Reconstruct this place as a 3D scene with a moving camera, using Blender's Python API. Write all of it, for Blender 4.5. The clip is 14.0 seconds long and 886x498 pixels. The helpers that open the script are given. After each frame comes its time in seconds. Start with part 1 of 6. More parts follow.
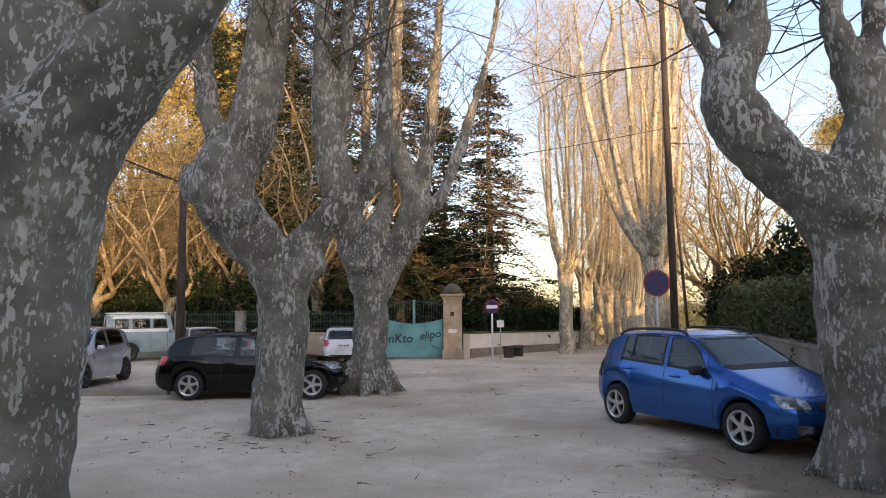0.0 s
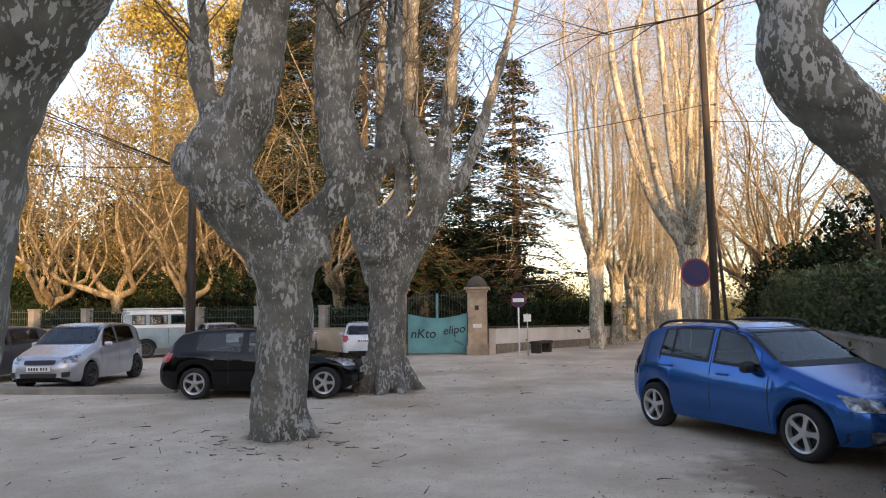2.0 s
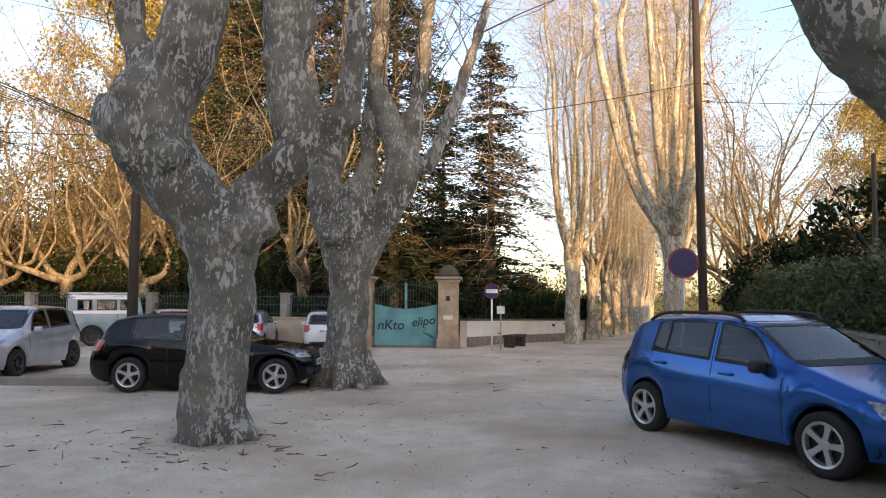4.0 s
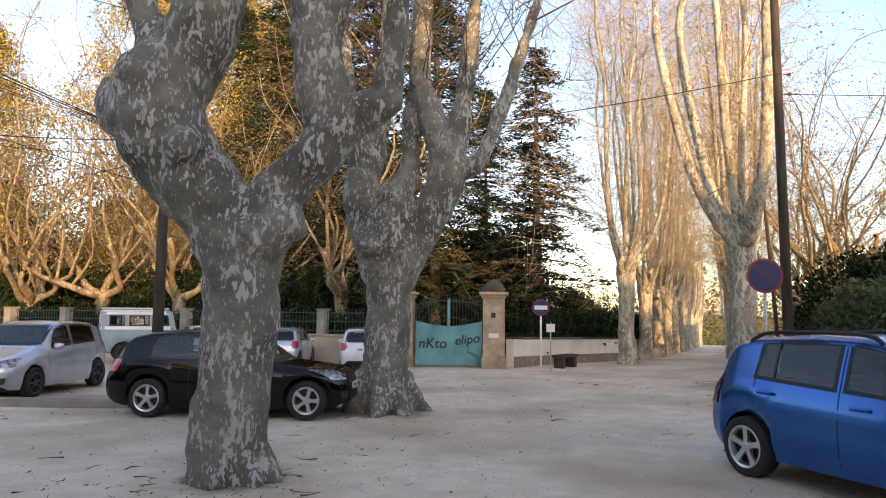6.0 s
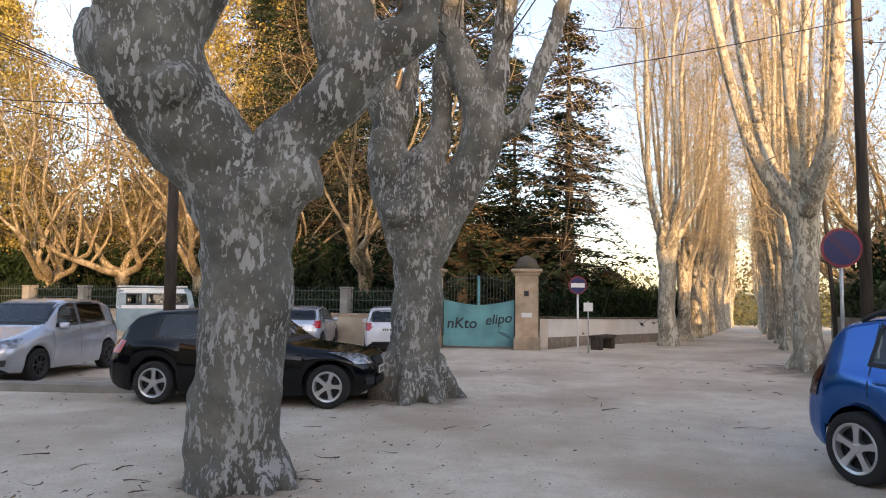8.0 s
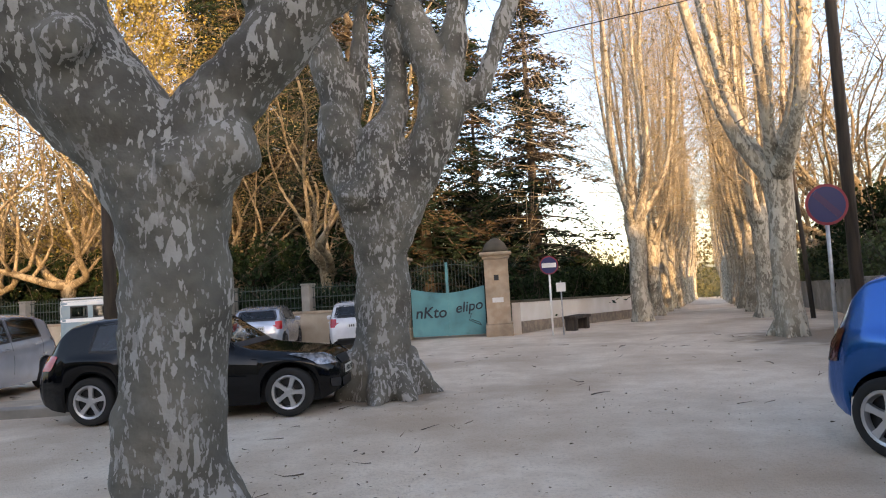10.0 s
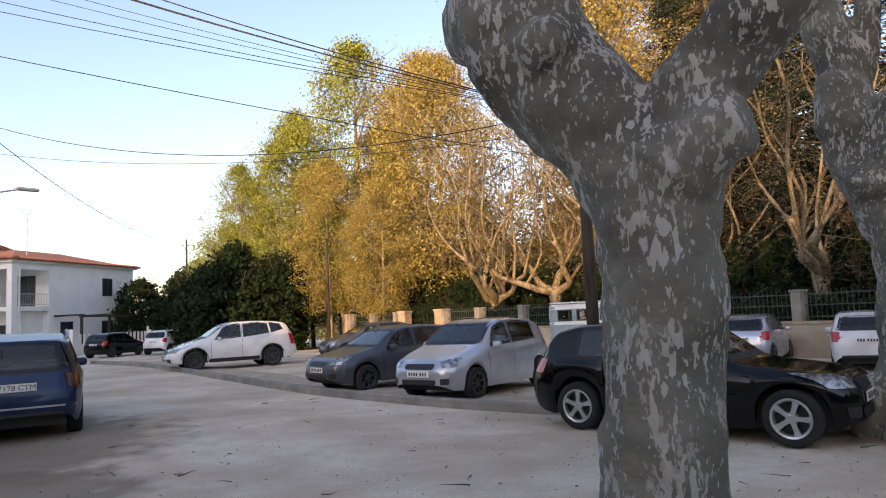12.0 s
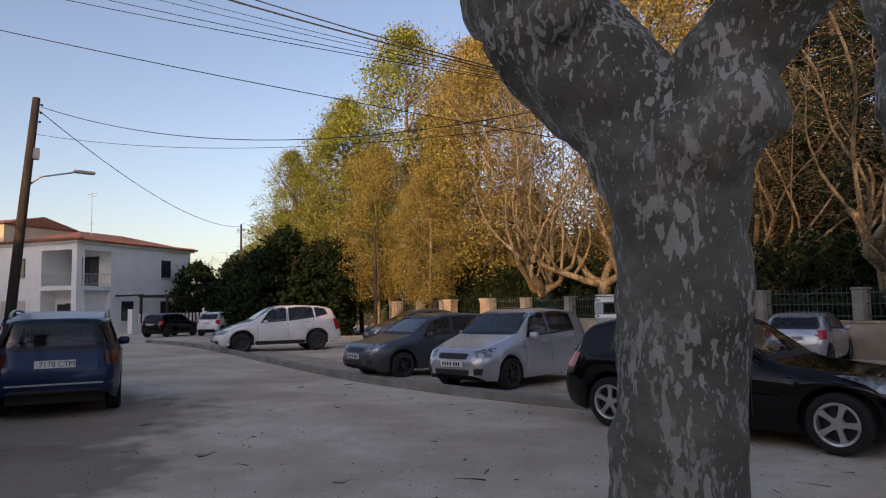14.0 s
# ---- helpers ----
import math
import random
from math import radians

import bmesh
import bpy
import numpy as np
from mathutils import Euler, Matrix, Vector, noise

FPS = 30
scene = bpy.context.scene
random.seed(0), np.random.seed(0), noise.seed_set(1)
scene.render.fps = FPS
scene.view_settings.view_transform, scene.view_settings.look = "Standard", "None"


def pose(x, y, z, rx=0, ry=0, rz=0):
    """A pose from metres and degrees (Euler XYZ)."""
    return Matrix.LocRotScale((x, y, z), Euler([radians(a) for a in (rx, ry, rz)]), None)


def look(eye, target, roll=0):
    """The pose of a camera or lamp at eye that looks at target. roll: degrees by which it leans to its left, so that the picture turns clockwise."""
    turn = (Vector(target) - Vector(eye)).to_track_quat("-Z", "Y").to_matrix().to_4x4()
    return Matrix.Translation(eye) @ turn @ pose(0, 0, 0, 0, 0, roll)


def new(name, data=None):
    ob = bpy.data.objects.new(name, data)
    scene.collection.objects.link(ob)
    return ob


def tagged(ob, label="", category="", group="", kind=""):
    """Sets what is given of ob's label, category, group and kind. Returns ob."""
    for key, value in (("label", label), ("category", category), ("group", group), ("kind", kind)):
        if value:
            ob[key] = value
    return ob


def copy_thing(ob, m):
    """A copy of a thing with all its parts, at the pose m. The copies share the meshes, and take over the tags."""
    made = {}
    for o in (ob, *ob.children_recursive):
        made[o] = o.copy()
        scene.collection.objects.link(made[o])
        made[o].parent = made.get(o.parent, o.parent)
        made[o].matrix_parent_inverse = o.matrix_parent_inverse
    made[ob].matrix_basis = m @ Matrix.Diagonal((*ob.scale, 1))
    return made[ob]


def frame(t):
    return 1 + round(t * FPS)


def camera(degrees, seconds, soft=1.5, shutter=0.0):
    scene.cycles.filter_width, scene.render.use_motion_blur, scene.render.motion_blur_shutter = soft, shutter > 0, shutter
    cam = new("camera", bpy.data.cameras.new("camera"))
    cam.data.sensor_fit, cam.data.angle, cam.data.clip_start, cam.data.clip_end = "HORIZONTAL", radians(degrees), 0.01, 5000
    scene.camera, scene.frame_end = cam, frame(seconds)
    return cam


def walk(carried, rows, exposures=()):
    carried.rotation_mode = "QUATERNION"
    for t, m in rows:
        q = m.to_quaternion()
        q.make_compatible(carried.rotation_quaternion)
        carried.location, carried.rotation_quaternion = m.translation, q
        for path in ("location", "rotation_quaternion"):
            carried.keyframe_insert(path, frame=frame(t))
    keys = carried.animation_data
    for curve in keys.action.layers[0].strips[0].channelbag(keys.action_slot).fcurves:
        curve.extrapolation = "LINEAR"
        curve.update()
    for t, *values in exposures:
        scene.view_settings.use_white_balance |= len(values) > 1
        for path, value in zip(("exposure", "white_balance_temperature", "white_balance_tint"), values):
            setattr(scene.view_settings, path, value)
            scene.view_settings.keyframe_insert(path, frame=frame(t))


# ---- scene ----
from mathutils.bvhtree import BVHTree

cam = camera(66.0, 14.0, soft=1.1)
PATH = [
    (0, (0.613, 1.099, 1.95), (0.533, 3.091, 2.12), -0.5),
    (0.5, (0.727, 1.32, 1.962), (0.571, 3.304, 2.163), 1.9),
    (1, (0.725, 1.551, 1.909), (0.59, 3.537, 2.104), -0.5),
    (1.5, (0.688, 1.845, 1.886), (0.597, 3.839, 2.017), -3.5),
    (2, (0.737, 2.18, 1.871), (0.574, 4.167, 2.03), -0.8),
    (2.5, (0.768, 2.522, 1.842), (0.629, 4.513, 1.959), 0.7),
    (2.7, (0.769, 2.655, 1.837), (0.714, 4.647, 2.008), 0.0),
    (4.8, (0.662, 4.027, 1.724), (0.477, 6.014, 1.847), 1.2),
    (5, (0.633, 4.15, 1.733), (0.341, 6.124, 1.867), 1.3),
    (5.5, (0.517, 4.535, 1.727), (0.21, 6.505, 1.882), 0.6),
    (6, (0.483, 4.897, 1.733), (0.283, 6.878, 1.922), 0.5),
    (6.5, (0.47, 5.207, 1.742), (0.153, 7.174, 1.922), 1.2),
    (7, (0.354, 5.481, 1.705), (0.227, 7.472, 1.844), 1.1),
    (7.5, (0.248, 5.775, 1.678), (0.097, 7.767, 1.777), -0.5),
    (8, (0.165, 6.134, 1.68), (-0.103, 8.111, 1.81), 0.5),
    (8.2, (0.126, 6.248, 1.675), (-0.108, 8.226, 1.851), -0.5),
    (10.3, (0.002, 7.199, 1.583), (-0.166, 9.189, 1.682), -3.6),
    (10.5, (-0.005, 7.3, 1.577), (-0.295, 9.273, 1.733), -4.1),
    (11, (0.035, 7.446, 1.584), (-0.705, 9.298, 1.739), -0.5),
    (11.5, (-0.135, 7.563, 1.592), (-1.236, 9.227, 1.728), -1.6),
    (12, (-0.376, 7.653, 1.626), (-1.726, 9.116, 1.817), -2.6),
    (12.5, (-0.448, 7.739, 1.627), (-1.999, 8.989, 1.808), -2.0),
    (13, (-0.372, 7.815, 1.636), (-2.018, 8.929, 1.86), -0.3),
    (13.5, (-0.288, 7.929, 1.63), (-1.922, 9.062, 1.842), 0.4),
    (14, (-0.318, 8.053, 1.608), (-1.781, 9.406, 1.772), -1.1),
]
walk(cam, [(t, look(e, a, r)) for t, e, a, r in PATH], exposures=[(0, 1.68, 7900, 21), (10.5, 1.89, 7750, 21), (12.0, 1.54, 7600, 23), (13.0, 0.97, 7500, 27), (14.0, 0.66, 7500, 27)])

# ---- light ----
SUN_FROM = Vector((0.36, -0.93, 0.235)).normalized()
world = bpy.data.worlds.new("sky")
scene.world = world
world.use_nodes = True
wn = world.node_tree
sky = wn.nodes.new("ShaderNodeTexSky")
sky.sky_type = "NISHITA"
sky.sun_disc = False
sky.sun_elevation = math.asin(SUN_FROM.z)
sky.sun_rotation = math.atan2(SUN_FROM.x, SUN_FROM.y)
sky.air_density, sky.dust_density, sky.ozone_density = 1.0, 1.5, 2.0
wn.links.new(sky.outputs[0], wn.nodes["Background"].inputs[0])
wn.nodes["Background"].inputs[1].default_value = 0.15
sun = new("sun", bpy.data.lights.new("sun", "SUN"))
sun.data.energy, sun.data.angle, sun.data.color = 2.0, radians(0.6), (1.0, 0.68, 0.34)
sun.matrix_world = look(SUN_FROM * 60, (0, 0, 0))


# ---- materials ----
def material(name, base, rough=0.6, metal=0.0, second=None, scale=8.0, bump=0.0, bump_scale=60.0, low=0.4, high=0.6, detail=6.0,
             third=None, third_scale=1.0, coat=0.0, spread=0.0, stretch=(1, 1, 1), spec=0.5):
    """Principled surface with colour varied at two scales, relief and a little random shift from piece to piece."""
    m = bpy.data.materials.new(name)
    m.use_nodes = True
    nt = m.node_tree
    b = nt.nodes["Principled BSDF"]
    b.inputs["Roughness"].default_value, b.inputs["Metallic"].default_value = rough, metal
    b.inputs["Coat Weight"].default_value, b.inputs["Coat Roughness"].default_value = coat, 0.05
    b.inputs["Specular IOR Level"].default_value = spec
    tc = nt.nodes.new("ShaderNodeTexCoord")
    mp = nt.nodes.new("ShaderNodeMapping")
    mp.inputs["Scale"].default_value = stretch
    nt.links.new(tc.outputs["Object"], mp.inputs[0])
    out = None
    if second or third or spread:
        rgb = nt.nodes.new("ShaderNodeRGB")
        rgb.outputs[0].default_value = (*base, 1)
        out = rgb.outputs[0]
    for col, sc, lo, hi in ((second, scale, low, high), (third, third_scale, 0.42, 0.68)):
        if not col:
            continue
        n = nt.nodes.new("ShaderNodeTexNoise")
        n.inputs["Scale"].default_value, n.inputs["Detail"].default_value = sc, detail
        nt.links.new(mp.outputs[0], n.inputs["Vector"])
        r = nt.nodes.new("ShaderNodeValToRGB")
        r.color_ramp.elements[0].position, r.color_ramp.elements[1].position = lo, hi
        nt.links.new(n.outputs["Fac"], r.inputs[0])
        mx = nt.nodes.new("ShaderNodeMixRGB")
        mx.inputs[2].default_value = (*col, 1)
        nt.links.new(r.outputs[0], mx.inputs[0])
        nt.links.new(out, mx.inputs[1])
        out = mx.outputs[0]
    if spread:
        oi = nt.nodes.new("ShaderNodeNewGeometry")
        hs = nt.nodes.new("ShaderNodeHueSaturation")
        mr = nt.nodes.new("ShaderNodeMapRange")
        mr.inputs[3].default_value, mr.inputs[4].default_value = 1 - spread, 1 + spread
        nt.links.new(oi.outputs["Random Per Island"], mr.inputs[0])
        nt.links.new(mr.outputs[0], hs.inputs["Value"])
        nt.links.new(out, hs.inputs["Color"])
        out = hs.outputs[0]
    if out:
        nt.links.new(out, b.inputs["Base Color"])
    else:
        b.inputs["Base Color"].default_value = (*base, 1)
    if bump:
        n = nt.nodes.new("ShaderNodeTexNoise")
        n.inputs["Scale"].default_value, n.inputs["Detail"].default_value = bump_scale, 6
        nt.links.new(mp.outputs[0], n.inputs["Vector"])
        bp = nt.nodes.new("ShaderNodeBump")
        bp.inputs["Strength"].default_value, bp.inputs["Distance"].default_value = bump, 0.02
        nt.links.new(n.outputs["Fac"], bp.inputs["Height"])
        nt.links.new(bp.outputs[0], b.inputs["Normal"])
    return m


def plane_bark(name, dark, olive, pale, amount=0.56):
    """Plane-tree bark: grey-olive plates with pale flakes where the bark has come off, at two sizes."""
    m = material(name, dark, 0.85, second=olive, scale=3.5, bump=0.8, bump_scale=8, third=tuple(c * 0.55 for c in dark), third_scale=1.7)
    nt = m.node_tree
    for q in nt.nodes:
        if q.type == "BUMP":
            q.inputs["Distance"].default_value = 0.04
    b = nt.nodes["Principled BSDF"]
    under = b.inputs["Base Color"].links[0].from_socket
    tc = nt.nodes.new("ShaderNodeTexCoord")
    mp = nt.nodes.new("ShaderNodeMapping")
    mp.inputs["Scale"].default_value = (1, 1, 0.42)
    nt.links.new(tc.outputs["Object"], mp.inputs[0])
    for sc, lo, col in ((34.0, amount + 0.012, tuple(c * 0.72 for c in pale)), (19.0, amount, tuple(c * 0.9 for c in pale)), (10.0, amount + 0.03, tuple(c * 1.08 for c in pale))):
        n = nt.nodes.new("ShaderNodeTexNoise")
        n.inputs["Scale"].default_value, n.inputs["Detail"].default_value, n.inputs["Distortion"].default_value = sc, 2.5, 0.3
        nt.links.new(mp.outputs[0], n.inputs["Vector"])
        big = nt.nodes.new("ShaderNodeTexNoise")
        big.inputs["Scale"].default_value, big.inputs["Detail"].default_value = sc * 0.2, 2.5
        nt.links.new(mp.outputs[0], big.inputs["Vector"])
        shift = nt.nodes.new("ShaderNodeMath")
        shift.operation = "MULTIPLY_ADD"
        shift.inputs[1].default_value = 0.75
        nt.links.new(big.outputs["Fac"], shift.inputs[0])
        nt.links.new(n.outputs["Fac"], shift.inputs[2])
        r = nt.nodes.new("ShaderNodeValToRGB")
        r.color_ramp.elements[0].position, r.color_ramp.elements[1].position = lo + 0.39, lo + 0.405
        nt.links.new(shift.outputs[0], r.inputs[0])
        mx = nt.nodes.new("ShaderNodeMixRGB")
        mx.inputs[2].default_value = (*col, 1)
        nt.links.new(r.outputs[0], mx.inputs[0])
        nt.links.new(under, mx.inputs[1])
        under = mx.outputs[0]
    nt.links.new(under, b.inputs["Base Color"])
    return m


def car_glass(name, tint, ior):
    """Thin car glass: tinted, clear, with a sharp reflection that grows at a glancing angle."""
    m = bpy.data.materials.new(name)
    m.use_nodes = True
    nt = m.node_tree
    nt.nodes.remove(nt.nodes["Principled BSDF"])
    clear, gloss, mix, fr = (nt.nodes.new("ShaderNode" + k) for k in ("BsdfTransparent", "BsdfGlossy", "MixShader", "Fresnel"))
    clear.inputs[0].default_value = (*tint, 1)
    gloss.inputs["Roughness"].default_value = 0.02
    fr.inputs[0].default_value = ior
    nt.links.new(fr.outputs[0], mix.inputs[0])
    nt.links.new(clear.outputs[0], mix.inputs[1])
    nt.links.new(gloss.outputs[0], mix.inputs[2])
    nt.links.new(mix.outputs[0], nt.nodes["Material Output"].inputs[0])
    return m


M = dict(
    sand=material("sand", (0.69, 0.575, 0.445), 0.95, second=(0.765, 0.66, 0.53), scale=2.6, detail=10.0, bump=0.9, bump_scale=45, third=(0.50, 0.385, 0.275), third_scale=0.45),
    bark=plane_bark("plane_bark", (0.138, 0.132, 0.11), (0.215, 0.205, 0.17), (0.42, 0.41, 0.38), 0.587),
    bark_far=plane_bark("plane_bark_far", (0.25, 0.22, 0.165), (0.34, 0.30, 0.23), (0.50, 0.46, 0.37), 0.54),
    # warmer copy of the plane bark: the low sun's gold is in the colour
    bark_sunlit=plane_bark("plane_bark_sunny", (0.165, 0.125, 0.072), (0.225, 0.172, 0.10), (0.33, 0.27, 0.18), 0.54),
    twig=material("twig", (0.155, 0.122, 0.075), 0.9, spread=0.35),
    twig_pale=material("pale_twig", (0.38, 0.31, 0.21), 0.9, spread=0.3),
    bud_pale=material("pale_new_leaf", (0.40, 0.31, 0.14), 0.8, spread=0.3),
    twig_dark=material("dark_twig", (0.08, 0.065, 0.05), 0.9, spread=0.2),
    bud=material("new_leaf", (0.25, 0.20, 0.085), 0.8, spread=0.35),
    leaf_gold=material("golden_leaf", (0.27, 0.215, 0.055), 0.8, spread=0.55),
    leaf_green=material("yellow_green_leaf", (0.20, 0.225, 0.03), 0.7, spread=0.55),
    # dark evergreen leaf, taken darker still in place of shade on the bushes
    leaf_dark=material("dark_leaf", (0.014, 0.028, 0.010), 0.8, spread=0.45, spec=0.15),
    needle=material("needle", (0.018, 0.032, 0.018), 0.9, spread=0.4, spec=0.15),
    needle_brown=material("brown_needle", (0.07, 0.046, 0.022), 0.9, spread=0.4),
    leaf_olive=material("olive_leaf", (0.075, 0.075, 0.024), 0.8, spread=0.45),
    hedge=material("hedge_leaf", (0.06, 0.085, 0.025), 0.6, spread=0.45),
    # yellow-green hedge leaf, brightened in its colour for light from above
    hedge_lit=material("hedge_leaf_lit", (0.29, 0.27, 0.045), 0.6, spread=0.4),
    stone=material("sandstone", (0.40, 0.29, 0.20), 0.9, second=(0.47, 0.37, 0.27), scale=5, bump=0.4, bump_scale=40, third=(0.24, 0.19, 0.14), third_scale=1.6),
    cream=material("cream_render", (0.55, 0.47, 0.37), 0.9, second=(0.46, 0.39, 0.30), scale=2.2, bump=0.25, third=(0.33, 0.27, 0.2), third_scale=0.9),
    limewash=material("limewash", (0.80, 0.78, 0.75), 0.9, second=(0.74, 0.72, 0.68), scale=2.5, bump=0.25, third=(0.66, 0.62, 0.56), third_scale=0.7),
    rubble=material("rubble", (0.30, 0.25, 0.20), 0.95, second=(0.2, 0.17, 0.14), scale=7, bump=0.8, bump_scale=14),
    concrete=material("concrete", (0.33, 0.31, 0.28), 0.95, second=(0.25, 0.235, 0.21), scale=3, bump=0.4, bump_scale=50, third=(0.18, 0.165, 0.14), third_scale=0.9),
    teal=material("teal_paint", (0.10, 0.32, 0.345), 0.6, second=(0.13, 0.36, 0.38), scale=3, bump=0.1, third=(0.05, 0.17, 0.18), third_scale=1.5),
    iron=material("iron", (0.035, 0.075, 0.066), 0.6, bump=0.2, second=(0.05, 0.05, 0.04), scale=12),
    wood=material("pole_wood", (0.035, 0.027, 0.021), 0.9, second=(0.065, 0.05, 0.038), scale=12, stretch=(1, 1, 0.1), bump=0.5, bump_scale=40),
    steel=material("galvanised", (0.46, 0.47, 0.48), 0.45, 0.6, second=(0.36, 0.37, 0.38), scale=10),
    cable=material("cable", (0.02, 0.02, 0.022), 0.6),
    ink=material("spray_ink", (0.012, 0.02, 0.03), 0.5),
    tyre=material("tyre", (0.018, 0.018, 0.018), 0.85, bump=0.2),
    rim=material("alloy", (0.55, 0.56, 0.58), 0.3, 0.8),
    rim_dark=material("dark_alloy", (0.07, 0.07, 0.075), 0.4, 0.6),
    black=material("black_plastic", (0.018, 0.018, 0.02), 0.55),
    glass=car_glass("car_glass", (0.55, 0.6, 0.6), 1.7),
    windscreen=car_glass("windscreen_glass", (0.72, 0.78, 0.78), 2.2),
    cloth=material("seat_cloth", (0.035, 0.036, 0.04), 0.95, second=(0.05, 0.05, 0.055), scale=30, bump=0.2),
    lamp=material("headlamp_glass", (0.55, 0.56, 0.58), 0.12, 0.6, coat=0.5, second=(0.16, 0.16, 0.17), scale=14),
    tail=material("tail_lamp", (0.5, 0.008, 0.015), 0.12, coat=1.0),
    tail_dark=material("dark_tail_lamp", (0.06, 0.006, 0.008), 0.12, coat=1.0),
    plate=material("plate_white", (0.72, 0.72, 0.70), 0.5),
    plate_ink=material("plate_ink", (0.02, 0.02, 0.02), 0.5),
    red=material("sign_red", (0.22, 0.02, 0.038), 0.4),
    blue=material("sign_blue", (0.014, 0.022, 0.10), 0.4),
    faded=material("sign_faded", (0.045, 0.02, 0.075), 0.4),
    white=material("white_paint", (0.75, 0.75, 0.74), 0.5, second=(0.68, 0.68, 0.66), scale=3),
    house_white=material("white_render", (0.83, 0.82, 0.80), 0.9, second=(0.78, 0.77, 0.75), scale=1.2, bump=0.1),
    house_cream=material("yellow_render", (0.68, 0.55, 0.38), 0.9, second=(0.62, 0.50, 0.35), scale=1.2, bump=0.1),
    house_rose=material("rose_render", (0.60, 0.38, 0.28), 0.9, second=(0.55, 0.35, 0.26), scale=1.2, bump=0.1),
    earth=material("packed_earth", (0.50, 0.41, 0.31), 0.95, second=(0.38, 0.31, 0.235), scale=2, bump=0.5, third=(0.42, 0.36, 0.29), third_scale=0.5),
    # dark concrete; street wall and pavement carry the hedge's shade in this colour
    dark_shaded=material("dark_shaded_concrete", (0.085, 0.07, 0.05), 0.95, second=(0.055, 0.046, 0.032), scale=2.5, bump=0.5, bump_scale=40, third=(0.13, 0.115, 0.09), third_scale=0.7),
    kerbstone=material("worn_kerbstone", (0.17, 0.155, 0.13), 0.95, second=(0.11, 0.1, 0.08), scale=5, bump=0.5, bump_scale=40, third=(0.07, 0.06, 0.045), third_scale=1.1),
    tile=material("roof_tile", (0.36, 0.14, 0.08), 0.85, second=(0.28, 0.11, 0.07), scale=3, bump=0.3),
    pane=material("window_pane", (0.03, 0.035, 0.045), 0.08, coat=0.5),
    shutter=material("shutter", (0.50, 0.46, 0.41), 0.7),
    debris=material("dead_leaf", (0.15, 0.105, 0.068), 0.9, spread=0.5),
    litter_brown=material("dead_leaf_brown", (0.30, 0.22, 0.15), 0.9, spread=0.4),
    backdrop=material("far_woods", (0.07, 0.07, 0.03), 0.95, second=(0.11, 0.10, 0.04), scale=0.6, bump=1.0, bump_scale=2),
)


def soil_patches(m, spots, colour):
    """Bare dark soil showing through the sand round given places, with ragged edges."""
    nt = m.node_tree
    p = nt.nodes["Principled BSDF"]
    under = p.inputs["Base Color"].links[0].from_socket
    tc = nt.nodes.new("ShaderNodeTexCoord")
    n = nt.nodes.new("ShaderNodeTexNoise")
    n.inputs["Scale"].default_value, n.inputs["Detail"].default_value = 2.2, 8
    nt.links.new(tc.outputs["Object"], n.inputs["Vector"])
    for x, y, r0, r1 in spots:
        d = nt.nodes.new("ShaderNodeVectorMath")
        d.operation = "DISTANCE"
        d.inputs[1].default_value = (x, y, 0)
        nt.links.new(tc.outputs["Object"], d.inputs[0])
        mr = nt.nodes.new("ShaderNodeMapRange")
        mr.inputs[1].default_value, mr.inputs[2].default_value, mr.inputs[3].default_value, mr.inputs[4].default_value = r0, r1, 0.75, -0.35
        nt.links.new(d.outputs["Value"], mr.inputs[0])
        ad = nt.nodes.new("ShaderNodeMath")
        nt.links.new(mr.outputs[0], ad.inputs[0])
        nt.links.new(n.outputs["Fac"], ad.inputs[1])
        rm = nt.nodes.new("ShaderNodeValToRGB")
        rm.color_ramp.elements[0].position, rm.color_ramp.elements[1].position = 0.5, 0.85
        rm.color_ramp.elements[1].color = (0.8, 0.8, 0.8, 1)
        nt.links.new(ad.outputs[0], rm.inputs[0])
        mx = nt.nodes.new("ShaderNodeMixRGB")
        mx.inputs[2].default_value = (*colour, 1)
        nt.links.new(rm.outputs[0], mx.inputs[0])
        nt.links.new(under, mx.inputs[1])
        under = mx.outputs[0]
    nt.links.new(under, p.inputs["Base Color"])


soil_patches(M["sand"], [(6.2, 7.6, 1.6, 4.0), (4.6, 9.6, 0.5, 2.6), (-2.4, 11.9, 0.1, 0.95), (-1.8, 17.1, 0.2, 1.5), (-2.7, 5.8, 0.5, 2.2), (-12.5, 9.4, 1.8, 5.2), (-8.4, 9.2, 0.8, 2.6), (7.2, 22.5, 0.5, 3.0)], (0.21, 0.155, 0.11))


def grit(m, colour, scale, amount):
    """Fine dark grains over a surface."""
    nt = m.node_tree
    p = nt.nodes["Principled BSDF"]
    under = p.inputs["Base Color"].links[0].from_socket
    tc = nt.nodes.new("ShaderNodeTexCoord")
    n = nt.nodes.new("ShaderNodeTexNoise")
    n.inputs["Scale"].default_value, n.inputs["Detail"].default_value, n.inputs["Roughness"].default_value = scale, 5, 0.7
    nt.links.new(tc.outputs["Object"], n.inputs["Vector"])
    r = nt.nodes.new("ShaderNodeValToRGB")
    r.color_ramp.elements[0].position, r.color_ramp.elements[1].position = 0.5, 0.72
    r.color_ramp.elements[1].color = (amount, amount, amount, 1)
    nt.links.new(n.outputs["Fac"], r.inputs[0])
    mx = nt.nodes.new("ShaderNodeMixRGB")
    mx.inputs[2].default_value = (*colour, 1)
    nt.links.new(r.outputs[0], mx.inputs[0])
    nt.links.new(under, mx.inputs[1])
    nt.links.new(mx.outputs[0], p.inputs["Base Color"])


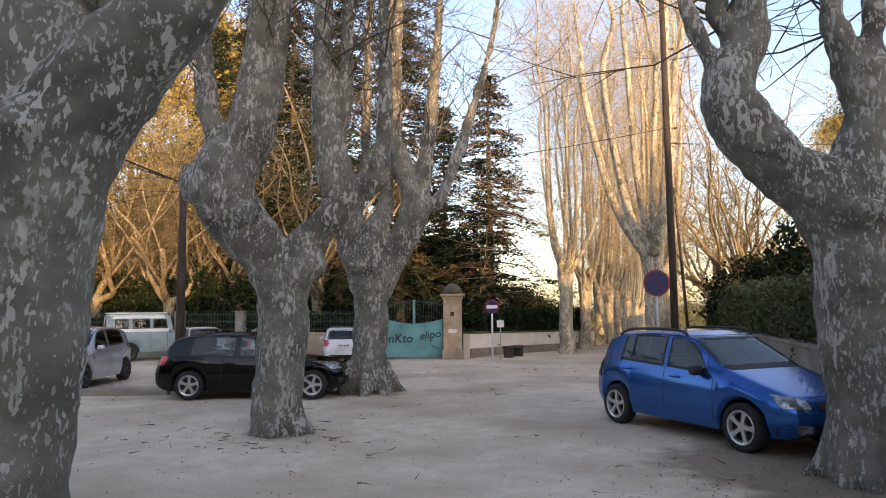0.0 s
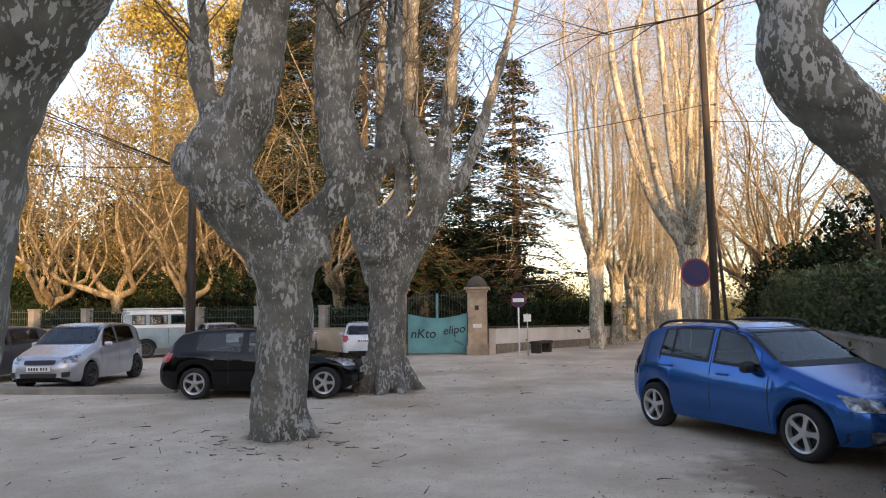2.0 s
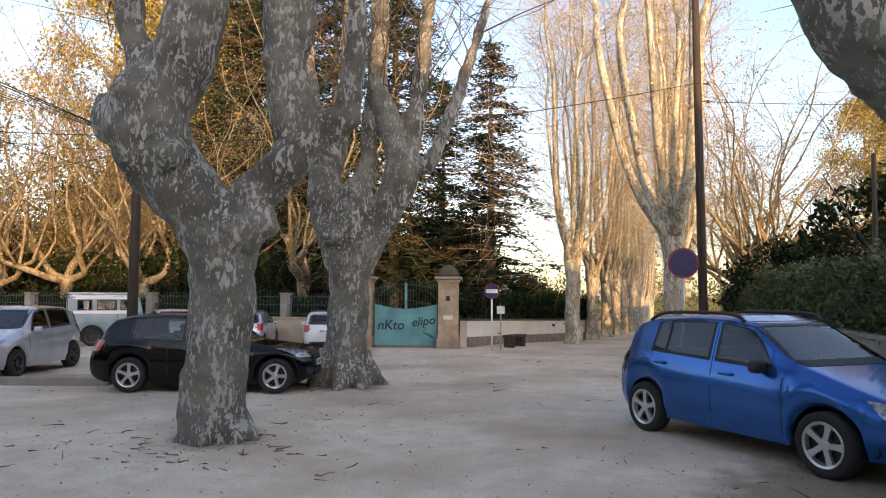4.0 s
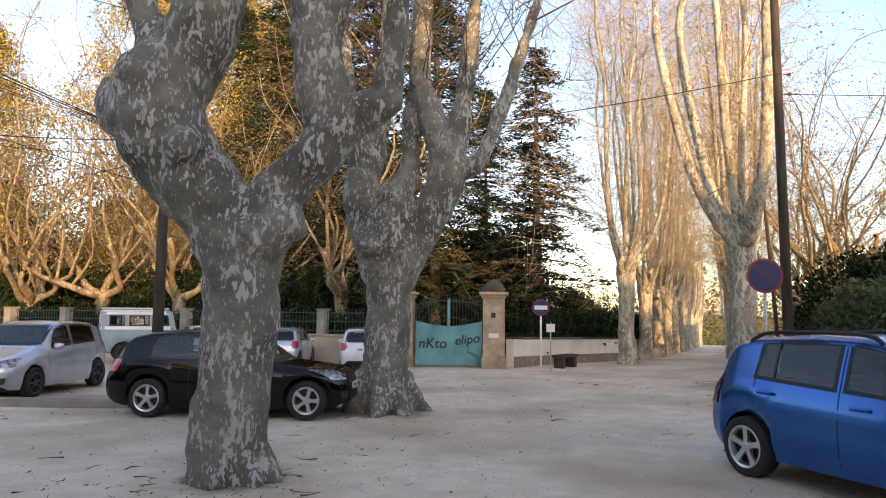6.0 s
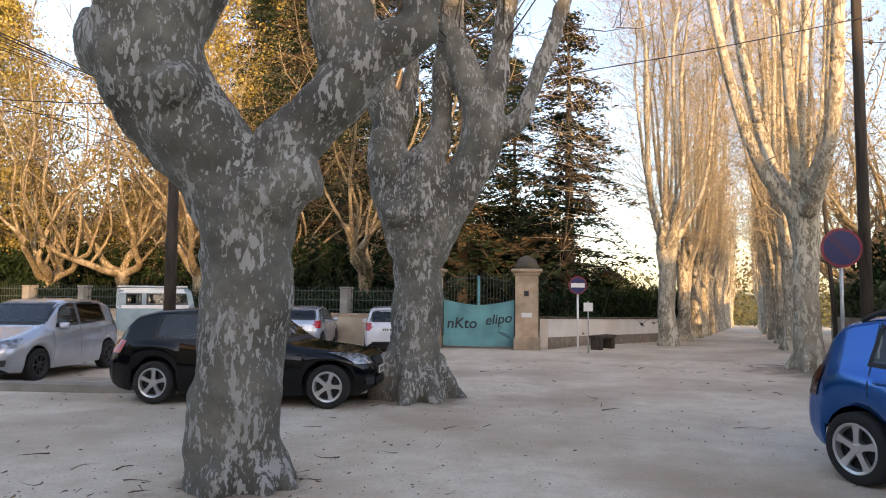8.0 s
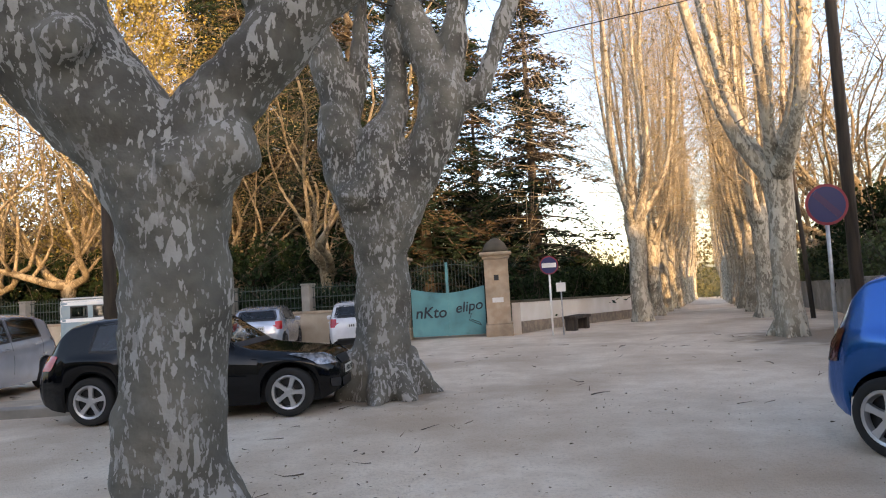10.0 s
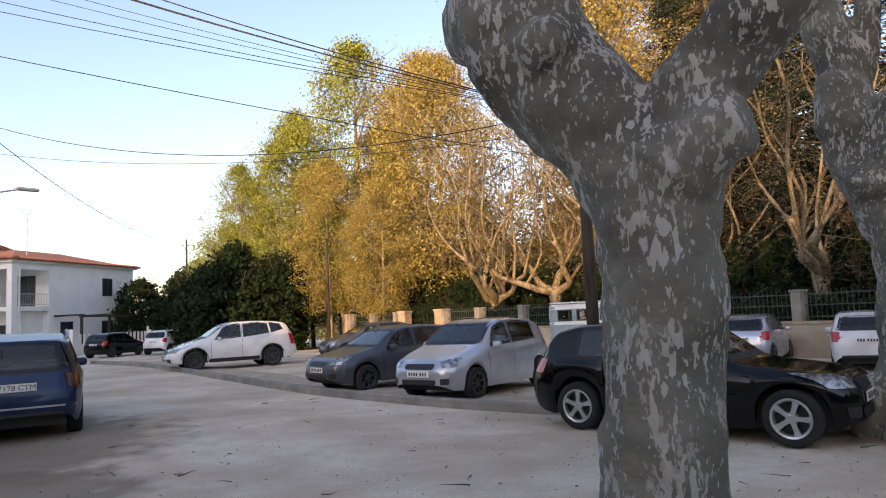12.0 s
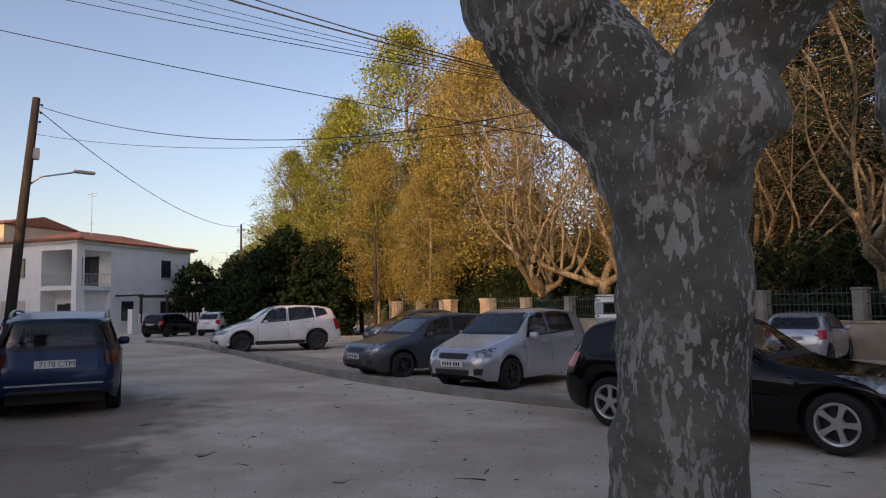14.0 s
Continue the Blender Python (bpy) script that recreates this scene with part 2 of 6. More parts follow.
grit(M["sand"], (0.36, 0.27, 0.19), 26.0, 0.5)
grit(M["sand"], (0.40, 0.30, 0.22), 7.0, 0.22)
grit(M["earth"], (0.22, 0.17, 0.12), 26.0, 0.6)


def paint(name, colour, metal=0.35, rough=0.28):
    return material(name, colour, rough, metal, coat=0.9, second=tuple(c * 0.86 for c in colour), scale=2.0)


# ---- mesh helpers ----
def mesh_object(name, verts, faces, mats, parent=None, label="", smooth=False, slots=None):
    me = bpy.data.meshes.new(name)
    me.from_pydata(verts, [], faces)
    for m in mats if isinstance(mats, (list, tuple)) else [mats]:
        me.materials.append(m)
    if slots is not None:
        me.polygons.foreach_set("material_index", slots)
    if smooth:
        me.polygons.foreach_set("use_smooth", [True] * len(me.polygons))
    me.update()
    ob = new(name, me)
    if parent:
        ob.parent = parent
    if label:
        ob["label"] = label
    return ob


def part(name, bm, mat, parent=None, label="", smooth=False):
    me = bpy.data.meshes.new(name)
    bmesh.ops.recalc_face_normals(bm, faces=bm.faces[:])
    bm.to_mesh(me)
    bm.free()
    me.materials.append(mat)
    if smooth:
        me.polygons.foreach_set("use_smooth", [True] * len(me.polygons))
    ob = new(name, me)
    if parent:
        ob.parent = parent
    if label:
        ob["label"] = label
    return ob


def thing(name, label, category, at=(0, 0, 0), turn=0.0, group="", kind=""):
    ob = new(name)
    ob.matrix_basis = pose(*at, 0, 0, turn)
    return tagged(ob, label, category, group, kind)


def box(bm, x0, x1, y0, y1, z0, z1, bevel=0.0, m=None):
    r = bmesh.ops.create_cube(bm, size=1.0, matrix=Matrix.LocRotScale(((x0 + x1) / 2, (y0 + y1) / 2, (z0 + z1) / 2), None, (x1 - x0, y1 - y0, z1 - z0)))
    vs = r["verts"]
    if bevel:
        es = list({e for v in vs for e in v.link_edges})
        out = bmesh.ops.bevel(bm, geom=es, offset=bevel, segments=2, affect="EDGES", profile=0.5)
        vs = list({v for f in out["faces"] for v in f.verts} | {v for v in vs if v.is_valid})
    if m is not None:
        bmesh.ops.transform(bm, matrix=m, verts=[v for v in vs if v.is_valid])
    return vs


def boxes(name, specs, mat, parent=None, label="", bevel=0.0):
    bm = bmesh.new()
    for s in specs:
        box(bm, *s, bevel=bevel)
    return part(name, bm, mat, parent, label)


def tube_data(points, radii, sides=8, wobble=0.0, seed=0, closed=True):
    """Vertices and faces of a tube along a line of points."""
    vs, fs = [], []
    pts = [Vector(p) for p in points]
    up = Vector((0.13, 0.31, 0.94)).normalized()
    for i, p in enumerate(pts):
        d = (pts[min(i + 1, len(pts) - 1)] - pts[max(i - 1, 0)]).normalized()
        a = d.cross(up)
        if a.length < 0.15:
            a = d.cross(Vector((1, 0, 0)))
        a.normalize()
        b = d.cross(a)
        for k in range(sides):
            t = 2 * math.pi * k / sides
            r = radii[i]
            q = p + (a * math.cos(t) + b * math.sin(t)) * r
            if wobble:
                q = q + (q - p) * wobble * noise.noise(q * 1.7 + Vector((seed, 0, 0)))
            vs.append(q)
    for i in range(len(pts) - 1):
        for k in range(sides):
            j = (k + 1) % sides
            fs.append((i * sides + k, i * sides + j, (i + 1) * sides + j, (i + 1) * sides + k))
    if closed:
        fs.append(tuple(range(sides - 1, -1, -1)))
        fs.append(tuple((len(pts) - 1) * sides + k for k in range(sides)))
    return vs, fs


def merge(chunks):
    vs, fs = [], []
    for v, f in chunks:
        o = len(vs)
        vs.extend(v)
        fs.extend(tuple(i + o for i in q) for q in f)
    return vs, fs


def smooth_line(points, radii, n=6):
    """Catmull-Rom through the points, radii carried along."""
    p = [Vector(q) for q in points]
    out, rr = [], []
    for i in range(len(p) - 1):
        a, b, c, d = p[max(i - 1, 0)], p[i], p[i + 1], p[min(i + 2, len(p) - 1)]
        for k in range(n):
            t = k / n
            out.append(0.5 * ((2 * b) + (c - a) * t + (2 * a - 5 * b + 4 * c - d) * t * t + (3 * b - a - 3 * c + d) * t ** 3))
            s = t * t * (3 - 2 * t)
            rr.append(radii[i] * (1 - s) + radii[i + 1] * s)
    out.append(p[-1])
    rr.append(radii[-1])
    return out, rr


def leaf_cloud(centres, rng, per, size, spread, flat=0.0, slim=0.32):
    """Many small folded leaves round the given centres, as vertices and faces."""
    c = np.repeat(np.asarray(centres, float), per, axis=0)
    n = len(c)
    c = c + rng.normal(0, 1, (n, 3)) * spread
    d = rng.normal(0, 1, (n, 3))
    d[:, 2] *= 1 - flat
    d /= np.linalg.norm(d, axis=1, keepdims=True)
    e = np.cross(d, rng.normal(0, 1, (n, 3)))
    e /= np.linalg.norm(e, axis=1, keepdims=True) + 1e-9
    s = size * rng.uniform(0.6, 1.35, (n, 1))
    v = np.stack([c - d * s * 0.5, c + e * s * slim, c + d * s * 0.5, c - e * s * slim], axis=1).reshape(-1, 3)
    f = np.arange(n * 4).reshape(-1, 4)
    return v, f


def soup(name, v, f, mat, parent=None, label=""):
    """A mesh from arrays of vertices and faces of equal length."""
    me = bpy.data.meshes.new(name)
    k = f.shape[1]
    me.vertices.add(len(v))
    me.vertices.foreach_set("co", np.asarray(v, np.float32).ravel())
    me.loops.add(f.size)
    me.loops.foreach_set("vertex_index", f.astype(np.int32).ravel())
    me.polygons.add(len(f))
    me.polygons.foreach_set("loop_start", np.arange(0, f.size, k, dtype=np.int32))
    me.materials.append(mat)
    me.update(calc_edges=True)
    ob = new(name, me)
    if parent:
        ob.parent = parent
    if label:
        ob["label"] = label
    return ob


# ---- ground ----
AV = Vector((0.285, 0.9585, 0))      # the way along the avenue


def ground_z(x, y):
    s = max(0.0, y - 29)
    z = -0.034 * s if s < 130 else -0.034 * 130
    # a slight rise where the walk begins
    z += 0.035 * min(9.0, max(0.0, 8 - y)) * min(1.0, max(0.0, (x + 6) / 3)) * min(1.0, max(0.0, (5 - x) / 2))
    return z + 0.018 * noise.noise(Vector((x * 0.35, y * 0.35, 0))) + 0.03 * max(0.0, min(1.0, (9 - y) / 8))


def make_ground():
    xs = np.concatenate([np.linspace(-1500, -70, 9), np.linspace(-60, -16, 45), np.linspace(-15, 12, 109), np.linspace(13, 50, 38), np.linspace(60, 1500, 9)])
    ys = np.concatenate([np.linspace(-1500, -60, 8), np.linspace(-50, -2, 25), np.linspace(-1, 30, 125), np.linspace(31, 160, 66), np.linspace(180, 1500, 9)])
    vs = [(x, y, ground_z(x, y)) for y in ys for x in xs]
    w = len(xs)
    fs = [(j * w + i, j * w + i + 1, (j + 1) * w + i + 1, (j + 1) * w + i) for j in range(len(ys) - 1) for i in range(w - 1)]
    return tagged(mesh_object("ground", vs, fs, M["sand"], smooth=True), "pale beige compacted sandy ground with leaf litter", "ground", kind="structure")


make_ground()


# ---- trees ----
def twig_batch(starts, dirs, lengths, radii, rng, lift=0.25, steps=(1.0, 0.72, 0.48, 0.2)):
    """Many thin three-sided, bending twigs at once: vertices and four-cornered faces."""
    n = len(starts)
    p, d = np.asarray(starts, float), np.asarray(dirs, float)
    d /= np.linalg.norm(d, axis=1, keepdims=True) + 1e-9
    L, R = np.asarray(lengths, float)[:, None], np.asarray(radii, float)[:, None]
    a = np.cross(d, rng.normal(0, 1, (n, 3)))
    a /= np.linalg.norm(a, axis=1, keepdims=True) + 1e-9
    b = np.cross(d, a)
    rings = []
    q = p.copy()
    dd = d.copy()
    for k, s in enumerate(steps):
        for j in range(3):
            t = 2 * math.pi * j / 3
            rings.append(q + (a * math.cos(t) + b * math.sin(t)) * R * s)
        dd = dd + rng.normal(0, 0.16, (n, 3)) + np.array([0, 0, lift * 0.4])
        dd /= np.linalg.norm(dd, axis=1, keepdims=True)
        q = q + dd * L / (len(steps) - 1)
    v = np.stack(rings, axis=1)
    base = (np.arange(n) * 3 * len(steps))[:, None]
    cells = [[k * 3 + j, k * 3 + (j + 1) % 3, (k + 1) * 3 + (j + 1) % 3, (k + 1) * 3 + j] for k in range(len(steps) - 1) for j in range(3)]
    f = (base[:, :, None] + np.array(cells)[None]).reshape(-1, 4)
    return v.reshape(-1, 3), f, v[:, -3:].mean(axis=1), v[:, 3:6].mean(axis=1), dd


def stack(parts):
    vs, fs, o = [], [], 0
    for v, f in parts:
        vs.append(v)
        fs.append(f + o)
        o += len(v)
    return np.concatenate(vs), np.concatenate(fs)


def crown_on(lines, rng, parent, twig_mat, leaf_mat, first=26, second=3, long=1.6, start=0.25, leaves=2, leaf_size=0.1, leaf_spread=0.16, thick=0.018, out=0.9, lift=0.25):
    """Twigs in two orders along the given stems, with small leaves or buds at their ends."""
    S, D, Ls, Rs = [], [], [], []
    for pts, rad in lines:
        pts = [np.array(p) for p in pts]
        seg = np.linspace(start, 0.99, first)
        for u in seg:
            i = min(int(u * (len(pts) - 1)), len(pts) - 2)
            w = u * (len(pts) - 1) - i
            c = pts[i] * (1 - w) + pts[i + 1] * w
            along = pts[i + 1] - pts[i]
            along = along / (np.linalg.norm(along) + 1e-9)
            side = rng.normal(0, 1, 3)
            side[2] *= 0.4
            S.append(c)
            D.append(along * 0.55 + side / np.linalg.norm(side) * out)
            Ls.append(long * rng.uniform(0.5, 1.3) * (1.15 - 0.5 * u))
            Rs.append(thick * rng.uniform(0.7, 1.3))
    v1, f1, tip, mid, dd = twig_batch(S, D, Ls, Rs, rng, lift)
    Ls = np.array(Ls)
    bases, dirs, lens = [], [], []
    for k in range(second):
        w = rng.uniform(0.2, 0.95, (len(tip), 1))
        bases.append(mid * (1 - w) + tip * w)
        dirs.append(dd * 0.7 + rng.normal(0, 0.7, dd.shape))
        lens.append(Ls * rng.uniform(0.35, 0.7, len(Ls)))
    bases, dirs, lens = np.concatenate(bases), np.concatenate(dirs), np.concatenate(lens)
    v2, f2, tip2, mid2, _ = twig_batch(bases, dirs, lens, np.full(len(bases), thick * 0.5), rng, lift, (1.0, 0.6, 0.25))
    v, f = stack([(v1, f1), (v2, f2)])
    soup("branchwork", v, f, twig_mat, parent)["kind"] = "stuff"
    if leaves:
        v, f = leaf_cloud(np.concatenate([tip, tip2, mid2]), rng, leaves, leaf_size, leaf_spread)
        soup("foliage", v, f, leaf_mat, parent)["kind"] = "stuff"


def fused(name, limbs, mat, parent, voxel=0.045, sides=14, rough=0.05):
    """Limbs grown into one another: tubes joined, fused by a voxel remesh and roughened."""
    ch = []
    for k, (pts, rad) in enumerate(limbs):
        p, r = smooth_line(pts, rad, 7)
        ch.append(tube_data(p, r, sides, 0.12, k))
    v, f = merge(ch)
    ob = mesh_object(name, v, f, mat, parent, smooth=True)
    m = ob.modifiers.new("fuse", "REMESH")
    m.mode, m.voxel_size, m.use_smooth_shade = "VOXEL", voxel, True
    tx = bpy.data.textures.new("lumps", "CLOUDS")
    tx.noise_scale, tx.noise_depth = 0.22, 3
    d = ob.modifiers.new("lumps", "DISPLACE")
    d.texture, d.strength, d.mid_level, d.texture_coords = tx, rough * 2, 0.5, "LOCAL"
    big = bpy.data.textures.new("folds", "CLOUDS")
    big.noise_scale, big.noise_depth = 0.55, 2
    d2 = ob.modifiers.new("folds", "DISPLACE")
    d2.texture, d2.strength, d2.mid_level, d2.texture_coords = big, 0.08, 0.5, "LOCAL"
    s = ob.modifiers.new("soften", "SMOOTH")
    s.factor, s.iterations = 0.5, 2
    return ob


def flare(r, h=0.45, n=7, seed=0):
    """Root spurs round a trunk's foot."""
    rr = random.Random(seed)
    out = []
    for k in range(n):
        a = 2 * math.pi * (k + rr.uniform(-0.25, 0.25)) / n
        c, s = math.cos(a), math.sin(a)
        reach = r * rr.uniform(1.12, 1.38)
        out.append(([(c * r * 0.62, s * r * 0.62, h * rr.uniform(0.8, 1.5)), (c * r * 0.95, s * r * 0.95, h * 0.3), (c * reach, s * reach, -0.06)], [r * 0.3, r * 0.28, r * 0.17]))
    return out


def hero_tree(at, trunk, limbs, r_foot, label, seed, crown=True, foot=0.45):
    t = thing("plane_tree", label, "tree", at, 0, "old pollarded plane trees")
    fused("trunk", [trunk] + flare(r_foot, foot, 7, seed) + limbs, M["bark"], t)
    if crown:
        rng = np.random.default_rng(seed)
        lines = [smooth_line(p, r, 5) for p, r in limbs if p[-1][2] > 6.5]
        lines = [([q for q in l[0] if q.z > 5.0], l[1]) for l in lines]
        crown_on([l for l in lines if len(l[0]) > 3], rng, t, M["twig_dark"], M["bud"], first=26, second=5, long=2.3, leaves=0, leaf_size=0.06)
    return t


T1_LIMBS = [
    ([(0, 0, 2.0), (-0.19, -0.02, 2.66), (-0.56, -0.05, 3.16), (-0.88, -0.08, 3.61), (-0.98, -0.08, 4.06), (-0.69, 0, 4.6), (-0.52, 0, 5.05), (-0.42, 0, 6.5), (-0.3, 0.1, 9), (-0.1, 0.2, 12)], [0.35, 0.4, 0.46, 0.54, 0.55, 0.43, 0.38, 0.24, 0.14, 0.05]),
    ([(-1.0, -0.05, 3.95), (-1.36, -0.05, 4.0), (-1.6, -0.05, 4.15), (-1.66, -0.05, 4.18)], [0.5, 0.34, 0.2, 0.13]),
    ([(-1.05, 0, 4.3), (-1.14, 0, 4.8), (-1.3, 0, 5.4), (-1.5, 0.1, 7.2), (-1.7, 0.2, 10)], [0.28, 0.2, 0.17, 0.11, 0.04]),
    ([(-0.5, 0.05, 4.7), (-0.28, 0.1, 5.3), (-0.1, 0.2, 7), (0.1, 0.3, 10)], [0.3, 0.2, 0.13, 0.05]),
    ([(0.05, 0, 2.3), (0.24, 0.02, 2.84), (0.61, 0.05, 3.27), (0.94, 0.08, 3.67), (1.22, 0.1, 3.9), (1.6, 0.12, 4.05)], [0.36, 0.31, 0.26, 0.26, 0.24, 0.14]),
    ([(0.9, 0.1, 3.6), (0.8, 0.1, 4.21), (0.73, 0.1, 4.65), (0.64, 0.1, 5.17), (0.6, 0.15, 7), (0.72, 0.2, 11)], [0.24, 0.3, 0.28, 0.22, 0.15, 0.05]),
    ([(0.76, 0.1, 4.45), (0.93, 0.12, 5.1), (1.0, 0.15, 6.2), (1.1, 0, 8.5)], [0.2, 0.15, 0.12, 0.05]),
    ([(1.5, 0.12, 4.0), (1.58, 0.12, 4.5), (1.64, 0.12, 5.13), (1.6, 0.2, 7), (1.5, 0.2, 10)], [0.17, 0.15, 0.14, 0.09, 0.04]),
    ([(0.25, -0.1, 2.5), (0.48, -0.1, 2.66), (0.66, -0.1, 2.64), (0.7, -0.1, 2.64)], [0.3, 0.24, 0.15, 0.08]),
    ([(0.18, -0.2, 2.5), (0.22, -0.4, 2.62)], [0.2, 0.13]),
    ([(-0.5, -0.4, 3.4), (-0.55, -0.58, 3.55)], [0.24, 0.16]),
    ([(-1.0, -0.45, 4.2), (-1.05, -0.6, 4.3)], [0.2, 0.13]),
]
hero_tree((-2.4, 11.95, 0), ([(-0.07, 0, -0.1), (-0.06, 0, 0.35), (-0.03, 0, 1.05), (0, 0, 1.6), (0, 0, 2.05), (0.02, 0, 2.5)], [0.45, 0.405, 0.385, 0.385, 0.4, 0.44]), T1_LIMBS, 0.4,
          "massive plane tree with grey flaking bark, forked low", 1, foot=0.26)
T2_LIMBS = [
    ([(-0.05, 0, 2.4), (-0.26, 0, 3.05), (-0.47, 0, 3.84), (-0.51, 0, 4.54), (-0.65, 0, 5.17), (-0.83, 0, 5.91), (-1.1, 0.1, 8.5), (-1.3, 0.2, 12)], [0.4, 0.4, 0.36, 0.27, 0.25, 0.21, 0.13, 0.05]),
    ([(-0.45, -0.1, 3.7), (-0.56, -0.22, 4.3), (-0.57, -0.23, 4.36)], [0.3, 0.2, 0.14]),
    ([(-0.4, 0.1, 4.0), (-0.15, 0.15, 5.2), (-0.1, 0.2, 7.5), (0, 0.3, 11)], [0.18, 0.14, 0.11, 0.05]),
    ([(0.02, -0.05, 2.7), (0.06, -0.1, 3.1), (0.1, -0.1, 3.65), (0.3, 0, 4.1), (0.39, 0.1, 4.43), (0.38, 0.1, 5.29), (0.47, 0.2, 6.16), (0.5, 0.3, 9), (0.5, 0.4, 12)], [0.35, 0.36, 0.36, 0.24, 0.18, 0.17, 0.16, 0.1, 0.04]),
    ([(0.15, -0.1, 3.5), (0.48, -0.12, 3.62)], [0.24, 0.12]),
    ([(0.1, 0, 2.3), (0.36, 0, 2.83), (0.83, 0, 3.62), (1.09, 0, 4.3), (0.93, 0, 4.96), (0.69, 0, 5.69), (0.59, 0, 6.14), (0.7, 0.1, 9), (0.9, 0.2, 13)], [0.42, 0.39, 0.34, 0.37, 0.27, 0.22, 0.2, 0.12, 0.05]),
    ([(1.1, 0, 4.2), (1.19, 0, 4.6), (1.29, 0, 5.25), (1.43, 0, 6.01), (1.7, 0.1, 9), (1.9, 0.2, 13)], [0.28, 0.25, 0.2, 0.17, 0.1, 0.04]),
    ([(1.1, 0, 4.3), (1.45, 0, 4.38), (1.67, 0, 4.5), (1.83, 0, 4.84), (2.23, 0, 5.88), (3, 0.1, 8.5), (3.3, 0.1, 11)], [0.24, 0.19, 0.16, 0.14, 0.12, 0.07, 0.03]),
    ([(-0.25, -0.3, 2.9), (-0.3, -0.5, 3.05)], [0.25, 0.16]),
]
hero_tree((-1.78, 17.15, 0), ([(-0.04, 0, -0.1), (-0.02, 0, 0.39), (0.01, 0, 1.1), (0.03, 0, 1.94), (0.04, 0, 2.5), (0.03, 0, 2.9)], [0.58, 0.46, 0.4, 0.39, 0.44, 0.5]), T2_LIMBS, 0.6,
          "old plane tree with mottled bark and spreading roots", 2, foot=0.5)
TR_LIMBS = [
    ([(-0.1, 0, 2.7), (-0.36, 0, 3.25), (-0.79, 0, 3.56), (-1.22, 0, 4.07), (-1.33, 0, 4.51), (-1.11, 0, 4.98), (-1.03, 0, 5.6), (-1.0, 0, 8), (-0.8, 0, 11)], [0.4, 0.4, 0.34, 0.36, 0.33, 0.22, 0.19, 0.12, 0.05]),
    ([(-1.4, 0, 4.5), (-1.5, 0, 4.75), (-1.6, 0, 4.99), (-1.81, 0, 5.55), (-2.2, 0, 7.5), (-2.4, 0, 9.5)], [0.2, 0.13, 0.1, 0.09, 0.06, 0.03]),
    ([(-1.2, 0, 4.75), (-1.3, 0.05, 5.19), (-1.41, 0.1, 5.54), (-1.6, 0.2, 8)], [0.15, 0.12, 0.11, 0.04]),
    ([(-1.45, -0.1, 4.35), (-1.62, -0.12, 4.4)], [0.24, 0.13]),
    ([(0, 0, 2.8), (0.09, 0, 3.48), (0.23, 0, 4.14), (0.17, 0, 4.7)], [0.4, 0.34, 0.26, 0.31]),
    ([(0.1, 0, 4.5), (-0.07, 0, 5.16), (-0.11, 0, 5.5), (-0.2, 0.1, 10)], [0.2, 0.15, 0.13, 0.05]),
    ([(0.2, 0, 4.6), (0.36, 0, 5.2), (0.45, 0, 7), (0.5, 0.1, 10)], [0.2, 0.13, 0.1, 0.04]),
    ([(0.2, 0, 4.5), (0.6, 0, 4.72), (1.0, 0, 4.8), (1.5, 0.1, 5.4), (1.7, 0.1, 8)], [0.2, 0.2, 0.17, 0.13, 0.05]),
]
hero_tree((4.98, 9.0, 0), ([(0.06, 0, -0.1), (0.05, 0, 0.4), (0.03, 0, 0.93), (0, 0, 2.19), (-0.08, 0, 3.05)], [0.5, 0.46, 0.44, 0.45, 0.5]), TR_LIMBS, 0.44,
          "old plane tree with dark mottled bark beside a blue car", 3)
T0_LIMBS = [
    ([(0.1, 0, 2.5), (0.33, -0.02, 3.1), (0.66, -0.05, 3.6), (0.98, -0.05, 3.95), (1.3, 0, 4.4), (1.7, 0, 5.4), (2.0, 0.1, 9)], [0.42, 0.42, 0.37, 0.31, 0.27, 0.2, 0.07]),
    ([(-0.1, 0, 2.6), (-0.22, 0, 3.4), (-0.34, 0, 4.2), (-0.5, 0.1, 6), (-0.5, 0.2, 10)], [0.45, 0.42, 0.34, 0.2, 0.06]),
    ([(0.0, 0.15, 3.0), (0.12, 0.25, 4.0), (0.3, 0.45, 5.5), (0.4, 0.6, 9)], [0.36, 0.3, 0.2, 0.06]),
    ([(0.3, -0.3, 3.1), (0.36, -0.5, 3.25)], [0.24, 0.15]),
]
hero_tree((-2.62, 5.8, 0), ([(-0.04, 0, -0.1), (-0.05, 0, 0.4), (-0.03, 0, 1.2), (0.02, 0, 2.2), (0.08, 0, 3.0)], [0.54, 0.48, 0.46, 0.48, 0.54]), T0_LIMBS, 0.54,
          "thick plane tree with pale bark patches and a low limb", 4)


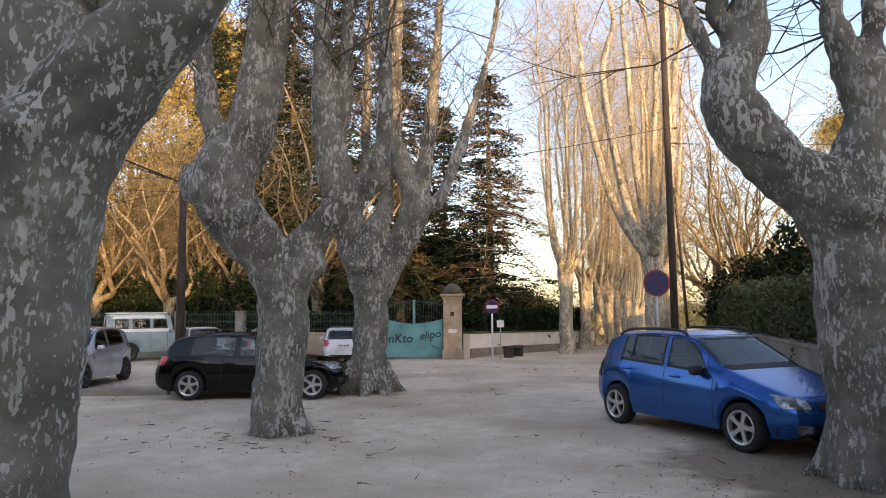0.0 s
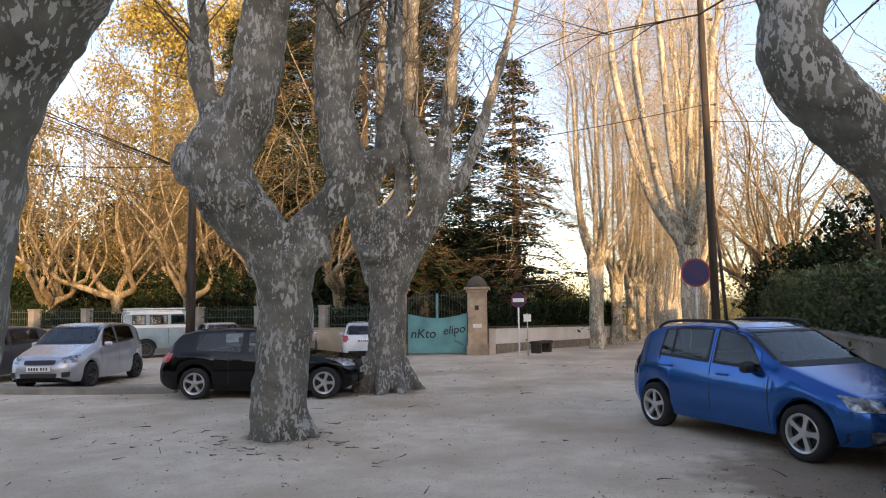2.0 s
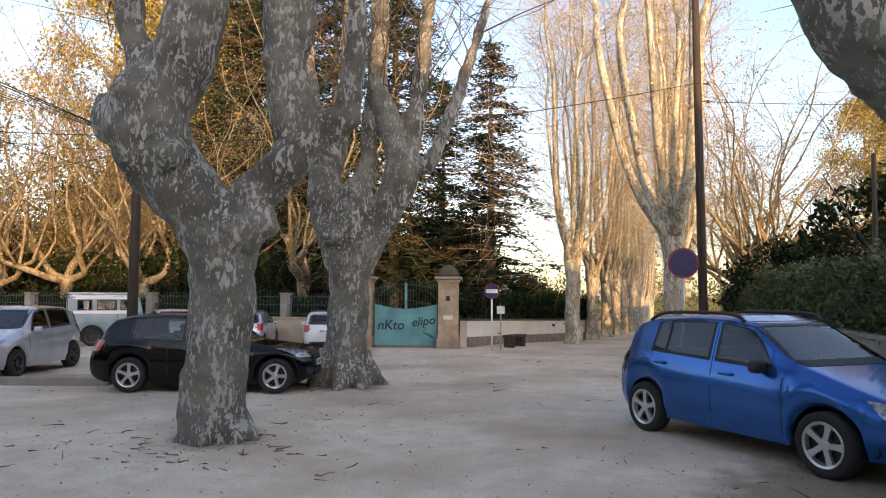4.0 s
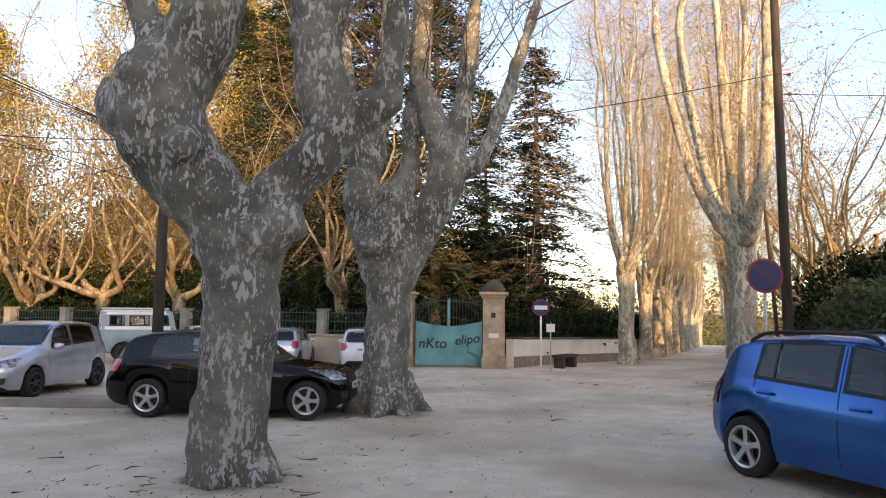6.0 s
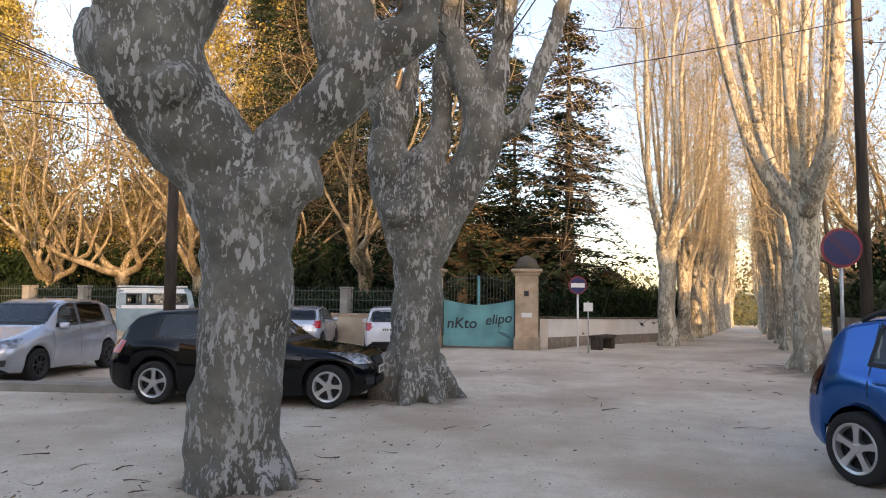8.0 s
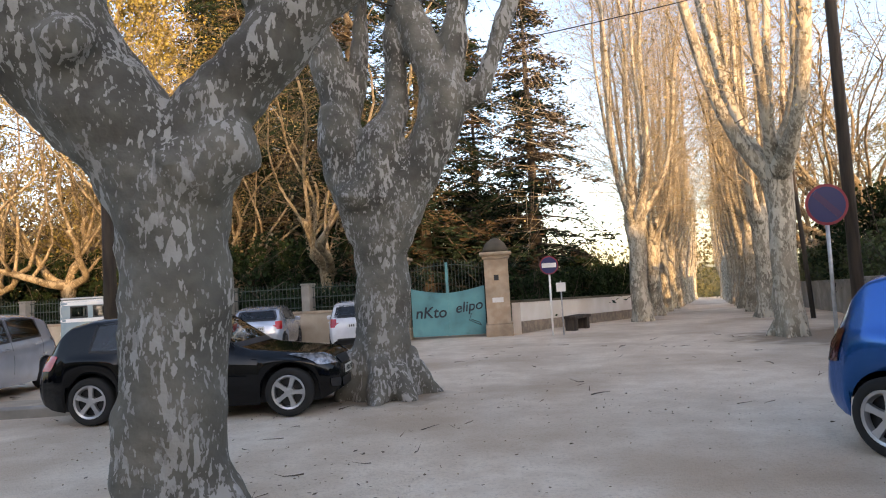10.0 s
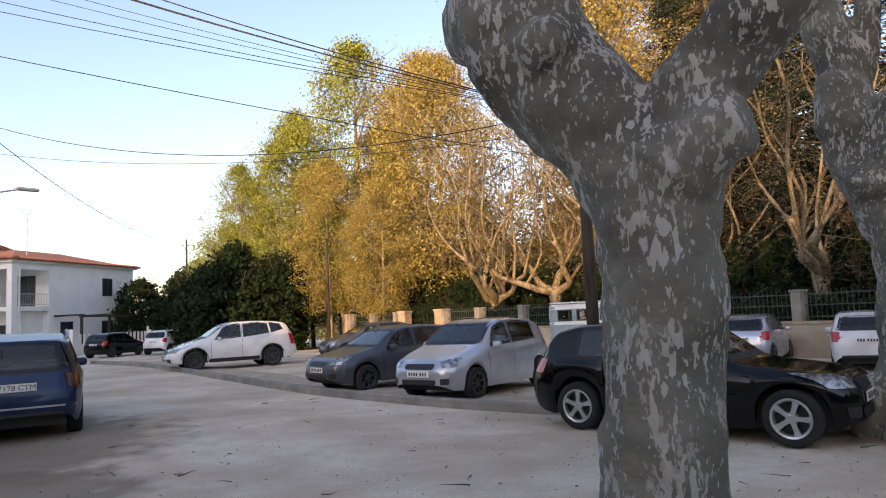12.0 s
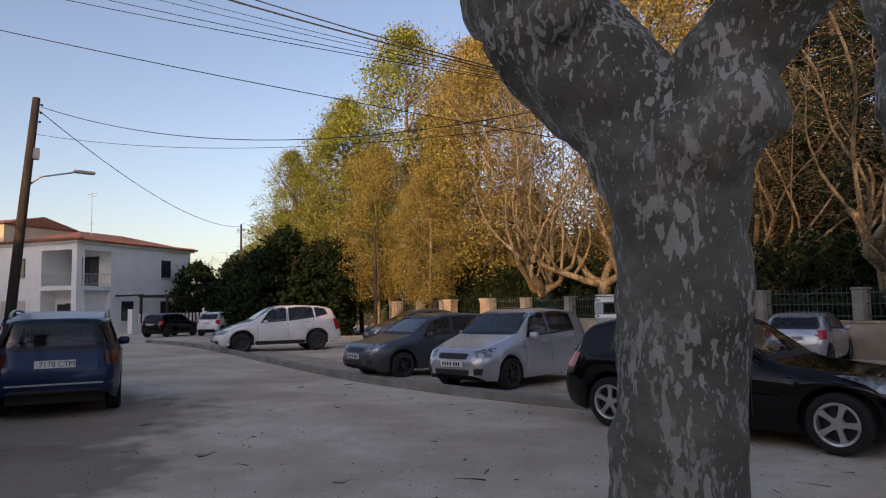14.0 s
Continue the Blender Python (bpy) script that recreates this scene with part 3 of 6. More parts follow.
def fan_tree(seed, stems=8, head=3.6, top=17.0, r=0.32, spread=1.6, mat="bark_far", label="", first=30, leaves=2, group="avenue plane trees", twig="twig", leaf="bud", lean=0.0, thin=1.0, long=2.4, leaf_size=0.075):
    """A pollarded avenue plane: short trunk, knobbly head, a fan of tall upright stems with fine twigs."""
    rng = np.random.default_rng(seed)
    rr = random.Random(seed)
    t = thing("plane_tree", label, "tree", (0, 0, 0), 0, group)
    limbs = [([(0, 0, -0.5), (0, 0, 0.4), (0.03, 0, head * 0.55), (0, 0.02, head)], [r * 1.45, r * 1.08, r * 0.92, r * 1.25])]
    limbs += flare(r * 1.15, 0.35, 5, seed)
    lines = []
    for k in range(stems):
        a = 2 * math.pi * (k + rr.uniform(-0.3, 0.3)) / stems
        out = spread * rr.uniform(0.35, 1.15)
        c, s = math.cos(a), math.sin(a)
        h = top * rr.uniform(0.8, 1.05)
        rs = r * rr.uniform(0.3, 0.5) * thin
        z0 = head + rr.uniform(-0.5, 0.2)
        pts = [(c * r * 0.4, s * r * 0.4, z0), (c * out * 0.45, s * out * 0.45, z0 + 0.8), (c * out * 0.8, s * out * 0.8, z0 + 2.4)]
        for q in (0.4, 0.6, 0.8, 1.0):
            pts.append((c * out * (0.85 + 0.5 * q) + rr.uniform(-0.25, 0.25) + lean * q * 2, s * out * (0.85 + 0.5 * q) + rr.uniform(-0.25, 0.25), z0 + 2.4 + (h - z0 - 2.4) * q))
        rad = [r * 0.75, rs * 1.15, rs, rs * 0.75, rs * 0.55, rs * 0.35, rs * 0.12]
        limbs.append((pts, rad))
        lines.append(smooth_line(pts, rad, 4))
    ch = []
    for k, (p, q) in enumerate(limbs):
        pp, qq = smooth_line(p, q, 4)
        ch.append(tube_data(pp, qq, 8, 0.3, k + seed))
    v, f = merge(ch)
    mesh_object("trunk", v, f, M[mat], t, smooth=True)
    crown_on(lines, rng, t, M[twig], M[leaf], first=first, second=4, long=long, start=0.14, leaves=leaves, leaf_size=leaf_size, leaf_spread=0.3, thick=0.013, out=1.1)
    return t


def park_tree(seed, top):
    """A low-forked plane: short trunk, crooked limbs reaching out and up, each forking into thin stems in a tangle of twigs."""
    rng = np.random.default_rng(seed)
    rr = random.Random(seed)
    t = thing("plane_tree", "sunlit plane tree with crooked golden branches in the park", "tree", (0, 0, 0), 0, "park plane trees")
    head = rr.uniform(2.2, 2.9)
    limbs = [([(0, 0, -0.5), (0, 0, 0.4), (0.04, 0, head * 0.6), (0, 0, head)], [0.42, 0.31, 0.25, 0.31])] + flare(0.32, 0.3, 5, seed)
    lines = []
    for k in range(5):
        a = 2 * math.pi * (k + rr.uniform(-0.3, 0.3)) / 5
        p, d, rad, pts, rs = Vector((0, 0, head - 0.1)), Vector((math.cos(a), math.sin(a), rr.uniform(0.1, 1.0))), 0.2, [], []
        for q in range(6):
            pts.append(tuple(p))
            rs.append(rad)
            d = (d.normalized() + Vector((rr.uniform(-0.55, 0.55), rr.uniform(-0.55, 0.55), rr.uniform(-0.12, 0.42)))).normalized()
            p = p + d * rr.uniform(0.4, 0.85)
            rad *= 0.85
        limbs.append((pts, rs))
        for m in range(3):
            s = Vector(pts[rr.choice((2, 3, 4, 5))])
            dd = Vector((math.cos(a) * 0.35 + rr.uniform(-0.5, 0.5), math.sin(a) * 0.35 + rr.uniform(-0.5, 0.5), 1.0)).normalized()
            ln = (top - s.z) * rr.uniform(0.4, 1.0)
            st = [tuple(s)]
            for q in range(5):
                dd = (dd + Vector((rr.uniform(-0.55, 0.55), rr.uniform(-0.55, 0.55), 0.1))).normalized()
                s = s + dd * ln / 5
                st.append(tuple(s))
            rad2 = [0.075, 0.056, 0.042, 0.03, 0.02, 0.01]
            limbs.append((st, rad2))
            lines.append(smooth_line(st, rad2, 3))
    v, f = merge([tube_data(*smooth_line(p, q, 3), 7, 0.3, k + seed) for k, (p, q) in enumerate(limbs)])
    mesh_object("trunk", v, f, M["bark_sunlit"], t, smooth=True)
    crown_on(lines, rng, t, M["twig"], M["bud"], first=20, second=4, long=2.0, start=0.05, leaves=1, leaf_size=0.085, leaf_spread=0.3, thick=0.016, lift=0.1)
    return t


def leafy_tree(seed, height, radius, mat, label, trunk_r=0.22, clumps=240, per=34, leaf=0.15, low=0.12, name="leafy_tree", bark="bark_sunlit", category="tree", shape=1.0):
    """A tree in leaf: tapered trunk, limbs, and a ragged crown of many small leaves in clumps with gaps."""
    rng = np.random.default_rng(seed)
    rr = random.Random(seed)
    t = thing(name, label, category)
    limbs = [([(0, 0, -0.6), (0.1, 0, height * 0.3), (0, 0.1, height * 0.6), (0.1, 0, height * 0.95)], [trunk_r * 1.3, trunk_r, trunk_r * 0.6, trunk_r * 0.1])]
    lines = []
    for k in range(16):
        z = height * rr.uniform(0.15, 0.8)
        a = rr.uniform(0, 6.28)
        o = radius * rr.uniform(0.5, 0.95) * (1 - 0.6 * (z / height) ** 2)
        c, s = math.cos(a), math.sin(a)
        pts = [(0, 0, z), (c * o * 0.4, s * o * 0.4, z + o * 0.35), (c * o * 0.75, s * o * 0.75, z + o * 0.8), (c * o, s * o, z + o * 1.1)]
        limbs.append((pts, [trunk_r * 0.5, trunk_r * 0.32, trunk_r * 0.2, 0.02]))
        lines.append(smooth_line(pts, [0.1, 0.1, 0.1, 0.1], 4))
    v, f = merge([tube_data(*smooth_line(p, q, 4), 7, 0.3, k) for k, (p, q) in enumerate(limbs)])
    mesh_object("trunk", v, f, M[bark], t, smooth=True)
    cs = []
    while len(cs) < clumps:
        u = rng.uniform(low, 1.0)
        rad = radius * (math.sin(math.pi * min(1, (u - low) / (1 - low) * 0.86 + 0.14)) ** 0.6) * shape
        a = rng.uniform(0, 6.28)
        q = rad * math.sqrt(rng.uniform(0.15, 1.0)) * (0.8 + 0.35 * noise.noise(Vector((math.cos(a) * 1.5, math.sin(a) * 1.5, u * 6 + seed))))
        p = np.array([q * math.cos(a), q * math.sin(a), u * height])
        if noise.noise(Vector(p) * 0.45 + Vector((seed, 0, 0))) > -0.22:
            cs.append(p)
    v, f = leaf_cloud(cs, rng, per, leaf, np.array([0.34, 0.34, 0.22]) * radius / 4.5 + 0.05)
    soup("crown", v, f, M[mat], t)
    crown_on(lines, rng, t, M["twig_dark" if bark == "twig_dark" else "twig"], M[mat], first=4 if name == "shrub" else 9, second=3, long=1.5, start=0.3, leaves=0)
    return t


def conifer(seed, height, radius, label, brown=0.25, name="conifer", low=0.06):
    """A tall conifer: straight trunk, tiers of drooping boughs carrying short sprays of needles, with gaps."""
    rng = np.random.default_rng(seed)
    rr = random.Random(seed)
    t = thing(name, label, "conifer")
    ch = [tube_data([(0, 0, -0.6), (0, 0, height * 0.5), (0, 0, height)], [0.3, 0.18, 0.03], 8)]
    sp, sb = [], []
    z = height * low
    while z < height * 0.985:
        u = z / height
        for k in range(rr.randint(5, 7)):
            a = rr.uniform(0, 6.28)
            o = radius * (1 - u) ** 0.8 * rr.uniform(0.6, 1.1) + 0.25
            c, s = math.cos(a), math.sin(a)
            pts = [Vector((0, 0, z)), Vector((c * o * 0.5, s * o * 0.5, z - o * 0.06)), Vector((c * o, s * o, z - o * rr.uniform(0.2, 0.55)))]
            ch.append(tube_data(pts, [0.05, 0.03, 0.01], 4))
            dead = rr.random() < brown
            for j in range(int(4 + o * 4.7)):
                w = rr.uniform(0.2, 1.0)
                p = pts[0].lerp(pts[1], w * 2) if w < 0.5 else pts[1].lerp(pts[2], w * 2 - 1)
                (sb if dead else sp).append((p.x, p.y, p.z - 0.08))
        z += rr.uniform(0.36, 0.62)
    v, f = merge(ch)
    mesh_object("trunk", v, f, M["twig_dark"], t, smooth=True)
    for nm, pts, mt in (("foliage", sp, "needle"), ("browned_foliage", sb, "needle_brown")):
        if pts:
            v, f = leaf_cloud(pts, rng, 8, 0.27, np.array([0.26, 0.26, 0.06]), 0.75, 0.13)
            soup(nm, v, f, M[mt], t)
    return t


def place(t, x, y, turn=0.0, scale=1.0, z=None):
    t.matrix_basis = pose(x, y, ground_z(x, y) if z is None else z, 0, 0, turn) @ Matrix.Scale(scale, 4)
    return t


def again(t, x, y, turn=0.0, scale=1.0):
    c = copy_thing(t, pose(x, y, ground_z(x, y), 0, 0, turn))
    c.scale = (scale, scale, scale)
    return c


# the avenue: two rows running away
LBL_AV = "tall pollarded plane tree with pale bark and bare golden twigs"
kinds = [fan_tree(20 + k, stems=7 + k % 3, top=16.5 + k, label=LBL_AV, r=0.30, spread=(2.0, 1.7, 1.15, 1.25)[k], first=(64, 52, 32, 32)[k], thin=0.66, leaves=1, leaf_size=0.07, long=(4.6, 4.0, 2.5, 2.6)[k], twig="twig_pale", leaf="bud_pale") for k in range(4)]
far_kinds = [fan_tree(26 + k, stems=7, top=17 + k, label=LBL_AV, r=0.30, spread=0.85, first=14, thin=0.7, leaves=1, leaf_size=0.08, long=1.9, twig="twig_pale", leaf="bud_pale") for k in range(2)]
spots = [(4.7 + AV.x * 6.3 * k, 30.6 + AV.y * 6.3 * k) for k in range(14)]
spots += [(6.35 + AV.x * 6.4 * k, 22.9 + AV.y * 6.4 * k) for k in range(1, 15)]
rr = random.Random(5)
for n, (x, y) in enumerate(spots):
    if n < 4:
        place(kinds[n], x, y, rr.uniform(0, 360), 1.0)
    else:
        far = (n if n < 14 else n - 13) > 5
        if far and n in (6, 7):
            place(far_kinds[n - 6], x, y, rr.uniform(0, 360))
        else:
            again(far_kinds[n % 2] if far else kinds[2 + n % 2], x, y, rr.uniform(0, 360), rr.uniform(0.92, 1.1))
place(fan_tree(31, stems=7, head=4.0, top=15, r=0.31, spread=1.9, label="plane tree with a knotted head beside a wooden pole", first=26, twig="twig_pale", leaf="bud_pale"), 6.35, 22.9, 20)

# the park behind the fence: sunlit planes, golden leafy trees, conifers
pk = [park_tree(41 + k, 16.5 + k) for k in range(3)]
park = [(-13.5, 32.5), (-17.5, 33.5), (-20.5, 32.8), (-10.6, 34), (-6.2, 31.4), (-15.5, 38), (-19, 40), (-22.5, 42)]
for n, (x, y) in enumerate(park):
    if n < 3:
        place(pk[n], x, y, rr.uniform(0, 360))
    else:
        again(pk[n % 3], x, y, rr.uniform(0, 360), rr.uniform(0.8, 1.05))
gold = leafy_tree(61, 19, 5.7, "leaf_gold", "tall tree with golden spring leaves", clumps=470, per=75, leaf=0.165, low=0.2)
green = leafy_tree(62, 20, 5.5, "leaf_green", "tall tree with yellow-green leaves lit by low sun", clumps=480, per=75, leaf=0.17)
place(green, -34.5, 36.5)
again(green, -37.5, 33.5, 80, 0.72)
again(green, -41, 37.5, 170, 0.66)
again(green, -41.5, 32.2, 220, 0.62)
again(green, -44.5, 34.5, 300, 0.6)
again(green, -47.5, 36.5, 30, 0.5)
again(green, -39, 34.8, 110, 0.8)
place(gold, -31, 39.5)
again(gold, -27.5, 37, 60, 0.9)
again(gold, -33.5, 33.3, 120, 0.6)
again(gold, -38, 42, 250, 0.85)
again(gold, -29, 33.6, 300, 0.5)
again(gold, -20.5, 44, 15, 0.56)
again(gold, -20.8, 43, 200, 1.15)
again(gold, -13.2, 45.5, 60, 1.1)
again(gold, -17.0, 46, 130, 1.2)
again(gold, -11.5, 47, 100, 0.58)
place(conifer(71, 14.5, 4.1, "tall spruce with drooping boughs and browned needles", 0.35), 1.6, 35.5)
big = place(conifer(72, 25, 5.6, "huge dark cedar rising behind the gate", 0.12), -3.2, 37.5)
again(big, -9.0, 37.5, 90, 0.95)
again(big, -5.6, 34.2, 140, 0.85)
again(big, -12.0, 40.5, 200, 0.95)
again(big, -15.4, 43, 320, 0.85)
again(big, -0.9, 41.5, 250, 0.6)
tall = leafy_tree(83, 16, 5.0, "leaf_dark", "tall dark evergreen tree at the back of the park", clumps=300, per=30, leaf=0.34, low=0.02, bark="twig_dark", trunk_r=0.3)
place(tall, -13, 51, 0, 0.66)
for k, (x, y, s) in enumerate([(-20, 50, 0.62), (-27, 50, 0.66), (-16, 55, 0.7), (-33.5, 47.5, 0.7), (-24, 55, 0.7), (-9, 52, 0.7), (-17, 49, 0.55), (-23.5, 49, 0.6)]):
    again(tall, x, y, 70 * k, s)
shrub = leafy_tree(81, 5.5, 3.2, "leaf_dark", "dense dark evergreen shrub behind the fence", trunk_r=0.12, clumps=150, per=28, leaf=0.24, low=0.03, name="shrub", category="shrub", bark="twig_dark")
place(shrub, -4.5, 41)
for k, (x, y, s) in enumerate([(-9, 47, 1.2), (-14, 45, 1.2), (-19, 46, 1.3), (-29, 44, 1.2), (0.5, 41, 0.9), (4.2, 44, 0.65), (-6.5, 44, 1.2), (-33, 46, 1.3), (3.2, 37.5, 0.5), (-38, 47, 1.4), (-1, 47, 1.3)]):
    again(shrub, x, y, 47 * k, s)
bush = leafy_tree(82, 6.2, 2.6, "leaf_dark", "big dark ivy-clad bush at the street corner", trunk_r=0.14, clumps=300, per=30, leaf=0.29, low=0.0, name="shrub", category="shrub", bark="twig_dark", shape=1.25)
place(bush, -37.5, 29.2)
again(bush, -35.6, 31.2, 70, 0.9)
again(bush, -46.5, 35, 140, 0.8)
again(bush, -39.8, 28.6, 200, 0.8)
again(bush, -50.5, 34.5, 20, 0.9)
again(bush, -55.5, 35.6, 260, 1.05)
again(bush, -53, 36.8, 310, 1.05)
again(bush, -43, 31.2, 330, 0.9)
again(bush, -51.6, 33.2, 75, 0.9)
again(bush, -57.4, 32.2, 155, 0.9)
# beyond the wall on the other side of the avenue
for k, (x, y, s) in enumerate([(12.5, 23, 0.95), (11.8, 29, 0.7), (15, 34, 0.8), (17, 28, 1.0), (9.6, 15.5, 0.6), (22, 42, 1.1)]):
    again(shrub, x, y, 31 * k, s)
again(pk[1], 12.8, 33, 20, 1.0)
again(pk[2], 15.5, 41, 80, 1.1)
again(pk[0], 18.5, 47, 150, 1.2)
again(gold, 20, 33, 40, 0.7)
again(gold, 26, 48, 140, 0.8)


# ---- added out of view: plain houses behind the camera that shade the square ----
def plain_house(name, x0, x1, y0, y1, h, label, turn=0.0, base=0.0):
    t = thing(name, label, "building", ((x0 + x1) / 2, (y0 + y1) / 2, base), turn)
    w, d = (x1 - x0) / 2, (y1 - y0) / 2
    boxes("wall", [(-w, w, -d, d, -0.4, h)], M["house_cream"], t)
    mesh_object("roof", [(-w - 0.4, -d - 0.4, h), (w + 0.4, -d - 0.4, h), (w + 0.4, d + 0.4, h), (-w - 0.4, d + 0.4, h), (-w, 0, h + 1.2), (w, 0, h + 1.2)],
                [(0, 1, 5, 4), (2, 3, 4, 5), (1, 2, 5), (3, 0, 4), (3, 2, 1, 0)], M["tile"], t)
    return t


plain_house("shade_block", 0.5, 46, -24, -13, 13.8, "tall plain cream block added out of view to shade the square")
plain_house("shade_house", -20, 0.4, -22, -13, 9.6, "low plain cream terrace added out of view to shade the square")
# added to cut the sky light on the street wall and pavement
plain_house("shade_house", -32, -11.5, -8, 3.4, 6.0, "plain cream house added out of view to shade the street wall")
plain_house("shade_block", -70, -20.1, -24, -13, 15.6, "plain cream block added out of view to shade the street corner")


# low houses beyond the lane, added along the avenue to shade its lower trunks
for k in range(2):
    c = Vector((18.6, 18.3, 0)) + AV * (33 + 15.5 * k)
    plain_house("shade_house", c.x - 7.5, c.x + 7.5, c.y - 4.5, c.y + 4.5, 6.2 + 0.4 * k, "low rendered house added beyond the lane hedge to shade the avenue", math.degrees(math.atan2(AV.y, AV.x)), ground_z(c.x, c.y))


# ---- cars ----
def spline(xs, keys):
    k = np.array(keys, float)
    y = np.interp(xs, k[:, 0], k[:, 1])
    for _ in range(2):
        y[1:-1] = (y[:-2] + 2 * y[1:-1] + y[2:]) / 4
    return y


WHEELS = {}


def wheel_meshes(R, style):
    key = (round(R, 3), style)
    if key in WHEELS:
        return WHEELS[key]
    n = 32

    def lathe(profile):
        vs = [(r * math.cos(2 * math.pi * k / n), y, r * math.sin(2 * math.pi * k / n)) for r, y in profile for k in range(n)]
        fs = [(i * n + k, i * n + (k + 1) % n, (i + 1) * n + (k + 1) % n, (i + 1) * n + k) for i in range(len(profile) - 1) for k in range(n)]
        return vs, fs
    rr = 0.68 * R
    tyre = lathe([(rr, -0.1), (0.9 * R, -0.11), (0.985 * R, -0.085), (R, -0.05), (R, 0.05), (0.985 * R, 0.085), (0.9 * R, 0.11), (rr, 0.1), (rr, -0.1)])
    rim = [lathe([(rr + 0.006, -0.09), (rr - 0.01, 0.0), (rr - 0.012, 0.088), (rr + 0.008, 0.104), (rr + 0.004, 0.108), (rr - 0.02, 0.1), (rr - 0.035, 0.05)])]
    hub = lathe([(0.0, 0.088), (0.1 * R, 0.088), (0.2 * R, 0.078), (0.22 * R, 0.03)])
    rim.append(hub)
    back = lathe([(0.0, 0.02), (rr - 0.012, 0.02)])
    arms = {"five": 5, "split": 10, "plain": 7}[style]
    for k in range(arms):
        a = 2 * math.pi * k / arms
        if style == "split":
            a = 2 * math.pi * (k // 2) / 5 + (0.17 if k % 2 else -0.17)
        wi, wo = (0.085 * R, 0.13 * R) if style == "five" else (0.05 * R, 0.065 * R)
        pts = []
        for r, w, y in ((0.12 * R, wi, 0.085), (0.42 * R, wi * 1.0, 0.09), (rr + 0.0, wo, 0.098)):
            for s, yy in ((-1, y), (1, y), (1, y - 0.04), (-1, y - 0.04)):
                c, q = math.cos(a), math.sin(a)
                pts.append((r * c - s * w * q, yy, r * q + s * w * c))
        fs = [(i * 4 + j, i * 4 + (j + 1) % 4, (i + 1) * 4 + (j + 1) % 4, (i + 1) * 4 + j) for i in range(2) for j in range(4)] + [(8, 9, 10, 11)]
        rim.append((pts, fs))

    def mk(name, data, mat, smooth=True):
        me = bpy.data.meshes.new(name)
        me.from_pydata(data[0], [], data[1])
        me.materials.append(mat)
        if smooth:
            me.polygons.foreach_set("use_smooth", [True] * len(me.polygons))
        bm = bmesh.new()
        bm.from_mesh(me)
        bmesh.ops.recalc_face_normals(bm, faces=bm.faces[:])
        bm.to_mesh(me)
        bm.free()
        return me
    WHEELS[key] = (mk("tyre", tyre, M["tyre"]), mk("rim", merge(rim), M["rim_dark"] if style == "plain" else M["rim"], False), mk("brake_disc", back, M["black"]))
    return WHEELS[key]


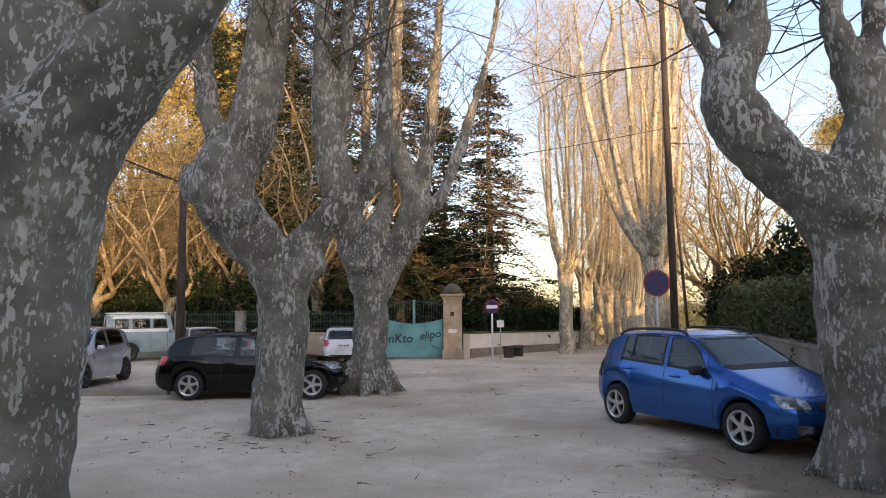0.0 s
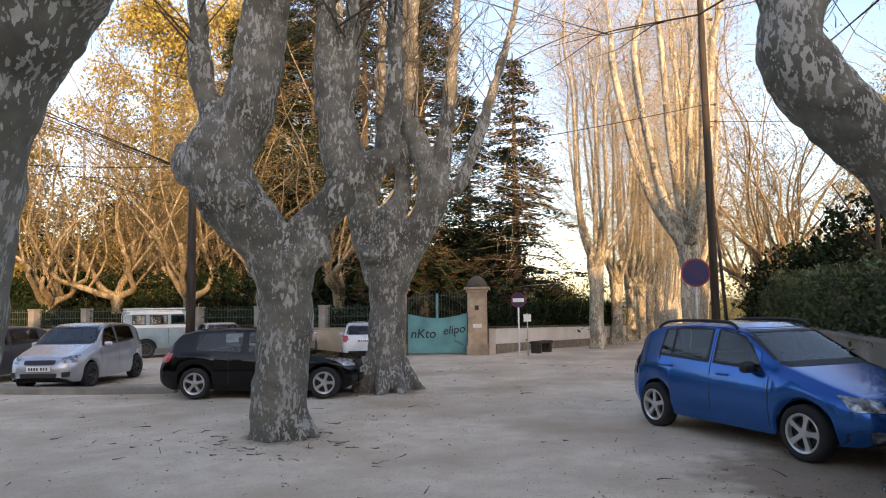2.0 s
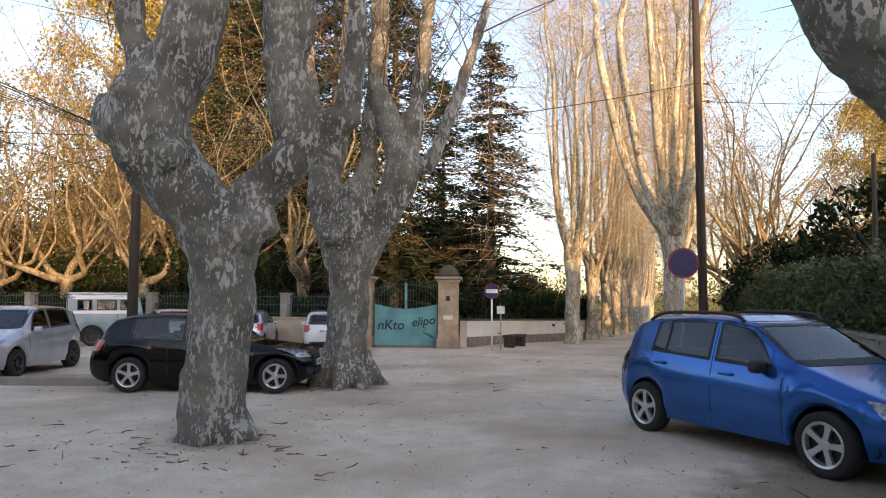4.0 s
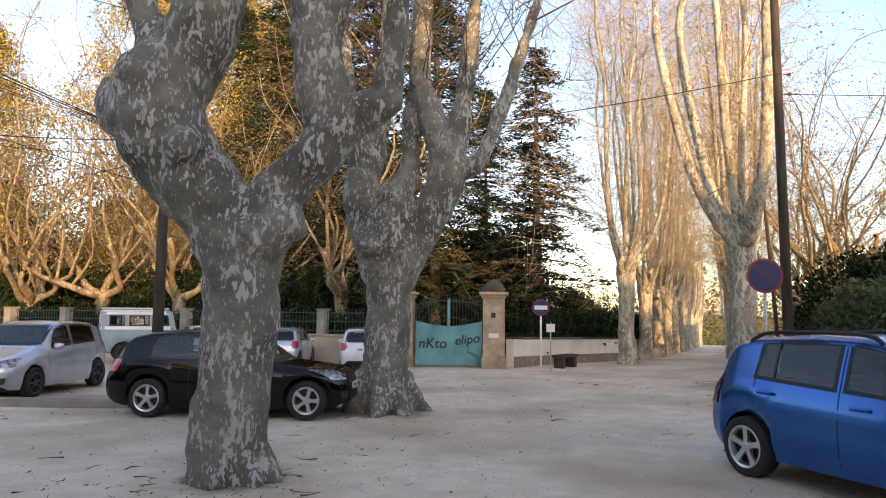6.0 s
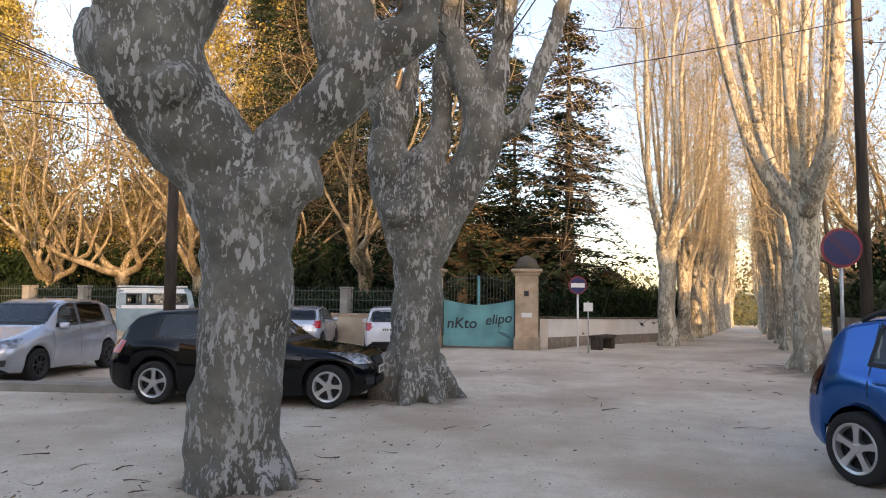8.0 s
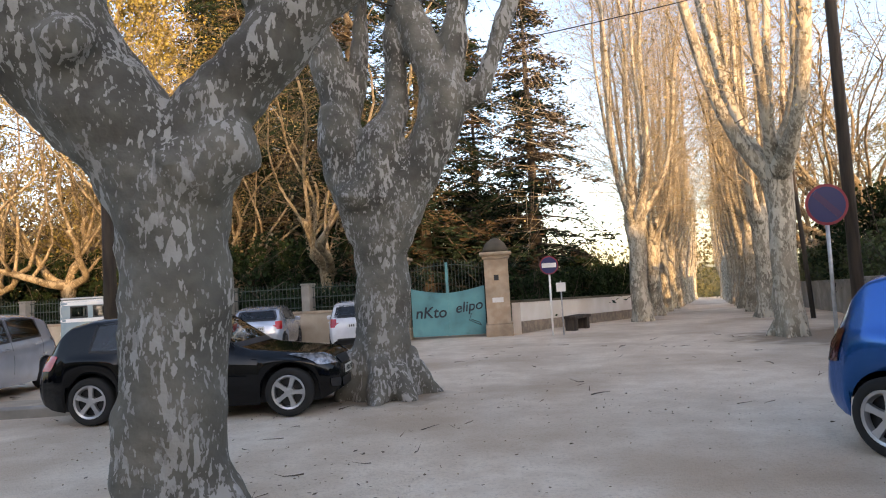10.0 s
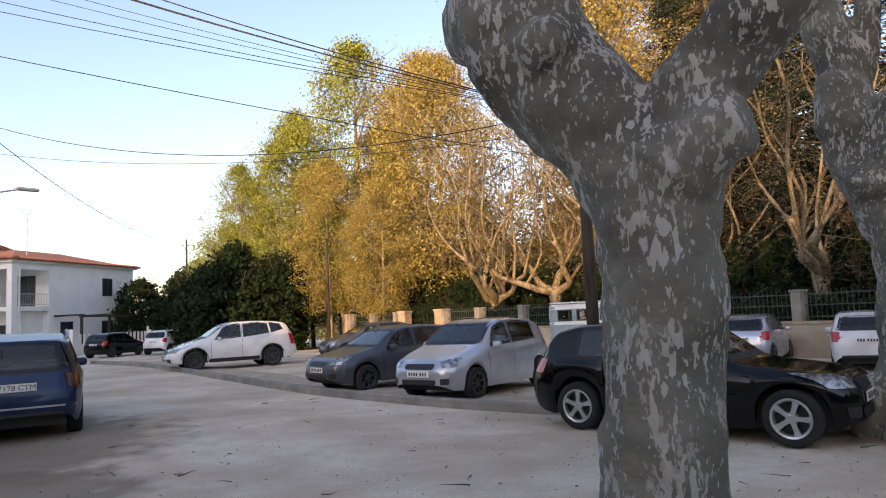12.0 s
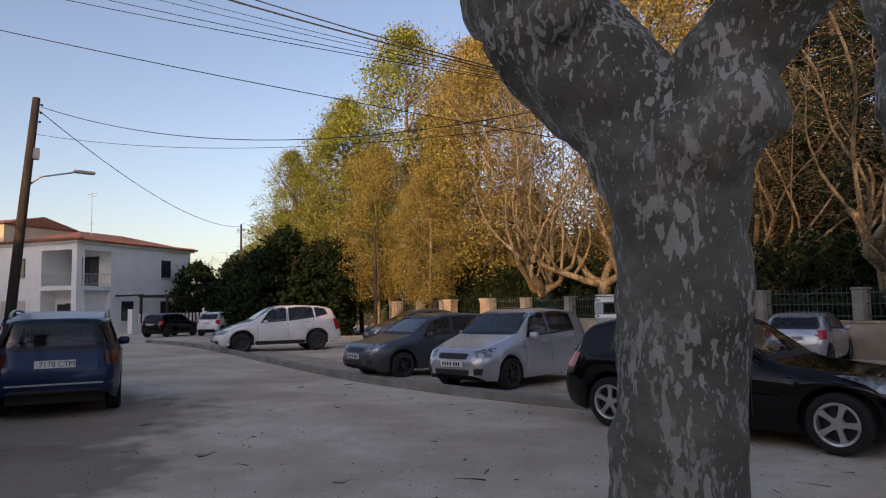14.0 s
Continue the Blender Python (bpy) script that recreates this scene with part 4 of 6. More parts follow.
def car(label, L, W, H, wb, front_over, R, body_mat, top, belt, width, side, shield, back_glass, at, heading, near="", style="five", fascia=None, name="car", rails=False, lower=None, group="parked cars", clear=0.2, tumble=0.3, plate=True, foot=0.0, extras=None):
    """A car facing local +x, its middle at the origin: a lofted body with wheel arches, and glass, lamps, trim and wheels as parts.
    top, belt, width: (share of the length from the nose, height or half-width share). side, shield, back_glass: corners of the panes."""
    w = W / 2
    n = 170
    u = np.concatenate([np.linspace(0, 0.03, 8), np.linspace(0.04, 0.96, n), np.linspace(0.97, 1, 8)])
    zt, zb, wf = spline(u, top), spline(u, belt), spline(u, width) * w
    zt = np.maximum(zt, zb + 0.015)
    xf, xr = front_over / L, (front_over + wb) / L
    arch = R + 0.055
    zl = np.interp(u, [0, 0.05, 0.12, 0.88, 0.95, 1], [clear + 0.12, clear + 0.02, clear, clear, clear + 0.05, clear + 0.16])
    for c in (xf, xr):
        dx = (u - c) * L
        a = np.where(np.abs(dx) < arch, R + np.sqrt(np.maximum(arch ** 2 - dx ** 2, 0)) - 0.005, 0)
        zl = np.maximum(zl, np.minimum(a, zb - 0.06))
    rows = []
    for i in range(len(u)):
        g = zt[i] - zb[i]
        h = zb[i] - zl[i]
        q = wf[i]
        k = min(1.0, g / 0.3)
        y4 = 0.945 * q - tumble * g - 0.13 * q * (1 - k)
        ctl = [(0.93 * q, zl[i]), (0.985 * q, zl[i] + 0.22 * h), (q, zl[i] + 0.5 * h), (0.99 * q, zl[i] + 0.78 * h), (0.945 * q, zb[i]), (0.5 * (0.945 * q + y4), zb[i] + 0.45 * g), (y4, zb[i] + 0.87 * g), (0.86 * y4, zb[i] + 0.965 * g), (0.45 * y4, zb[i] + 0.995 * g), (0.0, zt[i])]
        fine = []
        for (ya, za), (yb, zz), cut in zip(ctl, ctl[1:], (2, 2, 2, 2, 6, 6, 2, 5, 5)):
            fine += [(ya + (yb - ya) * c / cut, za + (zz - za) * c / cut) for c in range(cut)]
        rows.append(fine + [ctl[-1]])
    x = L / 2 - u * L
    vs, m = [], 2 * len(rows[0]) - 1
    for i, ctl in enumerate(rows):
        half = [(x[i], -a, b) for a, b in ctl]
        vs += half + [(x[i], a, b) for a, b in reversed(ctl[:-1])]
    fs = [(i * m + k, i * m + k + 1, (i + 1) * m + k + 1, (i + 1) * m + k) for i in range(len(rows) - 1) for k in range(m - 1)]
    fs.append(tuple(range(m)))
    e = (len(rows) - 1) * m
    fs.append(tuple(e + k for k in reversed(range(m))))
    hd = Vector((heading[0], heading[1], 0)).normalized()
    ang = math.atan2(hd.y, hd.x)
    rot = Matrix.Rotation(ang, 4, "Z")
    origin = Vector((at[0], at[1], 0))
    if near:
        origin -= rot @ Vector((L / 2 - front_over, -(w - 0.03) if near == "right" else (w - 0.03), 0))
    elif near == "" and len(at) == 3:
        origin = Vector(at)
    t = thing(name, label, "car", (0, 0, 0), 0, group)
    t.matrix_basis = Matrix.Translation((origin.x, origin.y, ground_z(origin.x, origin.y) + foot)) @ rot
    body = mesh_object("body", vs, fs, body_mat, t, smooth=True)
    bm = bmesh.new()
    bm.from_mesh(body.data)
    bmesh.ops.recalc_face_normals(bm, faces=bm.faces[:])
    tree = BVHTree.FromBMesh(bm)

    def within(p, quad):
        s = [(b[0] - a[0]) * (p[1] - a[1]) - (b[1] - a[1]) * (p[0] - a[0]) for a, b in zip(quad, quad[1:] + quad[:1])]
        return all(q > 0 for q in s) or all(q < 0 for q in s)

    # window openings
    holes = []
    for fc in bm.faces:
        c = fc.calc_center_median()
        if c.z < 0.6:
            continue
        ok = any(all(within((v.co.x, v.co.z), [(L / 2 - a * L, b) for a, b in q]) for v in fc.verts) for q in side) and abs(fc.normal.y) > 0.5
        ok = ok or (c.x > 0 - 0.1 * L and fc.normal.x > 0.12 and all(within((v.co.y, v.co.z), shield) for v in fc.verts))
        ok = ok or (c.x < -0.2 * L and fc.normal.x < -0.12 and all(within((v.co.y, v.co.z), back_glass) for v in fc.verts))
        if ok:
            holes.append(fc)
    bmesh.ops.delete(bm, geom=holes, context="FACES")
    bm.to_mesh(body.data)
    bm.free()

    def cast(plane, a, b, off):
        if plane in ("left", "right"):
            s = 1 if plane == "left" else -1
            o, d = Vector((a, s * 4, b)), Vector((0, -s, 0))
        else:
            s = 1 if plane == "front" else -1
            o, d = Vector((s * 6, a, b)), Vector((-s, 0, 0))
        hit, nor, _, _ = tree.ray_cast(o, d)
        if hit is None:
            hit, nor, _, _ = tree.find_nearest(Vector((a, (w if plane == "left" else -w), b)) if plane in ("left", "right") else Vector((s * L / 2, a, b)))
        if nor.dot(d) > 0:
            nor = -nor
        return hit + nor * off

    def panel(nm, plane, corners, mat, off=0.006, nu=12, nv=6, lab="", parent=None):
        """A pane or lamp that follows the body's surface; corners go round in the side or end view."""
        p = [Vector(c) for c in corners]
        v = []
        for j in range(nv + 1):
            for i in range(nu + 1):
                s, q = i / nu, j / nv
                # rounded corners
                k = 0.06
                a = p[0].lerp(p[1], s)
                b = p[3].lerp(p[2], s)
                c = a.lerp(b, q)
                cc = (p[0] + p[1] + p[2] + p[3]) / 4
                if i in (0, nu) and j in (0, nv):
                    c = c.lerp(cc, k)
                v.append(cast(plane, c.x, c.y, off))
        f = [(j * (nu + 1) + i, j * (nu + 1) + i + 1, (j + 1) * (nu + 1) + i + 1, (j + 1) * (nu + 1) + i) for j in range(nv) for i in range(nu)]
        out = {"left": Vector((0, 1, 0)), "right": Vector((0, -1, 0)), "front": Vector((1, 0, 0)), "rear": Vector((-1, 0, 0))}[plane]
        if (v[nu] - v[0]).cross(v[nv * (nu + 1)] - v[0]).dot(out) < 0:
            f = [q[::-1] for q in f]
        return mesh_object(nm, v, f, mat, parent or t, lab, smooth=True)

    def seal(nm, plane, corners, grow, shrink, mat, off=0.004, n=14):
        """A rubber or printed band round a pane, following the body."""
        p = [Vector(c) for c in corners]
        mid = sum(p, Vector((0, 0))) / 4
        ring = []
        for k in range(4):
            a, b = p[k], p[(k + 1) % 4]
            for q in range(n):
                ring.append(a.lerp(b, q / n))
        v, f = [], []
        for c in ring:
            d = (c - mid)
            d = Vector((d.x / max(abs(p[0].x - mid.x), 0.05), d.y / max(abs(p[0].y - mid.y), 0.05)))
            d = Vector((max(-1, min(1, d.x * 1.1)), max(-1, min(1, d.y * 1.1))))
            for o in (grow, -shrink):
                e = c + d * o
                v.append(cast(plane, e.x, e.y, off))
        k = len(ring)
        f = [(2 * a, 2 * a + 1, 2 * ((a + 1) % k) + 1, 2 * ((a + 1) % k)) for a in range(k)]
        return mesh_object(nm, v, f, mat, t, smooth=True)

    X = lambda s: L / 2 - s * L
    for sd in ("left", "right"):
        for k, c in enumerate(side):
            seal("window_surround", sd, [(X(a), b) for a, b in c], 0.016, 0.022, M["black"])
            panel("side_window", sd, [(X(a), b) for a, b in c], M["glass"], 0.001)
        # door seams and handles
        for s0, za, zz in (fascia or {}).get("seams", []):
            panel("door_seam", sd, [(X(s0) - 0.006, za), (X(s0) + 0.006, za), (X(s0) + 0.006, zz), (X(s0) - 0.006, zz)], M["black"], 0.003, 1, 8)
        for s0, z0 in (fascia or {}).get("handles", []):
            s = 1 if sd == "left" else -1
            c = cast(sd, X(s0), z0, 0.012)
            b2 = bmesh.new()
            box(b2, c.x - 0.1, c.x + 0.1, c.y - 0.018, c.y + 0.018, c.z - 0.018, c.z + 0.018, 0.012)
            part("door_handle", b2, body_mat, t)
        if lower:
            panel("sill_trim", sd, [(X(xf) - arch - 0.02, clear + 0.14), (X(xr) + arch + 0.02, clear + 0.14), (X(xr) + arch + 0.02, clear + 0.01), (X(xf) - arch - 0.02, clear + 0.01)], lower, 0.008, 14, 2)
            for c in (xf, xr):
                v, f, na = [], [], 20
                for j in range(na + 1):
                    a = math.pi * (0.04 + 0.92 * j / na)
                    for rad in (arch - 0.002, arch + 0.055):
                        v.append(cast(sd, X(c) + rad * math.cos(a), R + rad * math.sin(a), 0.01))
                f = [(2 * j, 2 * j + 1, 2 * j + 3, 2 * j + 2) for j in range(na)]
                mesh_object("arch_trim", v, f, lower, t, smooth=True)
        s = 1 if sd == "left" else -1
        mx = X((fascia or {}).get("mirror", 0.31))
        zm = (fascia or {}).get("mirror_z", float(np.interp((fascia or {}).get("mirror", 0.31), u, zb)) + 0.06)
        b2 = bmesh.new()
        box(b2, mx - 0.07, mx + 0.06, s * (0.93 * w), s * (0.93 * w + 0.19), zm - 0.065, zm + 0.075, 0.045)
        part("wing_mirror", b2, (fascia or {}).get("mirror_mat", body_mat), t, smooth=True)
        if rails:
            zr = float(np.interp(0.6, u, zt))
            y = s * (0.945 * w - tumble * 0.5 - 0.03)
            pts, rad = smooth_line([(X(0.47), y, zr - 0.07), (X(0.51), y, zr + 0.005), (X(0.65), y, zr + 0.02), (X(0.79), y, zr - 0.005), (X(0.85), y, zr - 0.1)], [0.022] * 5, 5)
            v, f = tube_data(pts, rad, 8)
            mesh_object("roof_rail", v, f, rails, t, smooth=True)
    panel("windscreen", "front", shield, M["windscreen"], 0.001, 14, 8)
    seal("windscreen_band", "front", shield, 0.012, 0.045, M["black"])
    panel("rear_window", "rear", back_glass, M["glass"], 0.001, 14, 8)
    seal("rear_window_band", "rear", back_glass, 0.012, 0.045, M["black"])
    # cabin
    sill = float(np.interp(0.5, u, zb))
    x0 = X(0.53)
    for y in (-0.36, 0.36):
        b2 = bmesh.new()
        box(b2, x0 - 0.1, x0 + 0.42, y - 0.24, y + 0.24, 0.5, sill - 0.28, 0.05)
        box(b2, x0 - 0.24, x0 - 0.06, y - 0.23, y + 0.23, 0.5, sill + 0.16, 0.06, Matrix.Translation((x0, 0, 0.5)) @ Matrix.Rotation(-0.16, 4, "Y") @ Matrix.Translation((-x0, 0, -0.5)))
        st = part("front_seat", b2, M["cloth"], t, smooth=True)
        b2 = bmesh.new()
        box(b2, x0 - 0.35, x0 - 0.25, y - 0.13, y + 0.13, sill + 0.19, min(sill + 0.36, H - 0.16), 0.04)
        part("headrest", b2, M["cloth"], st, smooth=True)
    b2 = bmesh.new()
    xr0 = X(0.76)
    box(b2, xr0, xr0 + 0.5, -0.62 * w / 0.85, 0.62 * w / 0.85, 0.5, sill - 0.3, 0.05)
    box(b2, xr0 - 0.1, xr0 + 0.06, -0.62 * w / 0.85, 0.62 * w / 0.85, 0.5, sill + 0.1, 0.05)
    part("rear_seat", b2, M["cloth"], t, smooth=True)
    b2 = bmesh.new()
    xd = X(0.385)
    box(b2, xd, xd + 0.3, -0.8 * w, 0.8 * w, 0.55, sill - 0.03, 0.06)
    part("dashboard", b2, M["black"], t, smooth=True)
    v, f = tube_data([(xd - 0.06 - 0.05 * math.sin(6.2832 * k / 20), 0.36 + 0.18 * math.cos(6.2832 * k / 20), sill - 0.06 + 0.17 * math.sin(6.2832 * k / 20)) for k in range(21)], [0.014] * 21, 6)
    mesh_object("steering_wheel", v, f, M["black"], t, smooth=True)
    fx = fascia or {}
    for nm, plane, corners, mat, lab in fx.get("panels", []):
        lift = 0.014 if nm == "fog_light" else 0.009
        panel(nm, plane, corners, M[mat], lift, 10, 4, lab)
        if plane in ("front", "rear") and abs(corners[0][0] + corners[1][0] + corners[2][0] + corners[3][0]) > 0.05:
            panel(nm, plane, [(-a, b) for a, b in corners], M[mat], lift, 10, 4, lab)
    # number plates
    if plate:
        for plane, z, s in (("front", fx.get("plate_f", 0.48), 1), ("rear", fx.get("plate_r", 0.7), -1)):
            c = max((cast(plane, a, z + b, 0.014).x * s for a in (-0.25, 0, 0.25) for b in (-0.05, 0.05))) * s
            b2 = bmesh.new()
            box(b2, min(c, c + 0.012 * s), max(c, c + 0.012 * s), -0.26, 0.26, z - 0.055, z + 0.055)
            pl = part("number_plate", b2, M["plate"], t)
            text = fx.get("plate_text")
            b3 = bmesh.new()
            if not (text and plane == "rear"):
                for k in range(7):
                    y0 = -0.2 + k * 0.06 + (0.03 if k > 3 else 0)
                    box(b3, min(c + 0.0125 * s, c + 0.015 * s), max(c + 0.0125 * s, c + 0.015 * s), y0 - 0.017, y0 + 0.017, z - 0.033, z + 0.033)
                part("plate_lettering", b3, M["plate_ink"], pl)["kind"] = "stuff"
            else:
                b3.free()
                lettering(text, "plate_lettering", 0.105, M["plate_ink"], pl, Matrix.Translation((c - 0.0135, 0.205, z - 0.036)) @ Matrix.Rotation(-math.pi / 2, 4, "Z") @ Matrix.Rotation(math.pi / 2, 4, "X"))
    # underside and wheel wells
    b2 = bmesh.new()
    box(b2, -L / 2 + 0.25, L / 2 - 0.25, -w + 0.24, w - 0.24, clear, 0.55 if H > 1.3 else 0.5)
    part("underbody", b2, M["black"], t)
    tm, rm, bk = wheel_meshes(R, style)
    for c in (xf, xr):
        for s in (1, -1):
            wh = new("wheel")
            wh.parent = t
            wh.matrix_basis = Matrix.Translation((X(c), s * (w - 0.125), R)) @ Matrix.Rotation(0 if s > 0 else math.pi, 4, "Z") @ Matrix.Rotation(0.4 * c + 0.7 * s, 4, "Y")
            for nm, me in (("tyre", tm), ("rim", rm), ("brake_disc", bk)):
                o = new(nm, me)
                o.parent = wh
    return t


def lettering(text, name, size, mat, parent, m, depth=0.001, shear=0.0, bold=0.0):
    cu = bpy.data.curves.new(name, "FONT")
    cu.body, cu.size, cu.extrude, cu.shear, cu.offset = text, size, depth, shear, bold
    o = new(name, cu)
    me = bpy.data.meshes.new_from_object(o.evaluated_get(bpy.context.evaluated_depsgraph_get()))
    bpy.data.objects.remove(o)
    me.materials.clear()
    me.materials.append(mat)
    o = new(name, me)
    o.parent = parent
    o.matrix_basis = m
    return o


P_BLUE = material("blue_paint", (0.0, 0.115, 0.42), 0.22, 0.75, coat=0.6, second=(0.0, 0.105, 0.39), scale=2.0)
P_BLACK = material("black_paint", (0.0025, 0.003, 0.004), 0.05, spec=0.35, second=(0.004, 0.004, 0.005), scale=2)
P_SILVER = paint("silver_paint", (0.56, 0.59, 0.65), 0.55, 0.26)
P_GREY = material("grey_paint", (0.075, 0.085, 0.105), 0.3, 0.4, coat=0.4, second=(0.068, 0.077, 0.095), scale=2.0)
P_WHITE = paint("white_car_paint", (0.74, 0.74, 0.76), 0.0, 0.25)
P_NAVY = material("navy_paint", (0.001, 0.02, 0.075), 0.3, 0.3, coat=0.25, second=(0.001, 0.017, 0.065), scale=2.0)
P_ROVER = material("rover_blue", (0.20, 0.29, 0.33), 0.5, second=(0.25, 0.33, 0.36), scale=3)

HATCH_W = [(0, 0.60), (0.02, 0.76), (0.06, 0.88), (0.14, 0.97), (0.28, 1), (0.8, 1), (0.92, 0.96), (0.98, 0.86), (1, 0.76)]


def hatch(label, L, W, H, wb, fo, R, mat, at, heading, near="", style="five", scale_front=1.0, bonnet=0.97, cowl=0.27, roof0=0.44, tail=0.895, belt0=0.90, rails=False, lower=None, grille=True, doors=5, foot=0.0, clear=0.2, plate_text=None, name="car", lamps="tail", low_tail=0.98, fog="black", chin=False, quarter=False, glass_w=1.0, size=1.0, strip=False, mirror_mat=None, rise=0.0):
    hs = H
    top = [(0, 0.58), (0.015, 0.68), (0.05, 0.78), (cowl - 0.03, bonnet), (cowl + 0.01, bonnet + 0.05), (roof0, hs - 0.09), (roof0 + 0.08, hs - 0.01), (0.66, hs), (0.82, hs - 0.04), (tail, hs - 0.12), (max(0.968, tail + 0.03), low_tail), (0.99, 0.86), (1, 0.7)]
    belt = [(0, 0.55), (0.05, 0.70), (cowl - 0.03, belt0 - 0.03), (0.5, belt0 + 0.03), (0.88, belt0 + 0.09 + rise), (0.96, belt0), (1, 0.66)]
    bz = lambda s: float(np.interp(s, [b[0] for b in belt], [b[1] for b in belt]))
    tz = lambda s: float(np.interp(s, [b[0] for b in top], [b[1] for b in top]))
    up = lambda s: bz(s) + (tz(s) - bz(s)) * 0.86
    a0, a1, b1, c1 = cowl + 0.10, 0.54, 0.75 if quarter else 0.79, tail - 0.03
    side = [[(a0 + 0.055, up(a0 + 0.075)), (a1, up(a1)), (a1, bz(a1) + 0.045), (a0 - 0.03, bz(a0) + 0.045)],
            [(a1 + 0.025, up(a1 + 0.02)), (b1, up(b1)), (b1 + 0.015, bz(b1) + 0.05), (a1 + 0.025, bz(a1) + 0.045)],
            [(b1 + 0.02, up(b1 + 0.02)), (c1 - 0.025, up(c1) - 0.02), (c1, bz(c1) + 0.09), (b1 + 0.035, bz(b1) + 0.06)]]
    if not quarter:
        side = side[:2]
    w = W / 2
    shield = [(-0.69 * w, hs - 0.085), (0.69 * w, hs - 0.085), (0.84 * w, bonnet + 0.045), (-0.84 * w, bonnet + 0.045)]
    back = [(-0.64 * w * glass_w, hs - 0.13), (0.64 * w * glass_w, hs - 0.13), (0.77 * w * glass_w, low_tail + 0.035), (-0.77 * w * glass_w, low_tail + 0.035)]
    pan = [("headlight", "front", [(0.56 * w, 0.76), (0.86 * w, 0.80), (0.87 * w, 0.64), (0.54 * w, 0.63)], "lamp", "clear headlamp glass"),
           ("tail_light", "rear", [(0.68 * w, low_tail - 0.01), (0.9 * w, low_tail), (0.92 * w, 0.74), (0.74 * w, 0.74)], lamps, "red lamp glass"),
           ("lower_grille", "front", [(-0.5 * w, 0.42), (0.5 * w, 0.42), (0.46 * w, 0.30), (-0.46 * w, 0.30)], "black", "black grille"),
           ("fog_light", "front", [(0.6 * w, 0.44), (0.78 * w, 0.45), (0.76 * w, 0.34), (0.6 * w, 0.33)], fog, "fog lamp recess"),
           ("bumper_trim", "rear", [(-0.7 * w, 0.42), (0.7 * w, 0.42), (0.66 * w, 0.30), (-0.66 * w, 0.30)], "black", "black plastic trim"),
           ("headlight", "left", [(L / 2 - 0.035 * L, 0.74), (L / 2 - 0.085 * L, 0.775), (L / 2 - 0.075 * L, 0.70), (L / 2 - 0.035 * L, 0.645)], "lamp", ""),
           ("headlight", "right", [(L / 2 - 0.035 * L, 0.74), (L / 2 - 0.085 * L, 0.775), (L / 2 - 0.075 * L, 0.70), (L / 2 - 0.035 * L, 0.645)], "lamp", ""),
           ("tail_light", "left", [(-L / 2 + 0.015 * L, low_tail - 0.01), (-L / 2 + 0.075 * L, low_tail + 0.01), (-L / 2 + 0.055 * L, 0.76), (-L / 2 + 0.012 * L, 0.76)], lamps, ""),
           ("tail_light", "right", [(-L / 2 + 0.015 * L, low_tail - 0.01), (-L / 2 + 0.075 * L, low_tail + 0.01), (-L / 2 + 0.055 * L, 0.76), (-L / 2 + 0.012 * L, 0.76)], lamps, "")]
    if chin:
        pan.append(("lower_bumper", "front", [(-0.9 * w, 0.45), (0.9 * w, 0.45), (0.86 * w, 0.235), (-0.86 * w, 0.235)], "black", "black plastic bumper"))
        pan.append(("skid_plate", "front", [(-0.4 * w, 0.29), (0.4 * w, 0.29), (0.36 * w, 0.25), (-0.36 * w, 0.25)], "steel", "silver skid plate"))
    if strip:
        pan.append(("bumper_strip", "rear", [(-0.86 * w, 0.505), (0.86 * w, 0.505), (0.86 * w, 0.48), (-0.86 * w, 0.48)], "steel", "pale bumper strip"))
    if grille:
        pan.append(("grille", "front", [(-0.42 * w, 0.70), (0.42 * w, 0.70), (0.40 * w, 0.60), (-0.40 * w, 0.60)], "black", "black grille"))
    seams = [(cowl + 0.045, 0.32, bz(cowl + 0.05)), (a1 + 0.012, 0.30, up(a1)), (b1 + 0.01, 0.62, up(b1))] if doors == 5 else [(cowl + 0.045, 0.32, bz(cowl + 0.05)), (a1 + 0.09, 0.30, bz(a1 + 0.09))]
    if chin:
        pan += [("window_divider", sd, [(X1 - 0.012, up(b1 - 0.055) + 0.01), (X1 + 0.012, up(b1 - 0.055) + 0.01), (X1 + 0.006, bz(b1) + 0.04), (X1 - 0.018, bz(b1) + 0.04)], "black", "black window bar") for sd in ("left", "right") for X1 in (L / 2 - (b1 - 0.05) * L,)]
    handles = [(a1 - 0.045, bz(a1) - 0.1), (b1 - 0.03, bz(b1) - 0.1)] if doors == 5 else [(a1 + 0.05, bz(a1) - 0.1)]
    fas = dict(panels=pan, seams=seams, handles=handles, mirror=a0 + 0.005, plate_text=plate_text, plate_f=0.52, plate_r=0.78, mirror_mat=mirror_mat or mat)
    t = car(label, L, W, H, wb, fo, R, mat, top, belt, HATCH_W, side, shield, back, at, heading, near, style, fas, name, rails, lower, clear=clear, foot=foot)
    t.scale = (size, size, size)
    return t


